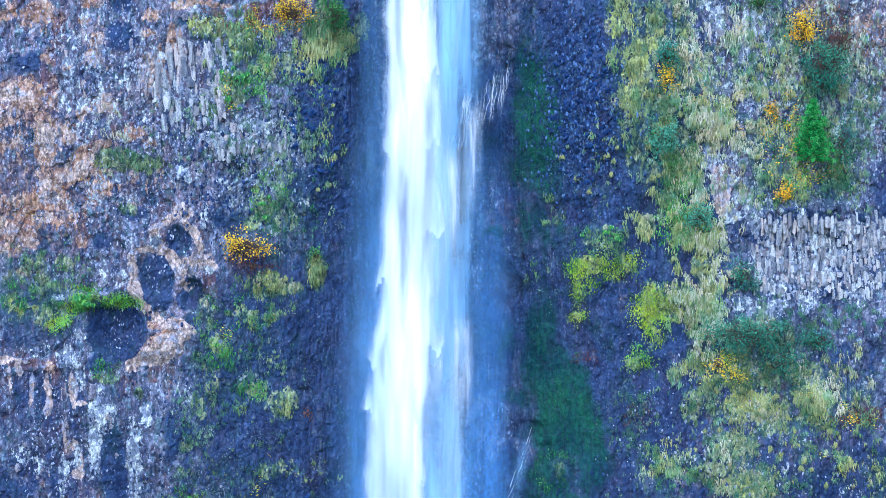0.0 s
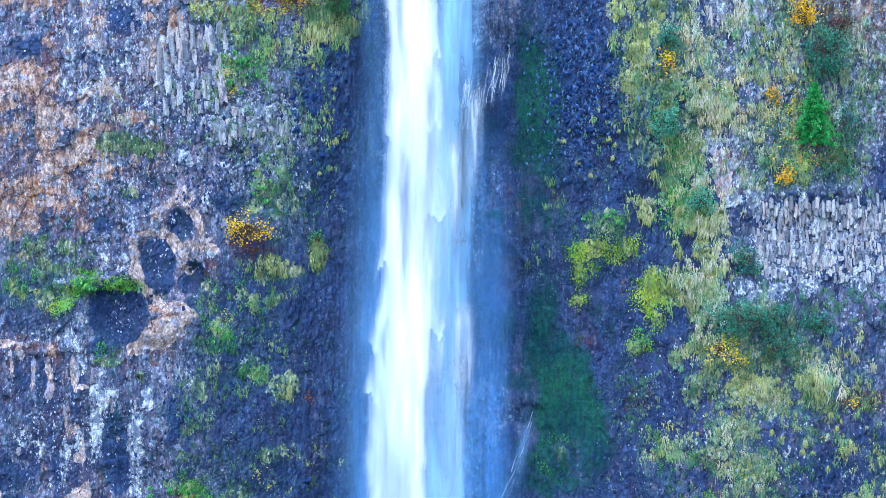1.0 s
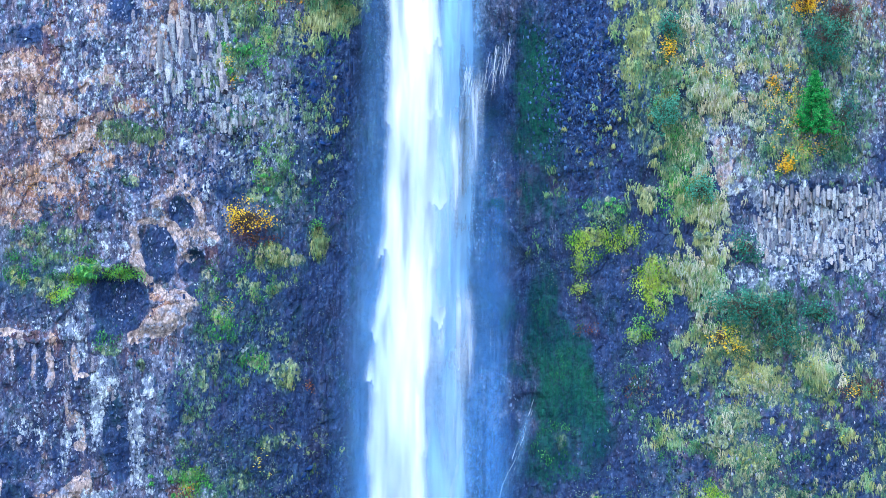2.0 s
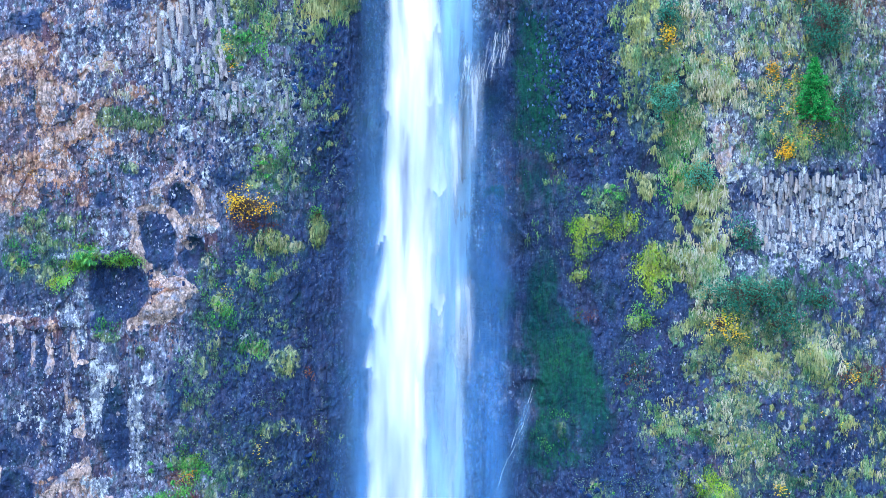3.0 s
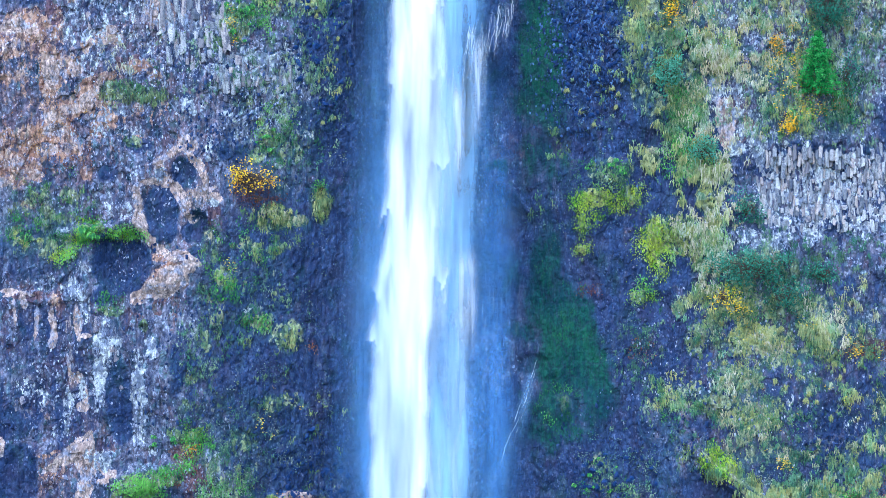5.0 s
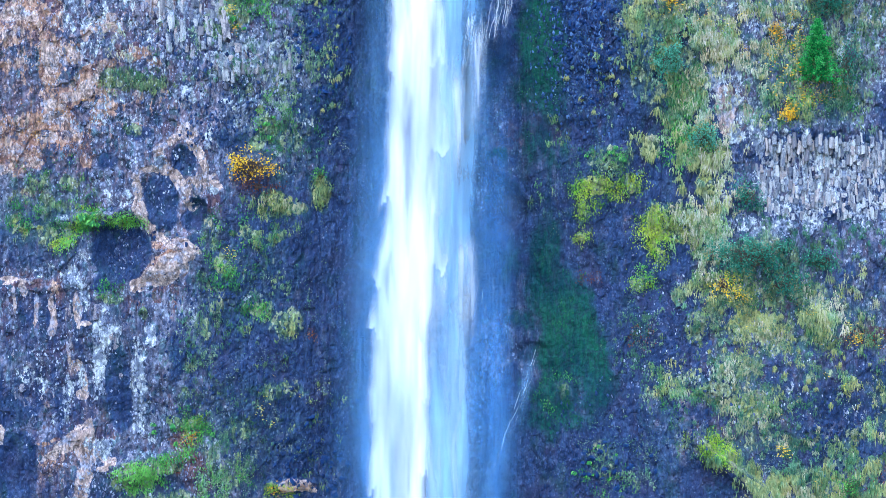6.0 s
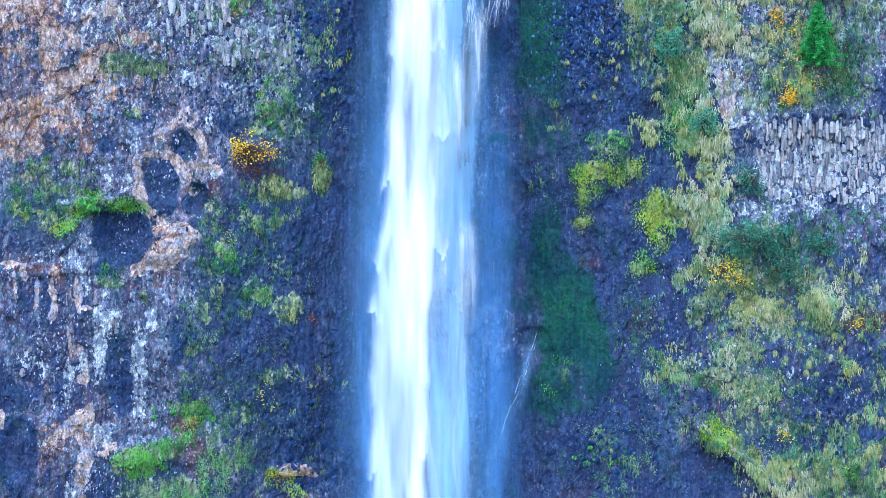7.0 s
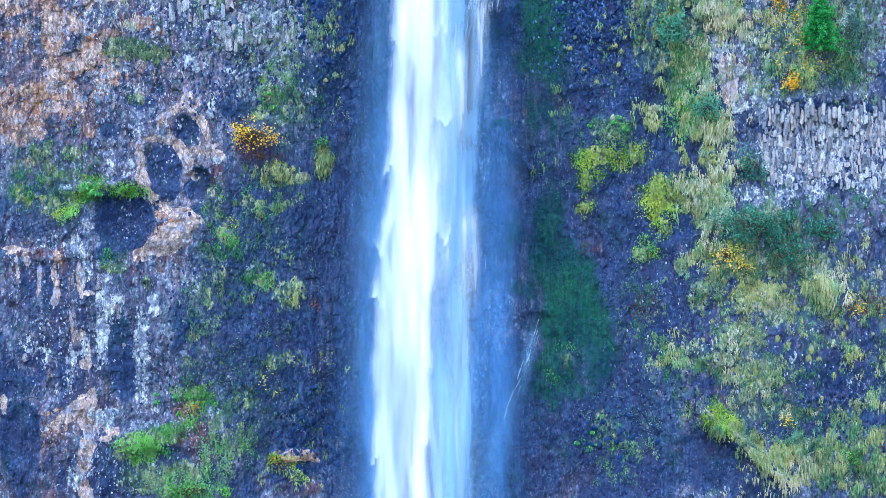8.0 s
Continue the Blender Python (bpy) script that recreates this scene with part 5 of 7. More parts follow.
def veil_sheet(name, seed, y, x_of, strength, streaks, mat, fade=0.0, low=0.1, high=64.5, edge=1.0):
    """A curved sheet of falling spray. x_of(z) gives its middle and half width; edge is the share of it that thins out."""
    zs = np.arange(low, high, 0.16)
    s = np.linspace(-1, 1, 90)
    S, Z = np.meshgrid(s, zs)
    mid, half = x_of(Z)
    X = mid + half * S
    Y = y + 0.9 * S ** 2 + 0.25 * fractal(X * 1.2, Z * 0.12, seed, 3)
    rag = 0.35 * edge * fractal(Z * 0.35, 3.0 * np.sign(S), seed + 8, 4)
    body = ramp(1 - np.abs(S) + rag * (1 - np.abs(S)), 0, edge) * (1 - fade * (1 - ramp((56 - Z) / 40, 0.1, 0.6)))
    if high < 60:
        body = body * ramp(Z, low, low + 0.5 * (high - low)) * ramp(high - Z, 0, 0.25 * (high - low))
    fibre = 0.5 + 0.5 * fractal(X * 1.9 + 0.6 * smooth_noise(X * 0.4, Z * 0.18, seed + 2), Z * 0.11, seed + 4, 4)
    veil = np.clip(strength * body * (1 - streaks + streaks * 1.9 * ramp(fibre, 0.3, 0.8)), 0, 1)
    me = mesh_from(name, np.stack([X, Y, Z], -1).reshape(-1, 3), grid_faces(*S.shape), {"veil": veil}, True)
    me.materials.append(mat)
    return me


def under(parent, name, me, label=""):
    ob = new(name, me)
    ob.parent = parent
    return tagged(ob, label)


waterfall = tagged(new("waterfall"), "tall white plunging waterfall with pale blue spray along the cliff", "waterfall")
under(waterfall, "white_core", white_core("white_core", 311, -2.2, 0.9), "dense white falling water")
under(waterfall, "veil", veil_sheet("veil", 321, -2.6, lambda z: (0.25 - 0.01 * (50 - z), 2.75 + 0.006 * (52 - z)), 0.64, 0.35, SPRAY, edge=1.0), "pale blue thin falling water")
under(waterfall, "veil", veil_sheet("veil", 325, -2.8, lambda z: (0.1 + 0.0 * z, 2.1 + 0.004 * (52 - z)), 0.30, 0.65, THIN, 0.0, edge=0.9))
under(waterfall, "veil", veil_sheet("veil", 331, -3.2, lambda z: (-1.0 + 0.004 * (50 - z), 2.6 + 0.016 * (52 - z)), 0.25, 0.8, THIN))
under(waterfall, "veil", veil_sheet("veil", 337, -2.6, lambda z: (-3.6 - 0.012 * (50 - z), 1.9 + 0.05 * np.clip(54 - z, 0, 60)), 0.18, 0.5, SPRAY, 0.4))
under(waterfall, "mist", veil_sheet("mist", 341, -2.5, lambda z: (-0.6 - 0.02 * (52 - z), 5.2 + 0.05 * (52 - z)), 0.40, 0.25, MIST, 0.45), "faint blue mist round the falling water")
under(waterfall, "mist", veil_sheet("mist", 351, -3.9, lambda z: (-4.2 - 0.01 * (50 - z), 1.6 + 0.06 * np.clip(54 - z, 0, 60)), 0.26, 0.4, MIST, 0.55))
under(waterfall, "mist", veil_sheet("mist", 357, -3.0, lambda z: (3.0 - 0.01 * (50 - z), 1.6 + 0.05 * np.clip(50 - z, 0, 60)), 0.28, 0.4, MIST, 1.0))


def strand(parent, x, z, drop, wide, seed, drift=0.0, power=1.0, front=9.0):
    """A thin run of water down the rock, a ridge that swells and tapers."""
    n = max(8, int(drop / 0.12))
    t = np.linspace(0, 1, n)
    zz = z - drop * t
    xx = x + drift * t + 0.05 * smooth_noise(zz * 1.3, 0 * zz + seed, 401) + 0.035 * smooth_noise(zz * 5.0, 0 * zz + seed, 402)
    w = wide * (0.35 + 0.65 * np.sin(math.pi * np.clip(t * 1.05, 0, 1)) ** 0.6) * (0.8 + 0.4 * smooth_noise(zz * 2, 0 * zz + seed, 403))
    y = np.minimum(surface(xx, zz), -0.0 + surface(xx, zz + 0.2)) - 0.06
    y = np.minimum(np.convolve(np.pad(y, 2, "edge"), np.ones(5) / 5, "valid") - 0.10, front)
    v = np.stack([np.stack([xx + a * w, y - b * w, zz], -1) for a, b in ((-0.5, 0), (-0.25, 0.5), (0.25, 0.5), (0.5, 0))], 1)
    body = power * np.stack([0 * t + 0.15, 0 * t + 0.75, 0 * t + 0.75, 0 * t + 0.15], 1) * np.clip(3 * np.minimum(t + 0.15, 1 - t), 0, 1)[:, None]
    me = mesh_from("strand", v.reshape(-1, 3), grid_faces(n, 4), {"veil": body}, True)
    me.materials.append(WHITE_WATER)
    return under(parent, "strand", me)


def cascade(label, x, z, wide, tall, count, drop, seed, slope=0.0, thin=0.10, lean=0.0, power=1.0, front=9.0):
    thing = tagged(new("side_cascade"), label, "cascade", "side cascades")
    rng = random.Random(seed)
    for k in range(count):
        a = rng.uniform(-1, 1)
        strand(thing, x + a * wide, z + tall * (rng.uniform(-1, 1) + slope * a), drop * rng.uniform(0.5, 1.3), thin * rng.uniform(0.6, 1.5), seed * 100 + k, rng.uniform(-0.3, 0.05) + lean * drop, power * rng.uniform(0.4, 1.0), front)


def thread(parent, wide, power, seed, *points):
    """A thread of water along a crooked way down the rock."""
    way = np.array(points)
    run = np.concatenate([[0], np.cumsum(np.hypot(np.diff(way[:, 0]), np.diff(way[:, 1])))])
    n = max(10, int(run[-1] / 0.09))
    t = np.linspace(0, 1, n)
    xx = np.interp(t * run[-1], run, way[:, 0]) + 0.05 * smooth_noise(t * run[-1] * 2.2, 0 * t + seed, 411)
    zz = np.interp(t * run[-1], run, way[:, 1])
    soft = np.ones(7) / 7
    xx = np.convolve(np.pad(xx, 3, "edge"), soft, "valid")
    y = np.convolve(np.pad(surface(xx, zz), 3, "edge"), soft, "valid") - 0.22
    w = wide * (0.7 + 0.6 * t) * (1 + 0.5 * smooth_noise(zz * 2.5, 0 * zz + seed, 413))
    v = np.stack([np.stack([xx + a * w, y - b * w, zz], -1) for a, b in ((-0.5, 0), (-0.25, 0.5), (0.25, 0.5), (0.5, 0))], 1)
    body = power * np.array([0.15, 0.9, 0.9, 0.15])[None, :] * (np.clip(4 * np.minimum(t + 0.1, 1 - t), 0, 1) * (0.65 + 0.8 * smooth_noise(zz * 2.6, 0 * zz + seed, 414)))[:, None]
    me = mesh_from("strand", v.reshape(-1, 3), grid_faces(n, 4), {"veil": np.clip(body, 0, 1)}, True)
    me.materials.append(WHITE_WATER)
    return under(parent, "strand", me)


cascade("many thin white strands fanning over a slanting rock shelf", 2.65, 50.30, 1.50, 0.28, 34, 1.9, 21, 3.4, .052, -0.05, 0.6, -3.05)
cascade("short bright trickles below a rock shelf", 2.75, 49.35, 1.15, 0.30, 26, 1.7, 22, 3.0, .05, -0.04, 0.6, -3.05)
cascade("broken white water spilling off a rock shelf", 1.75, 48.2, 0.75, 0.60, 16, 2.6, 16, 0.8, .09, 0.0, 0.35, -3.05)
cascade("faint trickles under dark moss", 3.96, 45.6, 0.93, 1.2, 12, 1.5, 19, 0.0, .03, 0.0, 0.2)
cascade("bright threads of water on the dark rock", 2.0, 32.89, 0.9, 1.43, 18, 2.0, 12, 0.0, .05, 0.0, 0.4, -3.05)
cascade("thin threads of water on dark wet rock", 3.75, 32.6, 1.4, 1.5, 40, 1.7, 13, 0.0, .05, 0.0, 0.22)
slant = tagged(new("side_cascade"), "long slanting threads of water beside green moss", "cascade", "side cascades")
for k in range(3):
    o, q = 0.16 * k, 0.9 * k
    thread(slant, .05, .6 - .16 * k, 30 + k, (5.86 + o * .2, -10.86 + 40 - q * .5), (5.57 - o, -11.79 + 40 - q), (5.04 - o, -13.18 + 40 - q), (4.32 - o, -14.96 + 40 - q), (3.61 - 2 * o, -17.11 + 40 - q), (3.07 - 2 * o, -19.29 + 40 - q))
cascade("small trickles under a rock shelf", 3.95, 38.9, 0.9, 0.6, 16, 1.6, 15, -0.5, .045, 0.1, 0.28)
spill = tagged(new("water_spill"), "soft white spill of water below a rock shelf", "waterfall")
under(spill, "veil", veil_sheet("veil", 361, -2.95, lambda z: (1.75 + 0.05 * (z - 45), 0.9 + 0 * z), 0.5, 0.8, WHITE_WATER, low=41.6, high=49.2))
under(spill, "veil", veil_sheet("veil", 367, -2.9, lambda z: (0.7 + 0 * z, 1.0 + 0 * z), 0.4, 0.8, WHITE_WATER, low=38.5, high=46.5))
spur = tagged(new("water_spill"), "thin blue spray slanting off a mossy rock shoulder", "waterfall")
under(spur, "veil", veil_sheet("veil", 371, -1.6, lambda z: (5.5 - 0.33 * (28.5 - z), 0.45 + 0.10 * np.clip(29.5 - z, 0, 20)), 0.26, 0.7, SPRAY, low=15.0, high=29.6))
spill = tagged(new("water_spill"), "soft white spill of water down dark rock", "waterfall")
under(spill, "veil", veil_sheet("veil", 363, -3.0, lambda z: (1.15 + 0 * z, 1.0 + 0 * z), 0.5, 0.8, WHITE_WATER, low=28.0, high=36.3))


# ---- plants ----
def tuft_points(rng, spots, blades, length, wide, hang, spread, lift):
    """Drooping blades: arrays of vertices, triangles and tone for many tufts at once. spots: x, z, size, tone."""
    n = len(spots)
    x, z, size, tone = [np.repeat(spots[:, k], blades) for k in range(4)]
    m = len(x)
    x = x + rng.normal(0, spread, m) * size
    z = z + rng.normal(0, spread, m) * size
    y = surface(x, z) - 0.03 - lift
    ln = length * size * rng.uniform(0.5, 1.25, m)
    w = wide * size * rng.uniform(0.6, 1.4, m)
    lean, fwd = rng.normal(0, 0.22, m), rng.uniform(0.25, 0.7, m)
    up = rng.uniform(-0.1, 0.35, m) * (1 - hang)
    p0, p1, p2 = np.stack([x, y, z], 1), np.stack([x + lean * ln * 0.5, y - fwd * ln * 0.5, z + (up - 0.15 * hang) * ln], 1), None
    p2 = np.stack([x + lean * ln, y - fwd * ln * 0.75, z + (up - hang * 0.9) * ln], 1)
    side = np.stack([w * 0.5, rng.normal(0, 0.3, m) * w, 0 * w], 1)
    v = np.stack([p0 - side * 0.6, p0 + side * 0.6, p1 - side, p1 + side, p2], 1).reshape(-1, 3)
    k = np.arange(m)[:, None] * 5
    f = np.concatenate([k + np.array([0, 1, 3]), k + np.array([0, 3, 2]), k + np.array([2, 3, 4])])
    return v, f, np.repeat(np.clip(tone + rng.normal(0, 0.10, m), 0, 1), 5)


class Meadow:
    """One kind of low growth over the cliff: patches of tufts, joined into one object."""

    def __init__(self, seed):
        self.rng, self.spots = np.random.default_rng(seed), []

    def add(self, x, z, rx, rz, count, size=1.0, tone=0.5, turn=0):
        count = int((3.6 if rx * rz > 1.6 else 1.5) * count)
        a = self.rng.uniform(0, 2 * math.pi, count)
        r = np.sqrt(self.rng.uniform(0, 1, count)) * self.rng.uniform(0.7, 1.15, count)
        dx, dz = 1.25 * rx * r * np.cos(a), 1.2 * rz * r * np.sin(a)
        c, s = math.cos(radians(turn)), math.sin(radians(turn))
        px, pz = x + dx * c - dz * s, z + dx * s + dz * c
        keep = 0.45 * fractal(px * 0.8, pz * 0.6, 501, 3) + fractal(px * 3.4, pz * 1.5, 503, 3) > 0.15
        keep |= (rx * rz < 1.6) & (fractal(px * 3.0, pz * 1.9, 504, 3) > 0.10)
        keep &= (gaps.on(px, pz) < 0.5) | (self.rng.random(len(px)) < 0.25)
        px, pz = px[keep], pz[keep]
        q = self.rng.uniform(0.45, 1.5, len(px)) * size
        local = tone - 0.05 + 0.6 * fractal(px * 0.8, pz * 0.7, 502, 3) + self.rng.normal(0, 0.13, len(px))
        self.spots.append(np.stack([px, pz, q, local], 1))
        return self

    def grow(self, name, label, category, mat, blades, length, wide, hang, spread, lift=0.0):
        v, f, tone = tuft_points(self.rng, np.concatenate(self.spots), blades, length, wide, hang, spread, lift)
        ob = new(name, mesh_from(name, v, f, {"tone": tone}))
        ob.data.materials.append(mat)
        return tagged(ob, label, category, kind="stuff")


olive = Meadow(1)
olive.add(17.71, 47.71, 0.93, 1.07, 60, .7, .8).add(11.11, 53.61, 0.71, 2.86, 120, .8, .5).add(12.18, 49.68, 0.86, 2.86, 110, .8, .45).add(13.43, 51.82, 2.14, 3.93, 120, .7, .4).add(14.86, 45.39, 1.43, 3.21, 170, .8, .45)
olive.add(15.57, 40.75, 1.43, 1.79, 220, .9, .6).add(17.36, 48.43, 1.29, 1.29, 110, .8, .75).add(16.29, 37.89, 1.43, 2.14, 180, .9, .6).add(14.50, 36.46, 1.25, 1.29, 70, .8, .55)
olive.add(19.86, 29.68, 2.14, 1.29, 30, .6, .5).add(23.43, 30.39, 0.86, 0.86, 50, .9, .7).add(20.93, 28.61, 4.29, 3.21, 36, .55, .4).add(23.79, 29.32, 2.86, 3.21, 26, .55, .4).add(19.50, 25.39, 3.93, 2.86, 36, .55, .35).add(16.29, 33.61, 1.07, 1.79, 100, .8, .5)
olive.add(15.21, 31.46, 1.79, 2.50, 26, .6, .45).add(21.46, 44.32, 1.43, 1.07, 80, .8, .5).add(22.00, 19.68, 2.86, 1.07, 130, .9, .6).add(18.07, 21.29, 2.86, 0.64, 200, .9, .5, -28)
olive.add(25.57, 20.04, 2.14, 2.50, 160, .9, .45).add(26.29, 25.39, 1.79, 4.29, 110, .8, .45).add(19.86, 50.39, 2.14, 3.21, 90, .8, .5).add(12.36, 41.46, 0.71, 1.07, 50, .8, .5)
olive.add(-12.64, 53.25, 2.14, 1.79, 90, .8, .3).add(-7.29, 53.07, 1.61, 1.25, 120, .9, .5).add(-10.14, 53.61, 2.14, 2.14, 70, .7, .4).add(-19.43, 45.57, 1.96, 0.71, 110, .6, .3)
olive.add(-8.00, 38.9, 0.45, 1.0, 26, .8, .7).add(-10.86, 37.89, 1.61, 0.79, 50, .7, .3).add(-9.9, 30.21, 0.6, 0.8, 24, .7, .5).add(-24.79, 38.61, 2.86, 1.43, 22, .6, .3)
olive.add(-6.93, 47.89, 0.86, 1.79, 24, .7, .5).add(-8.71, 51.29, 1.07, 0.50, 24, .8, .5).add(-11.21, 35.75, 2.14, 1.07, 30, .6, .15).add(-13.71, 26.46, 2.86, 5.00, 50, .55, .1)
olive.add(7.00, 42.54, 0.57, 1.43, 22, .7, .4).add(10.57, 46.11, 1.43, 1.43, 24, .6, .4).add(5.93, 38.61, 0.71, 0.71, 10, .7, .5).add(23.79, 48.96, 2.14, 3.57, 60, .7, .4)
olive.add(-8.00, 22.89, 1.79, 3.21, 24, .6, .35).add(-10.14, 18.61, 1.79, 0.86, 24, .7, .6).add(14.14, 27.54, 1.07, 1.43, 60, .8, .5)
olive.add(18.53, 32.19, 1.00, 0.93, 50, .55, 0.52).add(19.25, 30.40, 1.57, 0.71, 90, .55, 0.67).add(23.18, 30.65, 1.00, 0.93, 80, .55, 0.77).add(18.53, 29.15, 0.64, 0.79, 40, .55, 0.52).add(18.18, 27.72, 0.86, 0.79, 40, .55, 0.67).add(19.25, 25.15, 1.71, 0.79, 80, .55, 0.52)
olive.add(16.03, 29.69, 0.29, 1.29, 40, .55, 0.52).add(15.03, 30.30, 0.39, 0.64, 24, .55, 0.52).add(14.07, 26.22, 1.00, 0.46, 46, .55, 0.62).add(16.39, 26.01, 1.00, 0.57, 36, .55, 0.47).add(15.03, 32.37, 0.50, 0.39, 24, .55, 0.52).add(16.10, 31.08, 0.36, 0.32, 16, .55, 0.52)
olive.add(21.46, 28.01, 0.64, 0.93, 34, .55, 0.52).add(23.96, 28.80, 1.00, 0.64, 34, .55, 0.42).add(25.39, 32.30, 0.64, 0.79, 36, .55, 0.67).add(23.96, 32.72, 0.50, 0.46, 20, .55, 0.62).add(25.75, 33.72, 0.64, 0.46, 24, .55, 0.67).add(26.75, 27.19, 0.64, 0.79, 30, .55, 0.52)
olive.add(25.32, 26.58, 0.50, 0.50, 18, .55, 0.52).add(20.32, 32.37, 0.71, 0.71, 20, .55, 0.32).add(26.39, 29.51, 0.64, 0.64, 20, .55, 0.42).add(22.46, 32.37, 0.71, 0.50, 16, .55, 0.32)
olive.grow("hanging_grass", "olive and yellow-green grass hanging from rock ledges", "grass", OLIVE, 9, 0.40, 0.056, 0.95, 0.13)

straw = Meadow(2)
straw.add(16.46, 35.75, 1.00, 2.14, 150, .6, .85).add(17.36, 39.32, 1.43, 2.14, 110, .65, .5).add(21.29, 18.96, 3.21, 0.79, 160, .8, .4, 15).add(19.14, 28.96, 2.14, 2.14, 24, .6, .3)
straw.add(19.50, 23.43, 2.14, 1.07, 40, .55, .4).add(19.50, 25.75, 1.79, 2.14, 24, .6, .3).add(17.36, 48.61, 1.25, 1.79, 60, .9, .5).add(19.86, 46.82, 1.79, 1.79, 50, .7, .4).add(16.64, 27.18, 2.14, 2.86, 24, .6, .3).add(25.57, 52.18, 2.14, 3.21, 60, .7, .4)
straw.add(-10.68, 37.89, 1.43, 0.64, 12, .7, .4).add(24.86, 32.18, 2.14, 2.14, 50, .8, .4).add(-20.50, 47.89, 1.43, 1.07, 30, .6, .4).add(24.86, 22.89, 2.86, 2.14, 50, .7, .4)
straw.add(17.18, 47.71, 1.21, 1.43, 120, .7, .75).add(15.39, 37.18, 1.07, 1.43, 80, .7, .6).add(15.21, 53.61, 1.43, 2.86, 60, .7, .5).add(16.64, 39.68, 1.07, 1.79, 90, .8, .6).add(15.75, 43.25, 1.07, 2.50, 60, .7, .5).add(18.07, 50.75, 2.86, 4.29, 160, .8, .5).add(17.71, 43.61, 1.43, 2.14, 60, .7, .5).add(15.93, 46.82, 1.43, 2.86, 60, .7, .5)
straw.add(17.64, 27.37, 0.64, 0.79, 24, .6, 0.6).add(17.64, 25.15, 0.71, 0.57, 30, .6, 0.4).add(20.68, 29.65, 1.00, 0.46, 30, .6, 0.3).add(18.18, 23.80, 0.86, 0.57, 30, .6, 0.3).add(16.39, 34.51, 0.50, 1.43, 50, .6, 0.6).add(16.03, 35.58, 0.64, 0.86, 40, .6, 0.7)
straw.grow("dry_grass", "straw-coloured dry grass hanging down the rock", "grass", STRAW, 9, 0.42, 0.056, 0.95, 0.13)

sage = Meadow(3)
sage.add(21.29, 23.43, 5.36, 2.14, 380, .45, .45).add(16.64, 24.68, 2.50, 1.43, 160, .5, .5).add(24.86, 21.46, 3.21, 1.79, 260, .5, .5).add(18.43, 27.89, 6.43, 5.71, 760, .45, .35).add(23.79, 26.46, 4.29, 6.43, 800, .45, .4).add(19.50, 50.04, 3.93, 5.36, 700, .6, .72).add(25.93, 48.61, 2.14, 6.43, 360, .6, .68)
sage.add(14.14, 48.61, 2.86, 7.14, 400, .6, .6).add(18.43, 35.75, 2.86, 2.14, 200, .6, .6).add(13.43, 28.96, 2.14, 3.57, 110, .55, .4).add(23.43, 35.39, 3.93, 1.43, 260, .6, .4).add(19.86, 45.04, 3.57, 2.14, 200, .6, .5)
sage.add(-10.86, 46.11, 2.14, 2.86, 200, .5, .5).add(-15.86, 47.54, 3.57, 2.14, 160, .45, .5).add(-13.00, 32.89, 3.21, 3.21, 200, .5, .35).add(-9.43, 44.32, 1.79, 4.64, 150, .5, .4)
sage.add(-8.00, 47.18, 1.79, 4.64, 120, .5, .35).add(-15.50, 30.75, 1.43, 3.21, 100, .45, .5).add(-14.07, 21.46, 1.79, 2.14, 120, .5, .4).add(10.93, 20.39, 2.14, 1.79, 80, .45, .5).add(23.07, 20.04, 3.93, 2.14, 240, .6, .5)
sage.add(9.86, 40.39, 1.79, 0.71, 80, .5, .5).add(15.93, 30.04, 2.14, 3.21, 150, .5, .5).add(-25.14, 37.89, 3.21, 2.14, 50, .45, .35).add(-13.00, 23.61, 2.50, 1.79, 120, .45, .4).add(11.29, 47.18, 2.14, 4.29, 60, .5, .4).add(-11.21, 51.46, 3.21, 2.86, 160, .5, .4)
sage.grow("grey_green_tufts", "small grey-green tufts dotted over the rock", "tufts", SAGE, 7, 0.40, 0.056, 0.95, 0.10)

green = Meadow(4)
green.add(-13.00, 50.75, 1.61, 2.14, 60, .5, .6).add(-11.21, 52.54, 2.14, 2.50, 40, .5, .5).add(-11.39, 43.25, 0.79, 2.14, 30, .4, .7).add(-10.50, 42.18, 1.29, 1.43, 24, .4, .6).add(-9.43, 43.25, 1.43, 1.43, 30, .5, .5)
green.add(-13.89, 33.96, 1.00, 1.79, 54, .5, .65).add(-12.64, 35.75, 2.14, 2.14, 48, .5, .4).add(-15.86, 24.32, 1.2, 0.9, 16, .5, .6).add(-16.21, 23.25, 0.8, 0.6, 14, .5, .8).add(-24.43, 38.61, 2.86, 1.79, 22, .45, .5)
green.add(19.50, 23.61, 3.21, 1.79, 50, .4, .6).add(14.86, 25.75, 1.43, 1.07, 50, .4, .6).add(-25.86, 36.82, 2.14, 1.07, 48, .5, .4).add(14.86, 43.96, 0.93, 3.21, 78, .6, .6).add(14.50, 41.46, 1.07, 1.43, 36, .6, .6).add(16.29, 41.82, 1.07, 0.86, 54, .6, .7).add(22.00, 46.11, 2.50, 2.14, 78, .6, .5)
green.add(24.86, 45.04, 1.43, 1.43, 36, .6, .4).add(-16.21, 17.89, 2.14, 1.21, 90, .5, .8).add(-14.43, 20.39, 1.43, 1.43, 36, .5, .6).add(9.86, 20.04, 1.79, 1.79, 36, .4, .8).add(7.18, 25.39, 1.61, 1.43, 50, .45, .25)
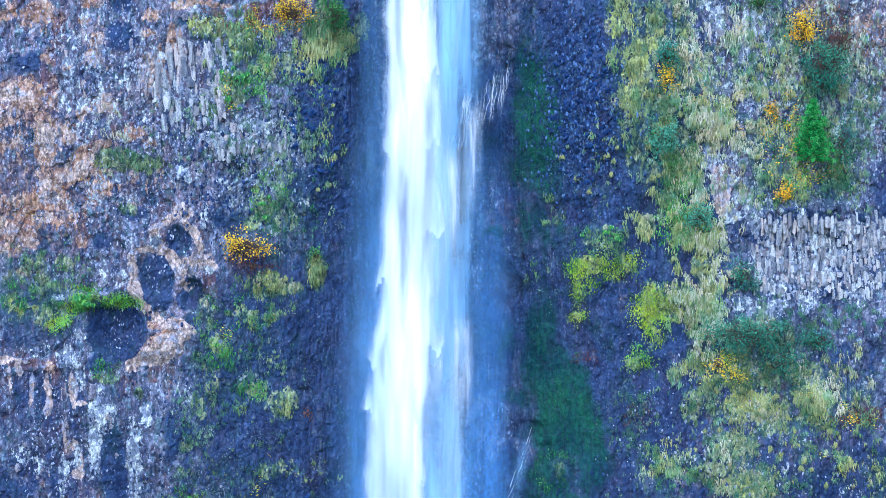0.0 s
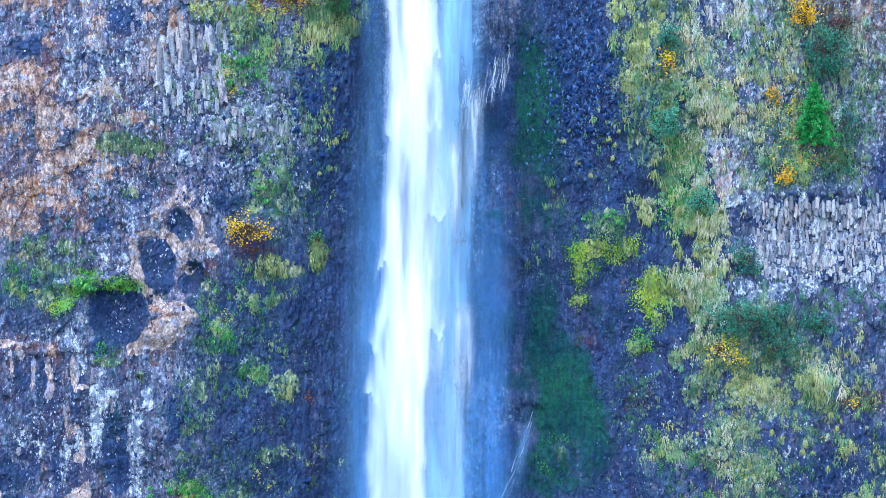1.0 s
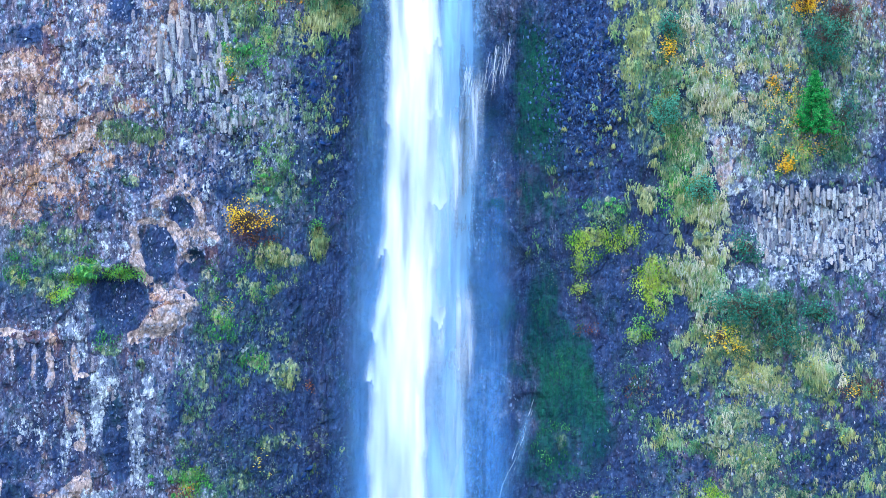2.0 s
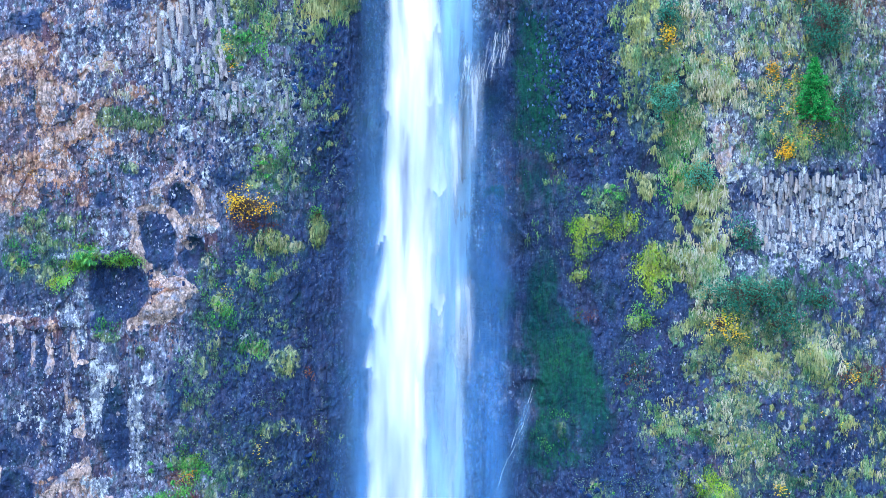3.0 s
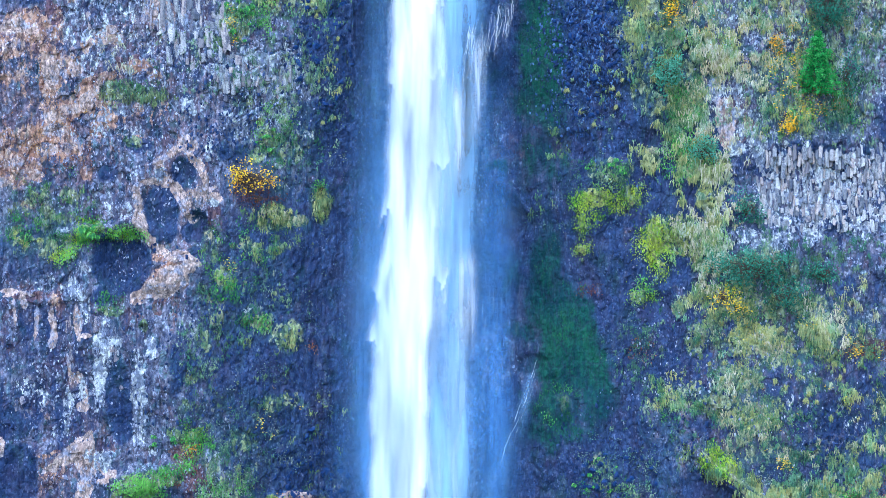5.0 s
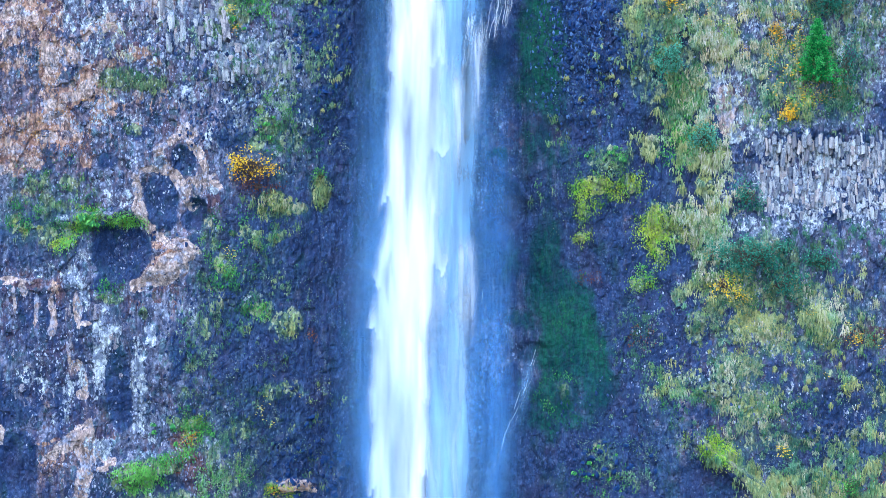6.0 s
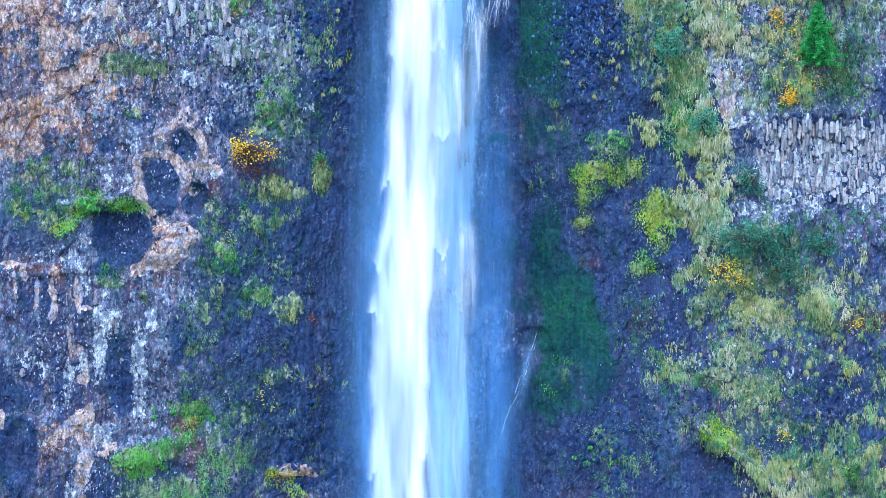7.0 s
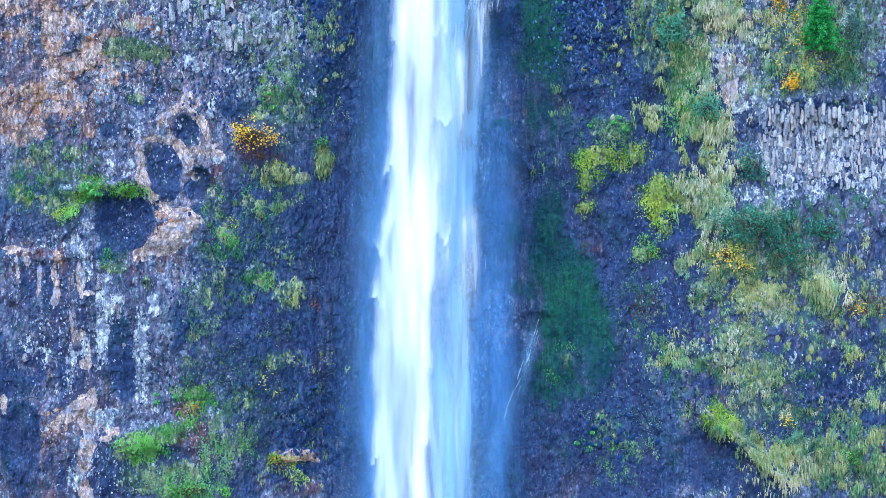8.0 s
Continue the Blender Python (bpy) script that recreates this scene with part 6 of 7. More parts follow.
green.add(7.71, 30.04, 1.79, 4.64, 12, .5, .0).add(5.39, 47.89, 0.93, 4.29, 14, .5, .1).add(12.36, 33.61, 0.79, 0.50, 18, .5, .8).add(-12.29, 31.11, 0.93, 0.50, 30, .6, .6).add(-14.79, 34.32, 0.71, 2.14, 18, .5, .5)
green.add(19.50, 32.89, 3.21, 1.43, 54, .6, .4).add(14.14, 46.82, 0.93, 2.14, 36, .6, .5).add(25.21, 20.04, 0.93, 1.07, 36, .6, .6).add(-21.21, 32.54, 0.71, 0.57, 18, .5, .6).add(9.86, 40.93, 1.43, 0.57, 24, .5, .7).add(-15.50, 20.04, 2.86, 2.86, 14, .5, .5)
green.add(-22.46, 36.89, 0.79, 0.64, 78, .55, 1.0).add(-20.32, 36.71, 1.21, 0.25, 72, .5, .95).add(-23.71, 35.68, 1.07, 0.29, 54, .5, .95, 40).add(-19.6, 20.5, 1.35, 0.85, 200, .5, .9, 8).add(-17.64, 21.64, 1.57, 0.43, 96, .5, .85, 20).add(-15.86, 23.6, 1.0, 0.36, 40, .4, .8)
green.grow("green_herbs", "fresh green herbs and ferns on the rock", "herbs", GREEN, 12, 0.42, 0.075, 0.6, 0.30)

lime = Meadow(5)
lime.add(-22.36, 37.0, 0.75, 0.45, 60, .6, .7).add(-23.95, 35.8, 1.0, 0.3, 50, .55, .7, 42).add(-20.6, 36.75, 1.1, 0.25, 40, .5, .5)
lime.add(9.50, 38.79, 1.50, 0.93, 170, .6, .55).add(11.46, 39.14, 0.93, 0.79, 80, .6, .5).add(8.79, 37.54, 0.50, 0.93, 50, .6, .5).add(13.07, 36.11, 0.93, 1.29, 140, .7, .55).add(13.43, 34.68, 0.57, 0.79, 70, .7, .7)
lime.add(14.50, 36.46, 1.07, 1.07, 60, .7, .4).add(12.36, 32.89, 0.71, 0.50, 40, .6, .5).add(8.61, 35.75, 0.50, 0.36, 30, .5, .6)
lime.add(16.9, 22.3, 1.1, 0.7, 200, .7, .75, -35).add(15.93, 22.71, 1.07, 0.50, 70, .6, .5, -30).add(-13.89, 33.79, 0.50, 0.71, 40, .4, .6).add(14.14, 50.04, 0.71, 2.14, 40, .5, .4)
lime.add(18.43, 32.89, 0.93, 0.71, 40, .5, .6).add(21.64, 43.43, 1.43, 1.07, 50, .5, .5).add(-16.21, 24.32, 1.07, 0.43, 60, .4, .3)
lime.add(-10.9, 19.75, 0.7, 0.3, 40, .5, .5).add(-10.0, 19.3, 0.4, 0.4, 24, .6, .6).add(-9.6, 18.5, 0.5, 0.15, 20, .45, .7)
lime.grow("bright_moss", "bright lime-green moss and herbs on ledges", "moss", LIME, 9, 0.30, 0.06, 0.6, 0.30)

fallen = Meadow(6)
fallen.add(-10.14, 54.86, 1.79, 1.07, 60, .5, .6).add(-13.54, 49.32, 0.36, 1.43, 24, .5, .5).add(21.46, 48.07, 1.25, 1.79, 40, .5, .5).add(21.46, 43.61, 0.64, 0.43, 40, .6, .7).add(17.71, 32.89, 0.93, 0.64, 40, .5, .9).add(18.43, 32.00, 0.50, 0.29, 14, .5, .9)
fallen.add(14.14, 50.75, 0.43, 0.71, 26, .5, .7).add(25.04, 30.21, 0.36, 0.21, 8, .5, .6).add(20.93, 22.18, 0.43, 0.36, 14, .5, .9).add(-13.71, 34.68, 0.50, 0.50, 10, .4, .7).add(23.43, 53.61, 1.43, 1.43, 24, .5, .5).add(20.75, 48.79, 0.50, 0.50, 20, .55, .7).add(20.64, 47.36, 0.57, 0.50, 18, .5, .6).add(21.21, 47.71, 0.71, 0.71, 24, .5, .8).add(21.82, 45.04, 1.43, 1.07, 30, .5, .8).add(23.43, 45.04, 1.43, 0.71, 20, .45, .4).add(14.14, 51.29, 0.36, 0.71, 20, .55, .9).add(15.75, 50.21, 1.07, 1.07, 14, .4, .3).add(17.36, 32.18, 0.86, 0.36, 20, .5, 1).add(25.57, 29.32, 0.43, 0.29, 10, .5, .7).add(-25.86, 43.96, 3.21, 2.50, 30, .35, .2).add(20.21, 52.89, 5.71, 7.86, 24, .45, .6).add(22.00, 27.18, 5.36, 5.71, 24, .45, .7)
fallen.add(-10.3, 19.7, 0.9, 0.4, 16, .5, .5).add(-11.4, 24.6, 2.2, 2.2, 22, .45, .7).add(-16.4, 23.1, 0.8, 0.5, 18, .4, .2)
fallen.grow("yellow_leaf_scatter", "scattered yellow autumn leaves on small plants", "leaves", YELLOW, 5, 0.22, 0.17, 0.4, 0.3, 0.24)

specks = Meadow(8)
specks.add(8.43, 47.89, 2.50, 5.00, 150, .5, .5).add(10.57, 21.46, 2.86, 2.50, 260, .5, .6).add(-8.00, 43.96, 2.14, 5.71, 160, .5, .4).add(-10.86, 32.89, 3.57, 3.93, 150, .45, .5).add(-10.14, 24.32, 3.93, 3.93, 200, .5, .5)
specks.add(12.71, 30.75, 2.14, 3.21, 200, .5, .6).add(9.86, 40.75, 2.14, 1.07, 130, .6, .5).add(-13.71, 22.54, 2.50, 2.14, 160, .5, .6).add(-15.86, 29.32, 1.79, 3.93, 110, .5, .5).add(18.07, 20.04, 2.86, 1.79, 40, .4, .6).add(20.57, 21.64, 1.43, 0.57, 130, .5, .8)
specks.add(-10.86, 44.68, 2.14, 3.21, 140, .5, .5).add(7.71, 37.89, 2.14, 2.14, 80, .5, .5).add(23.79, 24.32, 3.21, 3.21, 90, .45, .6).add(-17.29, 18.25, 2.50, 0.93, 120, .6, .7)
specks.add(22.00, 28.25, 5.50, 5.50, 320, .55, .5).add(15.0, 27.5, 2.2, 4.5, 200, .5, .6).add(22.6, 39.2, 4.6, 2.4, 90, .4, .4).add(-14.8, 19.6, 1.6, 1.1, 140, .5, .8).add(-12.2, 22.4, 1.2, 1.6, 90, .5, .7)
specks.grow("small_leaf_plants", "tiny pale green leaf plants dotted over dark rock", "plants", SAGE, 5, 0.22, 0.10, 0.3, 0.3, 0.05)

rust = Meadow(7)
rust.add(-12.64, 54.32, 2.86, 1.07, 60, .5, .4).add(23.43, 45.39, 1.79, 0.71, 30, .5, .7).add(-16.57, 21.46, 1.43, 0.71, 50, .4, .5).add(26.64, 29.32, 1.43, 0.57, 40, .5, .2).add(-12.29, 38.82, 1.43, 0.57, 24, .5, .2).add(12.36, 29.32, 0.71, 0.71, 16, .5, .5)
rust.add(9.14, 33.25, 0.86, 0.36, 20, .4, .2).add(26.64, 20.04, 1.43, 1.07, 30, .5, .3).add(-8.71, 29.68, 0.36, 0.29, 10, .5, .7).add(-25.86, 41.46, 3.21, 1.43, 60, .4, .6).add(24.86, 54.32, 1.07, 1.43, 40, .5, .2)
rust.grow("rust_brown_growth", "rust-brown withered plants on the rock", "plants", RUST, 8, 0.4, 0.1, 0.5, 0.3)


# ---- single tussocks and ferns that stand out ----
def clump_mesh(name, seed, mat, blades, length, wide, hang):
    """One clump round its own root, drooping outwards from the rock."""
    rng = np.random.default_rng(seed)
    ln = length * rng.uniform(0.55, 1.2, blades)
    lean, fwd = rng.normal(0, 0.24, blades), rng.uniform(0.15, 0.6, blades)
    x, z = rng.normal(0, 0.10, blades), rng.normal(0, 0.08, blades)
    w = wide * rng.uniform(0.6, 1.4, blades)
    up = rng.uniform(0.0, 0.15, blades)
    rows = []
    for t, taper in ((0.0, 0.6), (0.35, 1.0), (0.7, 0.8), (1.0, 0.05)):
        px = x + lean * ln * t
        py = -fwd * ln * (t - 0.35 * t * t)
        pz = z + ln * (up * t - hang * t * t)
        rows.append(np.stack([np.stack([px - 0.5 * w * taper, py, pz], 1), np.stack([px + 0.5 * w * taper, py - 0.2 * w, pz], 1)], 1))
    v = np.stack(rows, 1).reshape(-1, 3)
    k = np.arange(blades)[:, None] * 8
    f = np.concatenate([k + np.array([j, j + 1, j + 3, j + 2]) for j in (0, 2, 4)])
    me = mesh_from(name, v, f, {"tone": np.repeat(np.clip(rng.normal(0.5, 0.25, blades), 0, 1), 8)})
    me.materials.append(mat)
    return me


TUSSOCKS = [(clump_mesh("grass_tussock", 700 + k, OLIVE if k % 3 else SAGE, 60, 0.5, 0.04, 0.95), "yellow-green grass tussock hanging from the rock" if k % 3 else "grey-green grass tussock hanging from the rock") for k in range(9)]
FERNS = [(clump_mesh("fern", 720 + k, GREEN, 34, 0.5, 0.10, 0.55), "small green fern rooted in a crack") for k in range(5)]
clump_rng = random.Random(5)


def clumps(name, variants, category, x, z, rx, rz, count, size):
    for k in range(count):
        a, r = clump_rng.uniform(0, 2 * math.pi), math.sqrt(clump_rng.random())
        px, pz = x + rx * r * math.cos(a), z + rz * r * math.sin(a)
        me, label = clump_rng.choice(variants)
        ob = tagged(new(name, me), label, category, name + "s on the cliff")
        s = size * clump_rng.uniform(0.6, 1.4)
        ob.matrix_basis = pose(px, float(surface(px, pz)) - 0.02, pz, 0, clump_rng.uniform(-12, 12), clump_rng.uniform(-25, 25)) @ Matrix.Diagonal((s, s, s, 1))


clumps("grass_tussock", TUSSOCKS, "grass", 20.93, 28.61, 5.36, 4.29, 50, .55)
clumps("grass_tussock", TUSSOCKS, "grass", 14.14, 49.32, 2.50, 6.07, 34, .8)
clumps("grass_tussock", TUSSOCKS, "grass", 19.50, 49.68, 3.21, 3.93, 26, .7)
clumps("grass_tussock", TUSSOCKS, "grass", 15.93, 39.68, 1.43, 3.21, 22, .9)
clumps("grass_tussock", TUSSOCKS, "grass", 24.86, 20.04, 2.50, 1.79, 16, .9)
clumps("grass_tussock", TUSSOCKS, "grass", -8.00, 47.54, 1.79, 3.93, 18, .55)
clumps("grass_tussock", TUSSOCKS, "grass", -6.93, 53.07, 1.43, 0.86, 10, .9)
clumps("grass_tussock", TUSSOCKS, "grass", -10.50, 37.54, 1.57, 0.79, 8, .6)
clumps("grass_tussock", TUSSOCKS, "grass", -10.14, 30.21, 0.64, 0.60, 4, 0.6)
clumps("grass_tussock", TUSSOCKS, "grass", 9.14, 45.39, 2.14, 2.14, 12, .5)
clumps("fern", FERNS, "fern", -13.00, 50.39, 1.07, 1.79, 10, .8)
clumps("fern", FERNS, "fern", -11.21, 42.54, 0.86, 1.43, 7, .55)
clumps("fern", FERNS, "fern", -22.29, 36.89, 0.93, 0.36, 6, .8)
clumps("fern", FERNS, "fern", -14.07, 33.96, 0.71, 1.43, 6, .7)
clumps("fern", FERNS, "fern", -16.57, 23.61, 2.14, 1.43, 8, .7)
clumps("fern", FERNS, "fern", 9.86, 21.11, 1.79, 1.79, 10, .5)
clumps("fern", FERNS, "fern", 10.21, 40.93, 1.43, 0.50, 8, .6)
clumps("fern", FERNS, "fern", 15.21, 42.54, 1.07, 1.43, 8, .8)


# ---- shrubs and trees ----
def tube(verts, faces, a, b, ra, rb, n=5):
    a, b = Vector(a), Vector(b)
    q = (b - a).to_track_quat("Z", "Y")
    k = len(verts)
    for p, r in ((a, ra), (b, rb)):
        for i in range(n):
            w = 2 * math.pi * i / n
            verts.append(tuple(p + q @ Vector((r * math.cos(w), r * math.sin(w), 0))))
    for i in range(n):
        faces.append((k + i, k + (i + 1) % n, k + n + (i + 1) % n, k + n + i))


def leaves(rng, centres, count, spread, size, tones):
    """Small folded leaves round the given twig ends."""
    n = len(centres) * count
    c = np.repeat(np.asarray(centres, float), count, 0) + rng.normal(0, spread, (n, 3))
    tone = np.repeat(tones, count) + rng.normal(0, 0.14, n)
    d = rng.normal(0, 1, (n, 3))
    d[:, 2] -= 0.4
    d /= np.linalg.norm(d, axis=1)[:, None]
    e = np.cross(d, rng.normal(0, 1, (n, 3)))
    e /= np.linalg.norm(e, axis=1)[:, None]
    ln, w = size * rng.uniform(0.6, 1.4, n)[:, None], size * rng.uniform(0.3, 0.55, n)[:, None]
    fold = np.cross(d, e) * w * 0.35
    v = np.stack([c, c + d * ln * 0.5 + e * w + fold, c + d * ln, c + d * ln * 0.5 - e * w + fold], 1).reshape(-1, 3)
    k = np.arange(n)[:, None] * 4
    return v, np.concatenate([k + np.array([0, 1, 2]), k + np.array([0, 2, 3])]), np.repeat(np.clip(tone, 0, 1), 4)


def shrub(name, label, x, z, rx, rz, mat, seed, twigs=60, per_twig=14, leaf=0.12, tone=0.5, category="shrub", gap=-0.22):
    """A shrub rooted in the rock: bent stems, and leaf sprays at the twig ends with gaps between."""
    rng = np.random.default_rng(seed)
    root = Vector((x, float(surface(x, z - 0.5 * rz)) + 0.05, z - 0.6 * rz))
    thing = tagged(new(name), label, category, "shrubs on the cliff")
    thing.location = root
    depth = 0.55 * min(rx, rz) + 0.25
    for k in range(7):
        verts, faces, ends = [], [], []
        a = rng.uniform(-1, 1)
        mid = Vector((a * rx * 0.5, -depth * rng.uniform(0.3, 0.8), rz * rng.uniform(0.35, 0.8)))
        tube(verts, faces, (0, 0, 0), mid, 0.05, 0.03)
        for j in range(max(2, twigs // 7)):
            w, r = rng.uniform(0, 2 * math.pi), math.sqrt(rng.uniform(0, 1)) * rng.uniform(0.75, 1.12)
            r *= 0.72 + 0.55 * noise.noise((1.6 * math.cos(w), 1.6 * math.sin(w), seed * 7.1)) + 0.12
            if noise.noise((3.0 * r * math.cos(w), 3.0 * r * math.sin(w), seed * 3.3)) < gap:
                continue
            end = Vector((rx * r * math.cos(w), -depth * rng.uniform(0.1, 1.5), 0.6 * rz + rz * r * math.sin(w)))
            tube(verts, faces, mid, end, 0.018, 0.006, 3)
            ends.append(tuple(end))
        branch = under(thing, "branch", mesh_from("branch", verts, faces))
        branch.data.materials.append(BARK)
        if not ends:
            continue
        # leaf tone varies by twig and rises with height in the shrub
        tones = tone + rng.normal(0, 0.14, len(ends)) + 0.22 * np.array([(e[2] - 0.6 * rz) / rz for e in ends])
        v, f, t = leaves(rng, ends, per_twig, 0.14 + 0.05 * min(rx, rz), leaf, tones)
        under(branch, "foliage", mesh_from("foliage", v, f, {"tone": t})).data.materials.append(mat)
    return thing


def fir_tree(x, z, high, wide, seed):
    """A young fir: a leader and drooping whorls of needle sprays."""
    rng = np.random.default_rng(seed)
    y = float(surface(x, z)) - 0.1
    thing = tagged(new("fir_tree"), "small bright green fir growing from a rock ledge", "tree")
    thing.location = (x, y, z)
    verts, faces = [], []
    out = -0.9
    tube(verts, faces, (0, 0.3, -0.2), (0, out * 0.6, high * 0.35), 0.09, 0.06, 7)
    tube(verts, faces, (0, out * 0.6, high * 0.35), (0.0, out * 0.8, high), 0.06, 0.012, 7)
    under(thing, "trunk", mesh_from("trunk", verts, faces)).data.materials.append(BARK)
    for k in range(12):
        t = k / 11.0
        base = Vector((0, out * (0.6 + 0.2 * t), high * (0.06 + 0.9 * t)))
        reach = wide * 0.5 * (1 - t) ** 0.95 * (0.7 + 0.3 * min(1, 4 * t)) * rng.uniform(0.75, 1.2) + 0.10
        for j in range(9):
            verts, faces, sprays, tones = [], [], [], []
            w = 2 * math.pi * (j + rng.uniform(0, 0.6)) / 9
            r = reach * rng.uniform(0.55, 1.3)
            tip = base + Vector((r * math.cos(w), 0.9 * r * math.sin(w), -0.25 * r + 0.1))
            tube(verts, faces, base, tip, 0.018, 0.006, 3)
            for s in (0.35, 0.5, 0.65, 0.8, 0.95):
                sprays.append(tuple(base.lerp(tip, s) + Vector((0, 0, 0.05))))
                # darker towards the trunk: the crown's inner shade put into the needle tone
                tones.append(0.75 * s - 0.1 + rng.normal(0, 0.15))
            branch = under(thing, "branch", mesh_from("branch", verts, faces))
            branch.data.materials.append(BARK)
            v, f, tone = leaves(rng, sprays, 22, 0.075, 0.09, np.array(tones))
            under(branch, "needles", mesh_from("needles", v, f, {"tone": tone})).data.materials.append(FIR)


fir_tree(23.20, 45.55, 3.75, 3.35, 5)
shrub("shrub", "dark blue-green evergreen shrub on the rock", 23.96, 51.46, 1.64, 2.21, TEAL, 21, 150, 22, .12, .45)
shrub("shrub", "thin blue-green shrub trailing down the rock", 25.21, 46.82, 0.86, 2.00, TEAL, 33, 70, 12, .11, .4)
shrub("shrub", "dark green shrub at the top of a pale face", 20.04, 55.57, 1.43, 0.36, GREEN, 34, 50, 14, .11, .4)
shrub("shrub", "mid-green rounded shrub hanging on the rock", 13.79, 47.18, 1.00, 1.57, TEAL, 22, 100, 20, .12, .85)
shrub("shrub", "small dark blue-green shrub on the rock", 14.07, 52.25, 0.79, 0.86, TEAL, 23, 50, 16, .12, .45)
shrub("shrub", "wide dark green shrub under pale columns", 19.32, 34.61, 2.57, 1.29, TEAL, 24, 160, 20, .12, .5)
shrub("shrub", "dark green shrub on a grassy ledge", 21.46, 32.89, 1.79, 1.07, TEAL, 25, 80, 18, .12, .35)
shrub("shrub", "small dark green shrub beside pale rock", 18.79, 38.43, 1.07, 0.93, TEAL, 26, 60, 16, .12, .4)
shrub("shrub", "dark green shrub above black rock", -6.93, 54.75, 1.29, 1.29, GREEN, 27, 90, 18, .12, .35)
shrub("shrub", "fresh green shrub among grass", 16.11, 42.00, 1.00, 0.86, TEAL, 28, 70, 18, .11, .85)
shrub("shrub", "small green shrub on wet rock", -8.00, 39.68, 0.50, 0.50, GREEN, 29, 24, 12, .1, .5)
shrub("shrub", "small green shrub on a mossy ledge", 25.21, 20.04, 0.71, 0.86, GREEN, 30, 40, 14, .11, .5)
shrub("shrub", "dark green creeping shrub on the slope", 23.43, 34.32, 1.43, 0.79, TEAL, 31, 60, 14, .12, .4)
shrub("shrub", "bright green shrub over dark rock", -16.39, 17.89, 1.71, 0.79, GREEN, 32, 80, 16, .11, .75)
shrub("yellow_shrub", "yellow-leaved shrub with dark red stems", -12.36, 40.25, 1.79, 1.00, YELLOW, 41, 400, 5, .115, .62, gap=0.12)
shrub("rust_shrub", "dark red withered shrub under yellow leaves", -12.07, 38.96, 1.07, 0.50, RUST, 42, 34, 7, .09, .3)
shrub("yellow_shrub", "orange and yellow autumn shrub on the rock", 22.64, 53.89, 1.29, 1.36, YELLOW, 43, 380, 6, .11, .55, gap=0.06)
shrub("yellow_shrub", "sparse yellow shrub above black rock", -9.79, 55.11, 1.50, 0.93, YELLOW, 44, 320, 5, .09, .65, gap=0.10)
shrub("yellow_shrub", "small bright yellow shrub on a ledge", 17.43, 32.82, 0.71, 0.57, YELLOW, 45, 24, 7, .12, .9)
shrub("yellow_shrub", "low golden shrub above pale columns", 21.39, 43.54, 0.64, 0.43, YELLOW, 46, 30, 10, .11, .6)
shrub("rust_shrub", "dark wine-red withered shrub", 24.86, 53.07, 0.86, 1.21, RUST, 47, 40, 10, .11, .1)
shrub("yellow_shrub", "tiny yellow shrub on grass", 14.14, 50.68, 0.36, 0.64, YELLOW, 48, 20, 7, .12, .7)


# ---- loose-standing columns and wet blocks: pieces of the cliff ----
def column_mesh(rng):
    n = 6
    bm = bmesh.new()
    rings = []
    for h in (0, 0.5, 0.93, 1.0):
        s = 0.84 if h == 1.0 else 1.0 + rng.uniform(-0.06, 0.06)
        rings.append([bm.verts.new((s * 0.5 * math.cos(2 * math.pi * (i + 0.5) / n) * rng.uniform(0.6, 1.2), s * rng.uniform(0.7, 1.15) * 0.5 * math.sin(2 * math.pi * (i + 0.5) / n), h + (rng.uniform(-0.22, 0.05) if h >= 0.9 else rng.uniform(-0.14, 0.10)))) for i in range(n)])
    for a, b in zip(rings, rings[1:]):
        for i in range(n):
            bm.faces.new((a[i], a[(i + 1) % n], b[(i + 1) % n], b[i]))
    bm.faces.new(rings[-1])
    bm.faces.new(rings[0][::-1])
    me = bpy.data.meshes.new("basalt_column")
    bm.to_mesh(me)
    bm.free()
    me.materials.append(PALE_COLUMN)
    return me


def slab_mesh(rng, mat):
    """A broken slab: a box with worn, uneven corners and a chipped front."""
    bm = bmesh.new()
    bmesh.ops.create_cube(bm, size=1.0)
    bmesh.ops.bevel(bm, geom=list(bm.edges), offset=0.14, segments=1, affect="EDGES")
    for v in bm.verts:
        v.co.x += rng.uniform(-0.12, 0.12)
        v.co.y += rng.uniform(-0.16, 0.16)
        v.co.z += rng.uniform(-0.14, 0.14)
    me = bpy.data.meshes.new("rock_slab")
    bm.to_mesh(me)
    bm.free()
    me.materials.append(mat)
    return me


def block_mesh(rng):
    bm = bmesh.new()
    bmesh.ops.create_icosphere(bm, subdivisions=1, radius=0.5)
    for v in bm.verts:
        v.co *= rng.uniform(0.75, 1.2)
    me = bpy.data.meshes.new("rock_block")
    bm.to_mesh(me)
    bm.free()
    me.materials.append(WET_BLOCK)
    return me


piece_rng = random.Random(77)
COLUMNS = [column_mesh(piece_rng) for k in range(14)]
BLOCKS = [block_mesh(piece_rng) for k in range(8)]


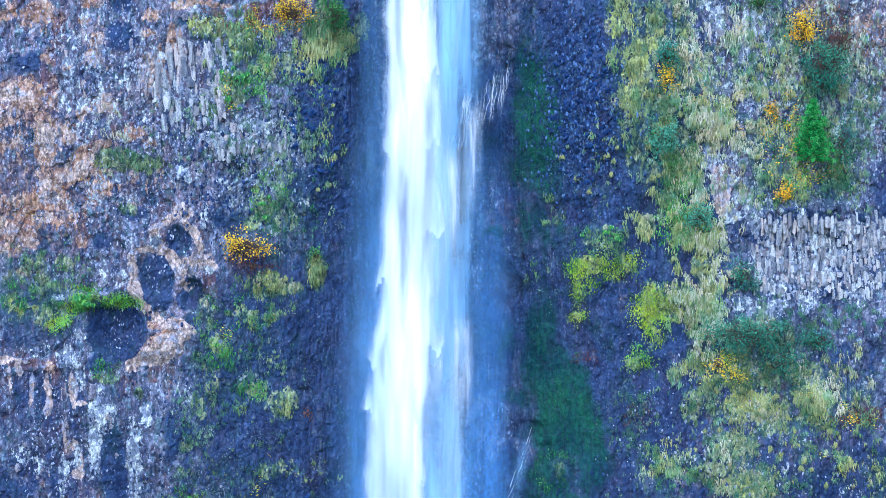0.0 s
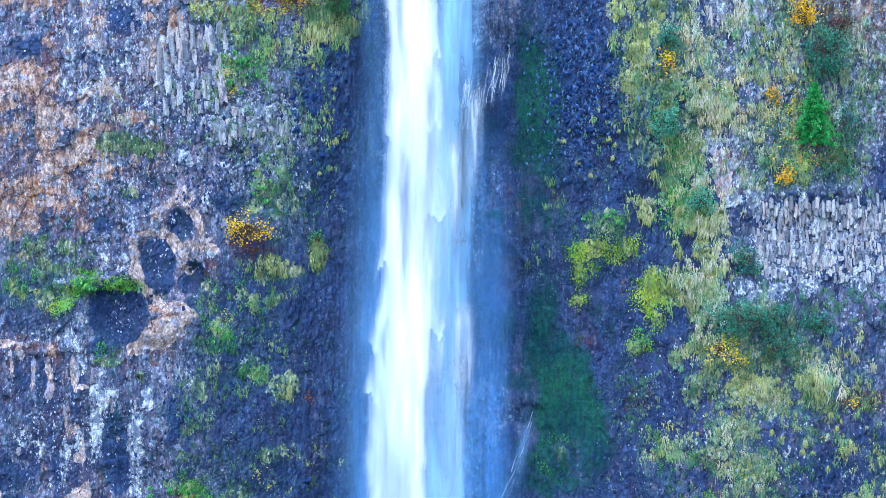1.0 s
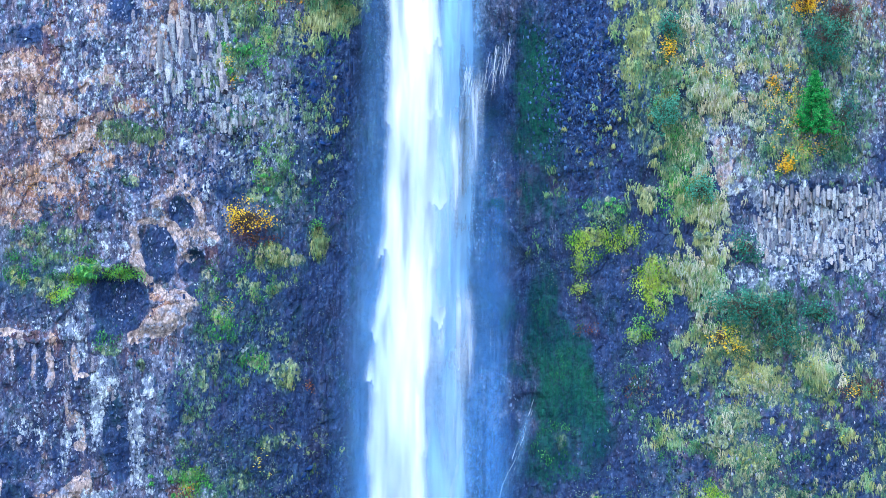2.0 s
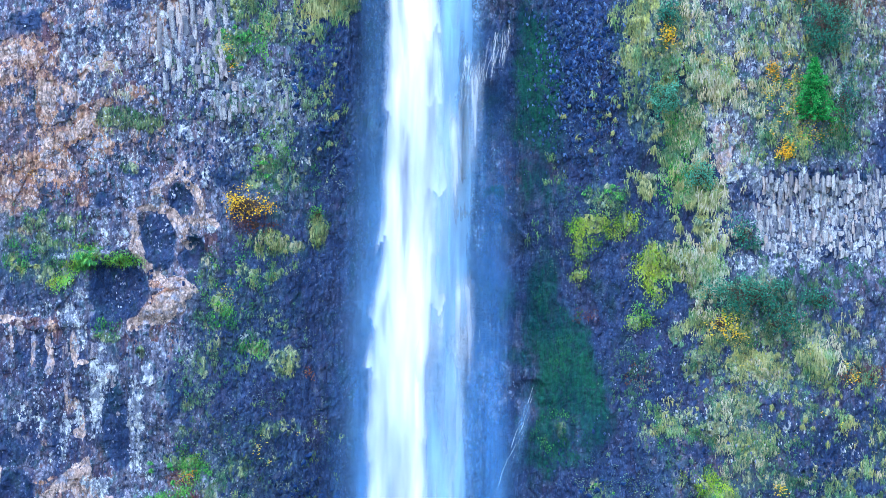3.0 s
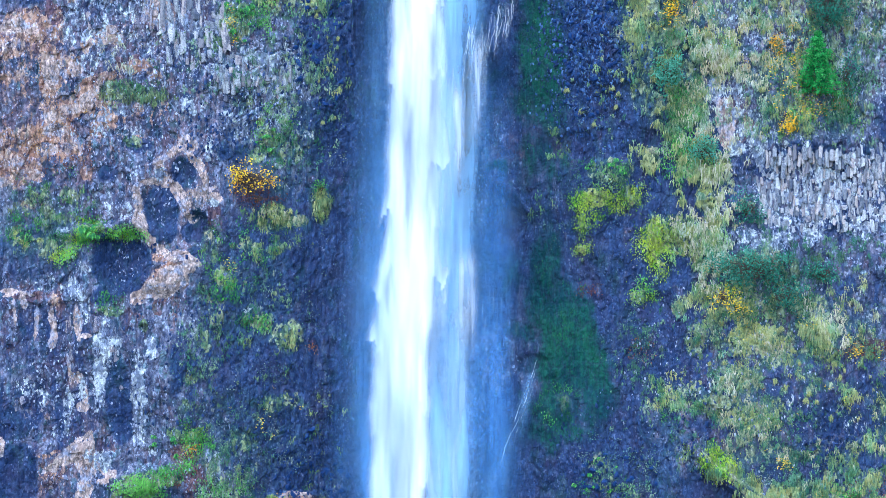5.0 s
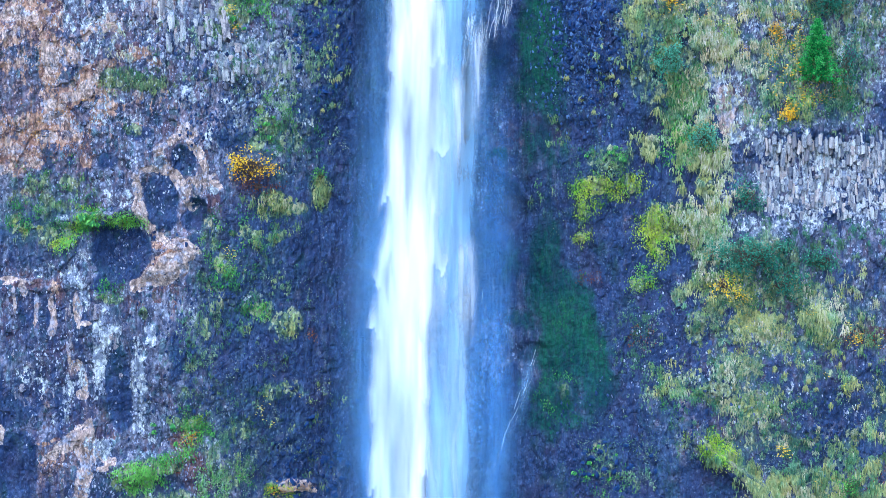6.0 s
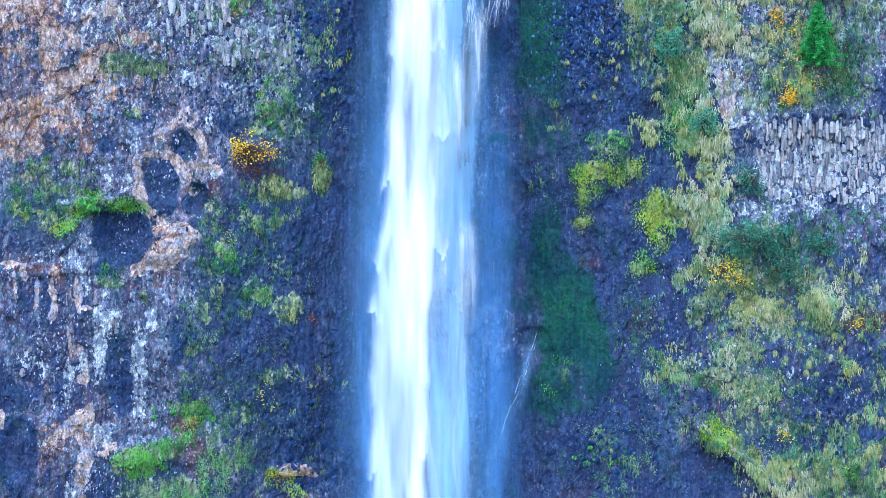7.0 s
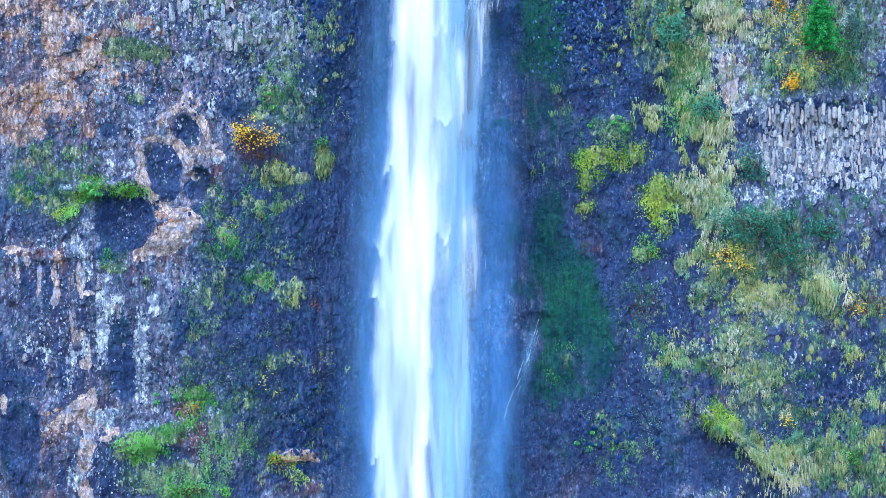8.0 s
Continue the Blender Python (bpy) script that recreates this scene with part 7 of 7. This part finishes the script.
def columns(x0, x1, z, high, gap, wobble, lean=0.0, sunk=(0.2, 0.75)):
    """A rank of close-set broken columns, half sunk in the face."""
    x = x0
    while x < x1:
        w = gap * piece_rng.uniform(0.65, 1.4)
        h = high * piece_rng.uniform(0.4, 1.3)
        zz = z + piece_rng.uniform(-wobble, wobble)
        ob = new("basalt_column", piece_rng.choice(COLUMNS))
        ob.parent = cliff
        y = min(float(surface(x + w / 2, zz - k * h)) for k in (-.4, 0, .4))
        ob.matrix_basis = pose(x + w / 2, y + w * piece_rng.uniform(*sunk), zz - h / 2, piece_rng.uniform(-6, 4), lean + piece_rng.uniform(-7, 7), piece_rng.uniform(0, 60)) @ Matrix.Diagonal((w * 1.05, w, h, 1))
        x += w * piece_rng.uniform(0.9, 1.1)


for k in range(9):
    columns(19.2 + piece_rng.uniform(0, 1.4), 28.4 - piece_rng.uniform(0, 1) * (k > 4), 41.75 - 0.55 * k, 0.80 - 0.02 * k, 0.27 - 0.003 * k, .3, 0, (-0.05, 0.6))
columns(-18.6, -13.6, 52.1, 1.7, 0.42, .5, -4, (0.1, 0.65))
columns(-18.6, -13.8, 51.2, 1.7, 0.42, .5, -4, (0.1, 0.65))
columns(-18.4, -14.0, 50.1, 1.6, 0.40, .5, -4, (0.1, 0.65))
columns(-18.0, -14.0, 49.0, 1.3, 0.38, .4, -3, (0.1, 0.65))
columns(-17.6, -13.0, 47.8, 1.0, 0.34, .3, 0, (0.1, 0.65))
columns(-14.6, -9.6, 46.7, 0.9, 0.30, .35, 0, (0.0, 0.6))
columns(-14.4, -10.4, 46.1, 0.8, 0.28, .35, 0, (0.0, 0.6))
columns(15.9, 18.9, 53.9, 1.3, 0.38, .5, -6)


def rubble(x, z, rx, rz, count, size):
    for k in range(count):
        a, r = piece_rng.uniform(0, 2 * math.pi), math.sqrt(piece_rng.random())
        px, pz = x + rx * r * math.cos(a), z + rz * r * math.sin(a)
        s = size * piece_rng.uniform(0.5, 1.4)
        ob = new("rock_block", piece_rng.choice(BLOCKS))
        ob.parent = cliff
        ob.matrix_basis = pose(px, float(surface(px, pz)) + 0.1 * s, pz, piece_rng.uniform(0, 360), piece_rng.uniform(0, 360), piece_rng.uniform(0, 360)) @ Matrix.Diagonal((s, s * 0.7, s * 1.2, 1))


SLABS = [slab_mesh(piece_rng, WEATHERED) for k in range(12)]
STAINED_SLABS = [slab_mesh(piece_rng, STAINED) for k in range(5)]


def slabs(x, z, rx, rz, count, wide, high, kinds=SLABS):
    for k in range(count):
        px, pz = x + rx * piece_rng.uniform(-1, 1), z + rz * piece_rng.uniform(-1, 1)
        w, h = wide * piece_rng.uniform(0.5, 1.4), high * piece_rng.uniform(0.5, 1.5)
        ob = new("rock_slab", piece_rng.choice(kinds))
        ob.parent = cliff
        ob.matrix_basis = pose(px, float(surface(px, pz)) + 0.20, pz, piece_rng.uniform(-14, 8), piece_rng.uniform(-12, 12), piece_rng.uniform(-30, 30)) @ Matrix.Diagonal((w, 0.3, h, 1))


slabs(-19.79, 51.82, 4.29, 3.57, 70, 0.34, 0.8)
slabs(-24.07, 43.96, 3.75, 2.86, 26, 0.4, 0.5)
slabs(-24.07, 27.89, 3.57, 3.57, 30, 0.3, 0.7)
slabs(18.79, 51.46, 2.86, 3.93, 40, 0.35, 0.8)
slabs(-13.00, 47.18, 3.21, 1.79, 30, 0.35, 0.7)
slabs(-9.58, 19.80, 0.9, 0.15, 24, 0.55, 0.32, STAINED_SLABS)
rubble(8.79, 48.96, 2.14, 5.00, 130, 0.36)
rubble(-7.82, 48.61, 1.79, 4.29, 70, 0.42)
rubble(-8.71, 21.46, 2.50, 2.86, 60, 0.42)
rubble(10.57, 21.46, 2.86, 2.14, 30, 0.4)


# ---- small loose chips of stone caught on the face ----
def chips(name, label, mat, seed, areas, size):
    rng = np.random.default_rng(seed)
    x = np.concatenate([cx + rx * rng.normal(0, 0.55, n) for cx, cz, rx, rz, n in areas])
    z = np.concatenate([cz + rz * rng.normal(0, 0.55, n) for cx, cz, rx, rz, n in areas])
    n = len(x)
    c = np.stack([x, surface(x, z) - 0.01, z], 1)
    q = rng.normal(0, 1, (n, 3, 3))
    a = q[:, 0] / np.linalg.norm(q[:, 0], axis=1)[:, None]
    b = np.cross(a, q[:, 1])
    b /= np.linalg.norm(b, axis=1)[:, None]
    d = np.cross(a, b)
    s = size * rng.uniform(0.35, 1.3, n)[:, None]
    a, b, d = a * s, b * s * rng.uniform(0.5, 1, n)[:, None], d * s * rng.uniform(0.3, 0.8, n)[:, None]
    stretch = np.array([0.85, 0.8, 1.35])
    v = np.stack([c + k * stretch for k in (a, -a, b, -b, d, -d)], 1).reshape(-1, 3)
    k = np.arange(n)[:, None] * 6
    f = np.concatenate([k + np.array(t) for t in ((0, 2, 4), (2, 1, 4), (1, 3, 4), (3, 0, 4), (2, 0, 5), (1, 2, 5), (3, 1, 5), (0, 3, 5))])
    ob = new(name, mesh_from(name, v, f, {"tone": np.repeat(rng.uniform(0, 1, n), 6)}))
    ob.data.materials.append(mat)
    return tagged(ob, label, "stones", kind="stuff")


# the last, palest colour paints glints of light onto some wet chips
WET_CHIP = leaf_material("wet_chips", [(0.010, 0.019, 0.052), (0.022, 0.042, 0.11), (0.040, 0.075, 0.18), (0.14, 0.22, 0.38)], 0.5)
PALE_CHIP = leaf_material("pale_chips", [(0.10, 0.11, 0.18), (0.24, 0.26, 0.35), (0.50, 0.52, 0.60)], 0.9)
chips("wet_stone_chips", "dark wet angular stone chips caught on the cliff", WET_CHIP, 61, [
    (8.79, 48.96, 2.86, 6.43, 2600), ], 0.13)
DULL_CHIP = leaf_material("dull_wet_chips", [(0.014, 0.026, 0.066), (0.024, 0.045, 0.115), (0.05, 0.08, 0.17)], 0.5)
chips("dull_stone_chips", "dark dull angular stone chips caught on the cliff", DULL_CHIP, 63, [
    (-7.82, 47.89, 2.50, 6.07, 900), (-8.71, 21.82, 3.57, 3.93, 900), (10.21, 21.46, 3.93, 3.57, 700),
    (-13.00, 29.32, 5.71, 5.71, 900), (14.86, 27.18, 2.86, 6.43, 500), (24.50, 23.96, 2.14, 2.50, 400), (-13.71, 43.61, 3.21, 3.21, 400), (-20.32, 35.39, 1.79, 1.79, 150)], 0.14)
chips("pale_stone_chips", "pale lichen-crusted stone chips caught on the cliff", PALE_CHIP, 62, [
    (-19.43, 52.54, 4.64, 4.29, 600), (-15.86, 47.54, 4.29, 2.86, 600), (-10.86, 46.11, 2.14, 2.14, 300), (-21.21, 43.25, 5.00, 4.29, 250), (-24.79, 27.89, 3.93, 4.29, 400), (-19.61, 25.75, 0.50, 2.86, 90),
    (23.79, 38.96, 5.36, 3.21, 350), (21.50, 28.00, 6.00, 6.00, 420), (13.50, 28.50, 2.50, 5.00, 160), (-20.32, 34.68, 1.30, 1.30, 45), (-17.86, 38.04, 0.80, 1.20, 24), (-17.00, 21.50, 3.00, 2.50, 160), (26.64, 49.32, 2.14, 5.00, 300), (18.43, 51.46, 3.93, 4.64, 400), (-17.29, 40.39, 3.21, 3.21, 150), (-22.29, 19.68, 2.14, 2.14, 250)], 0.10)
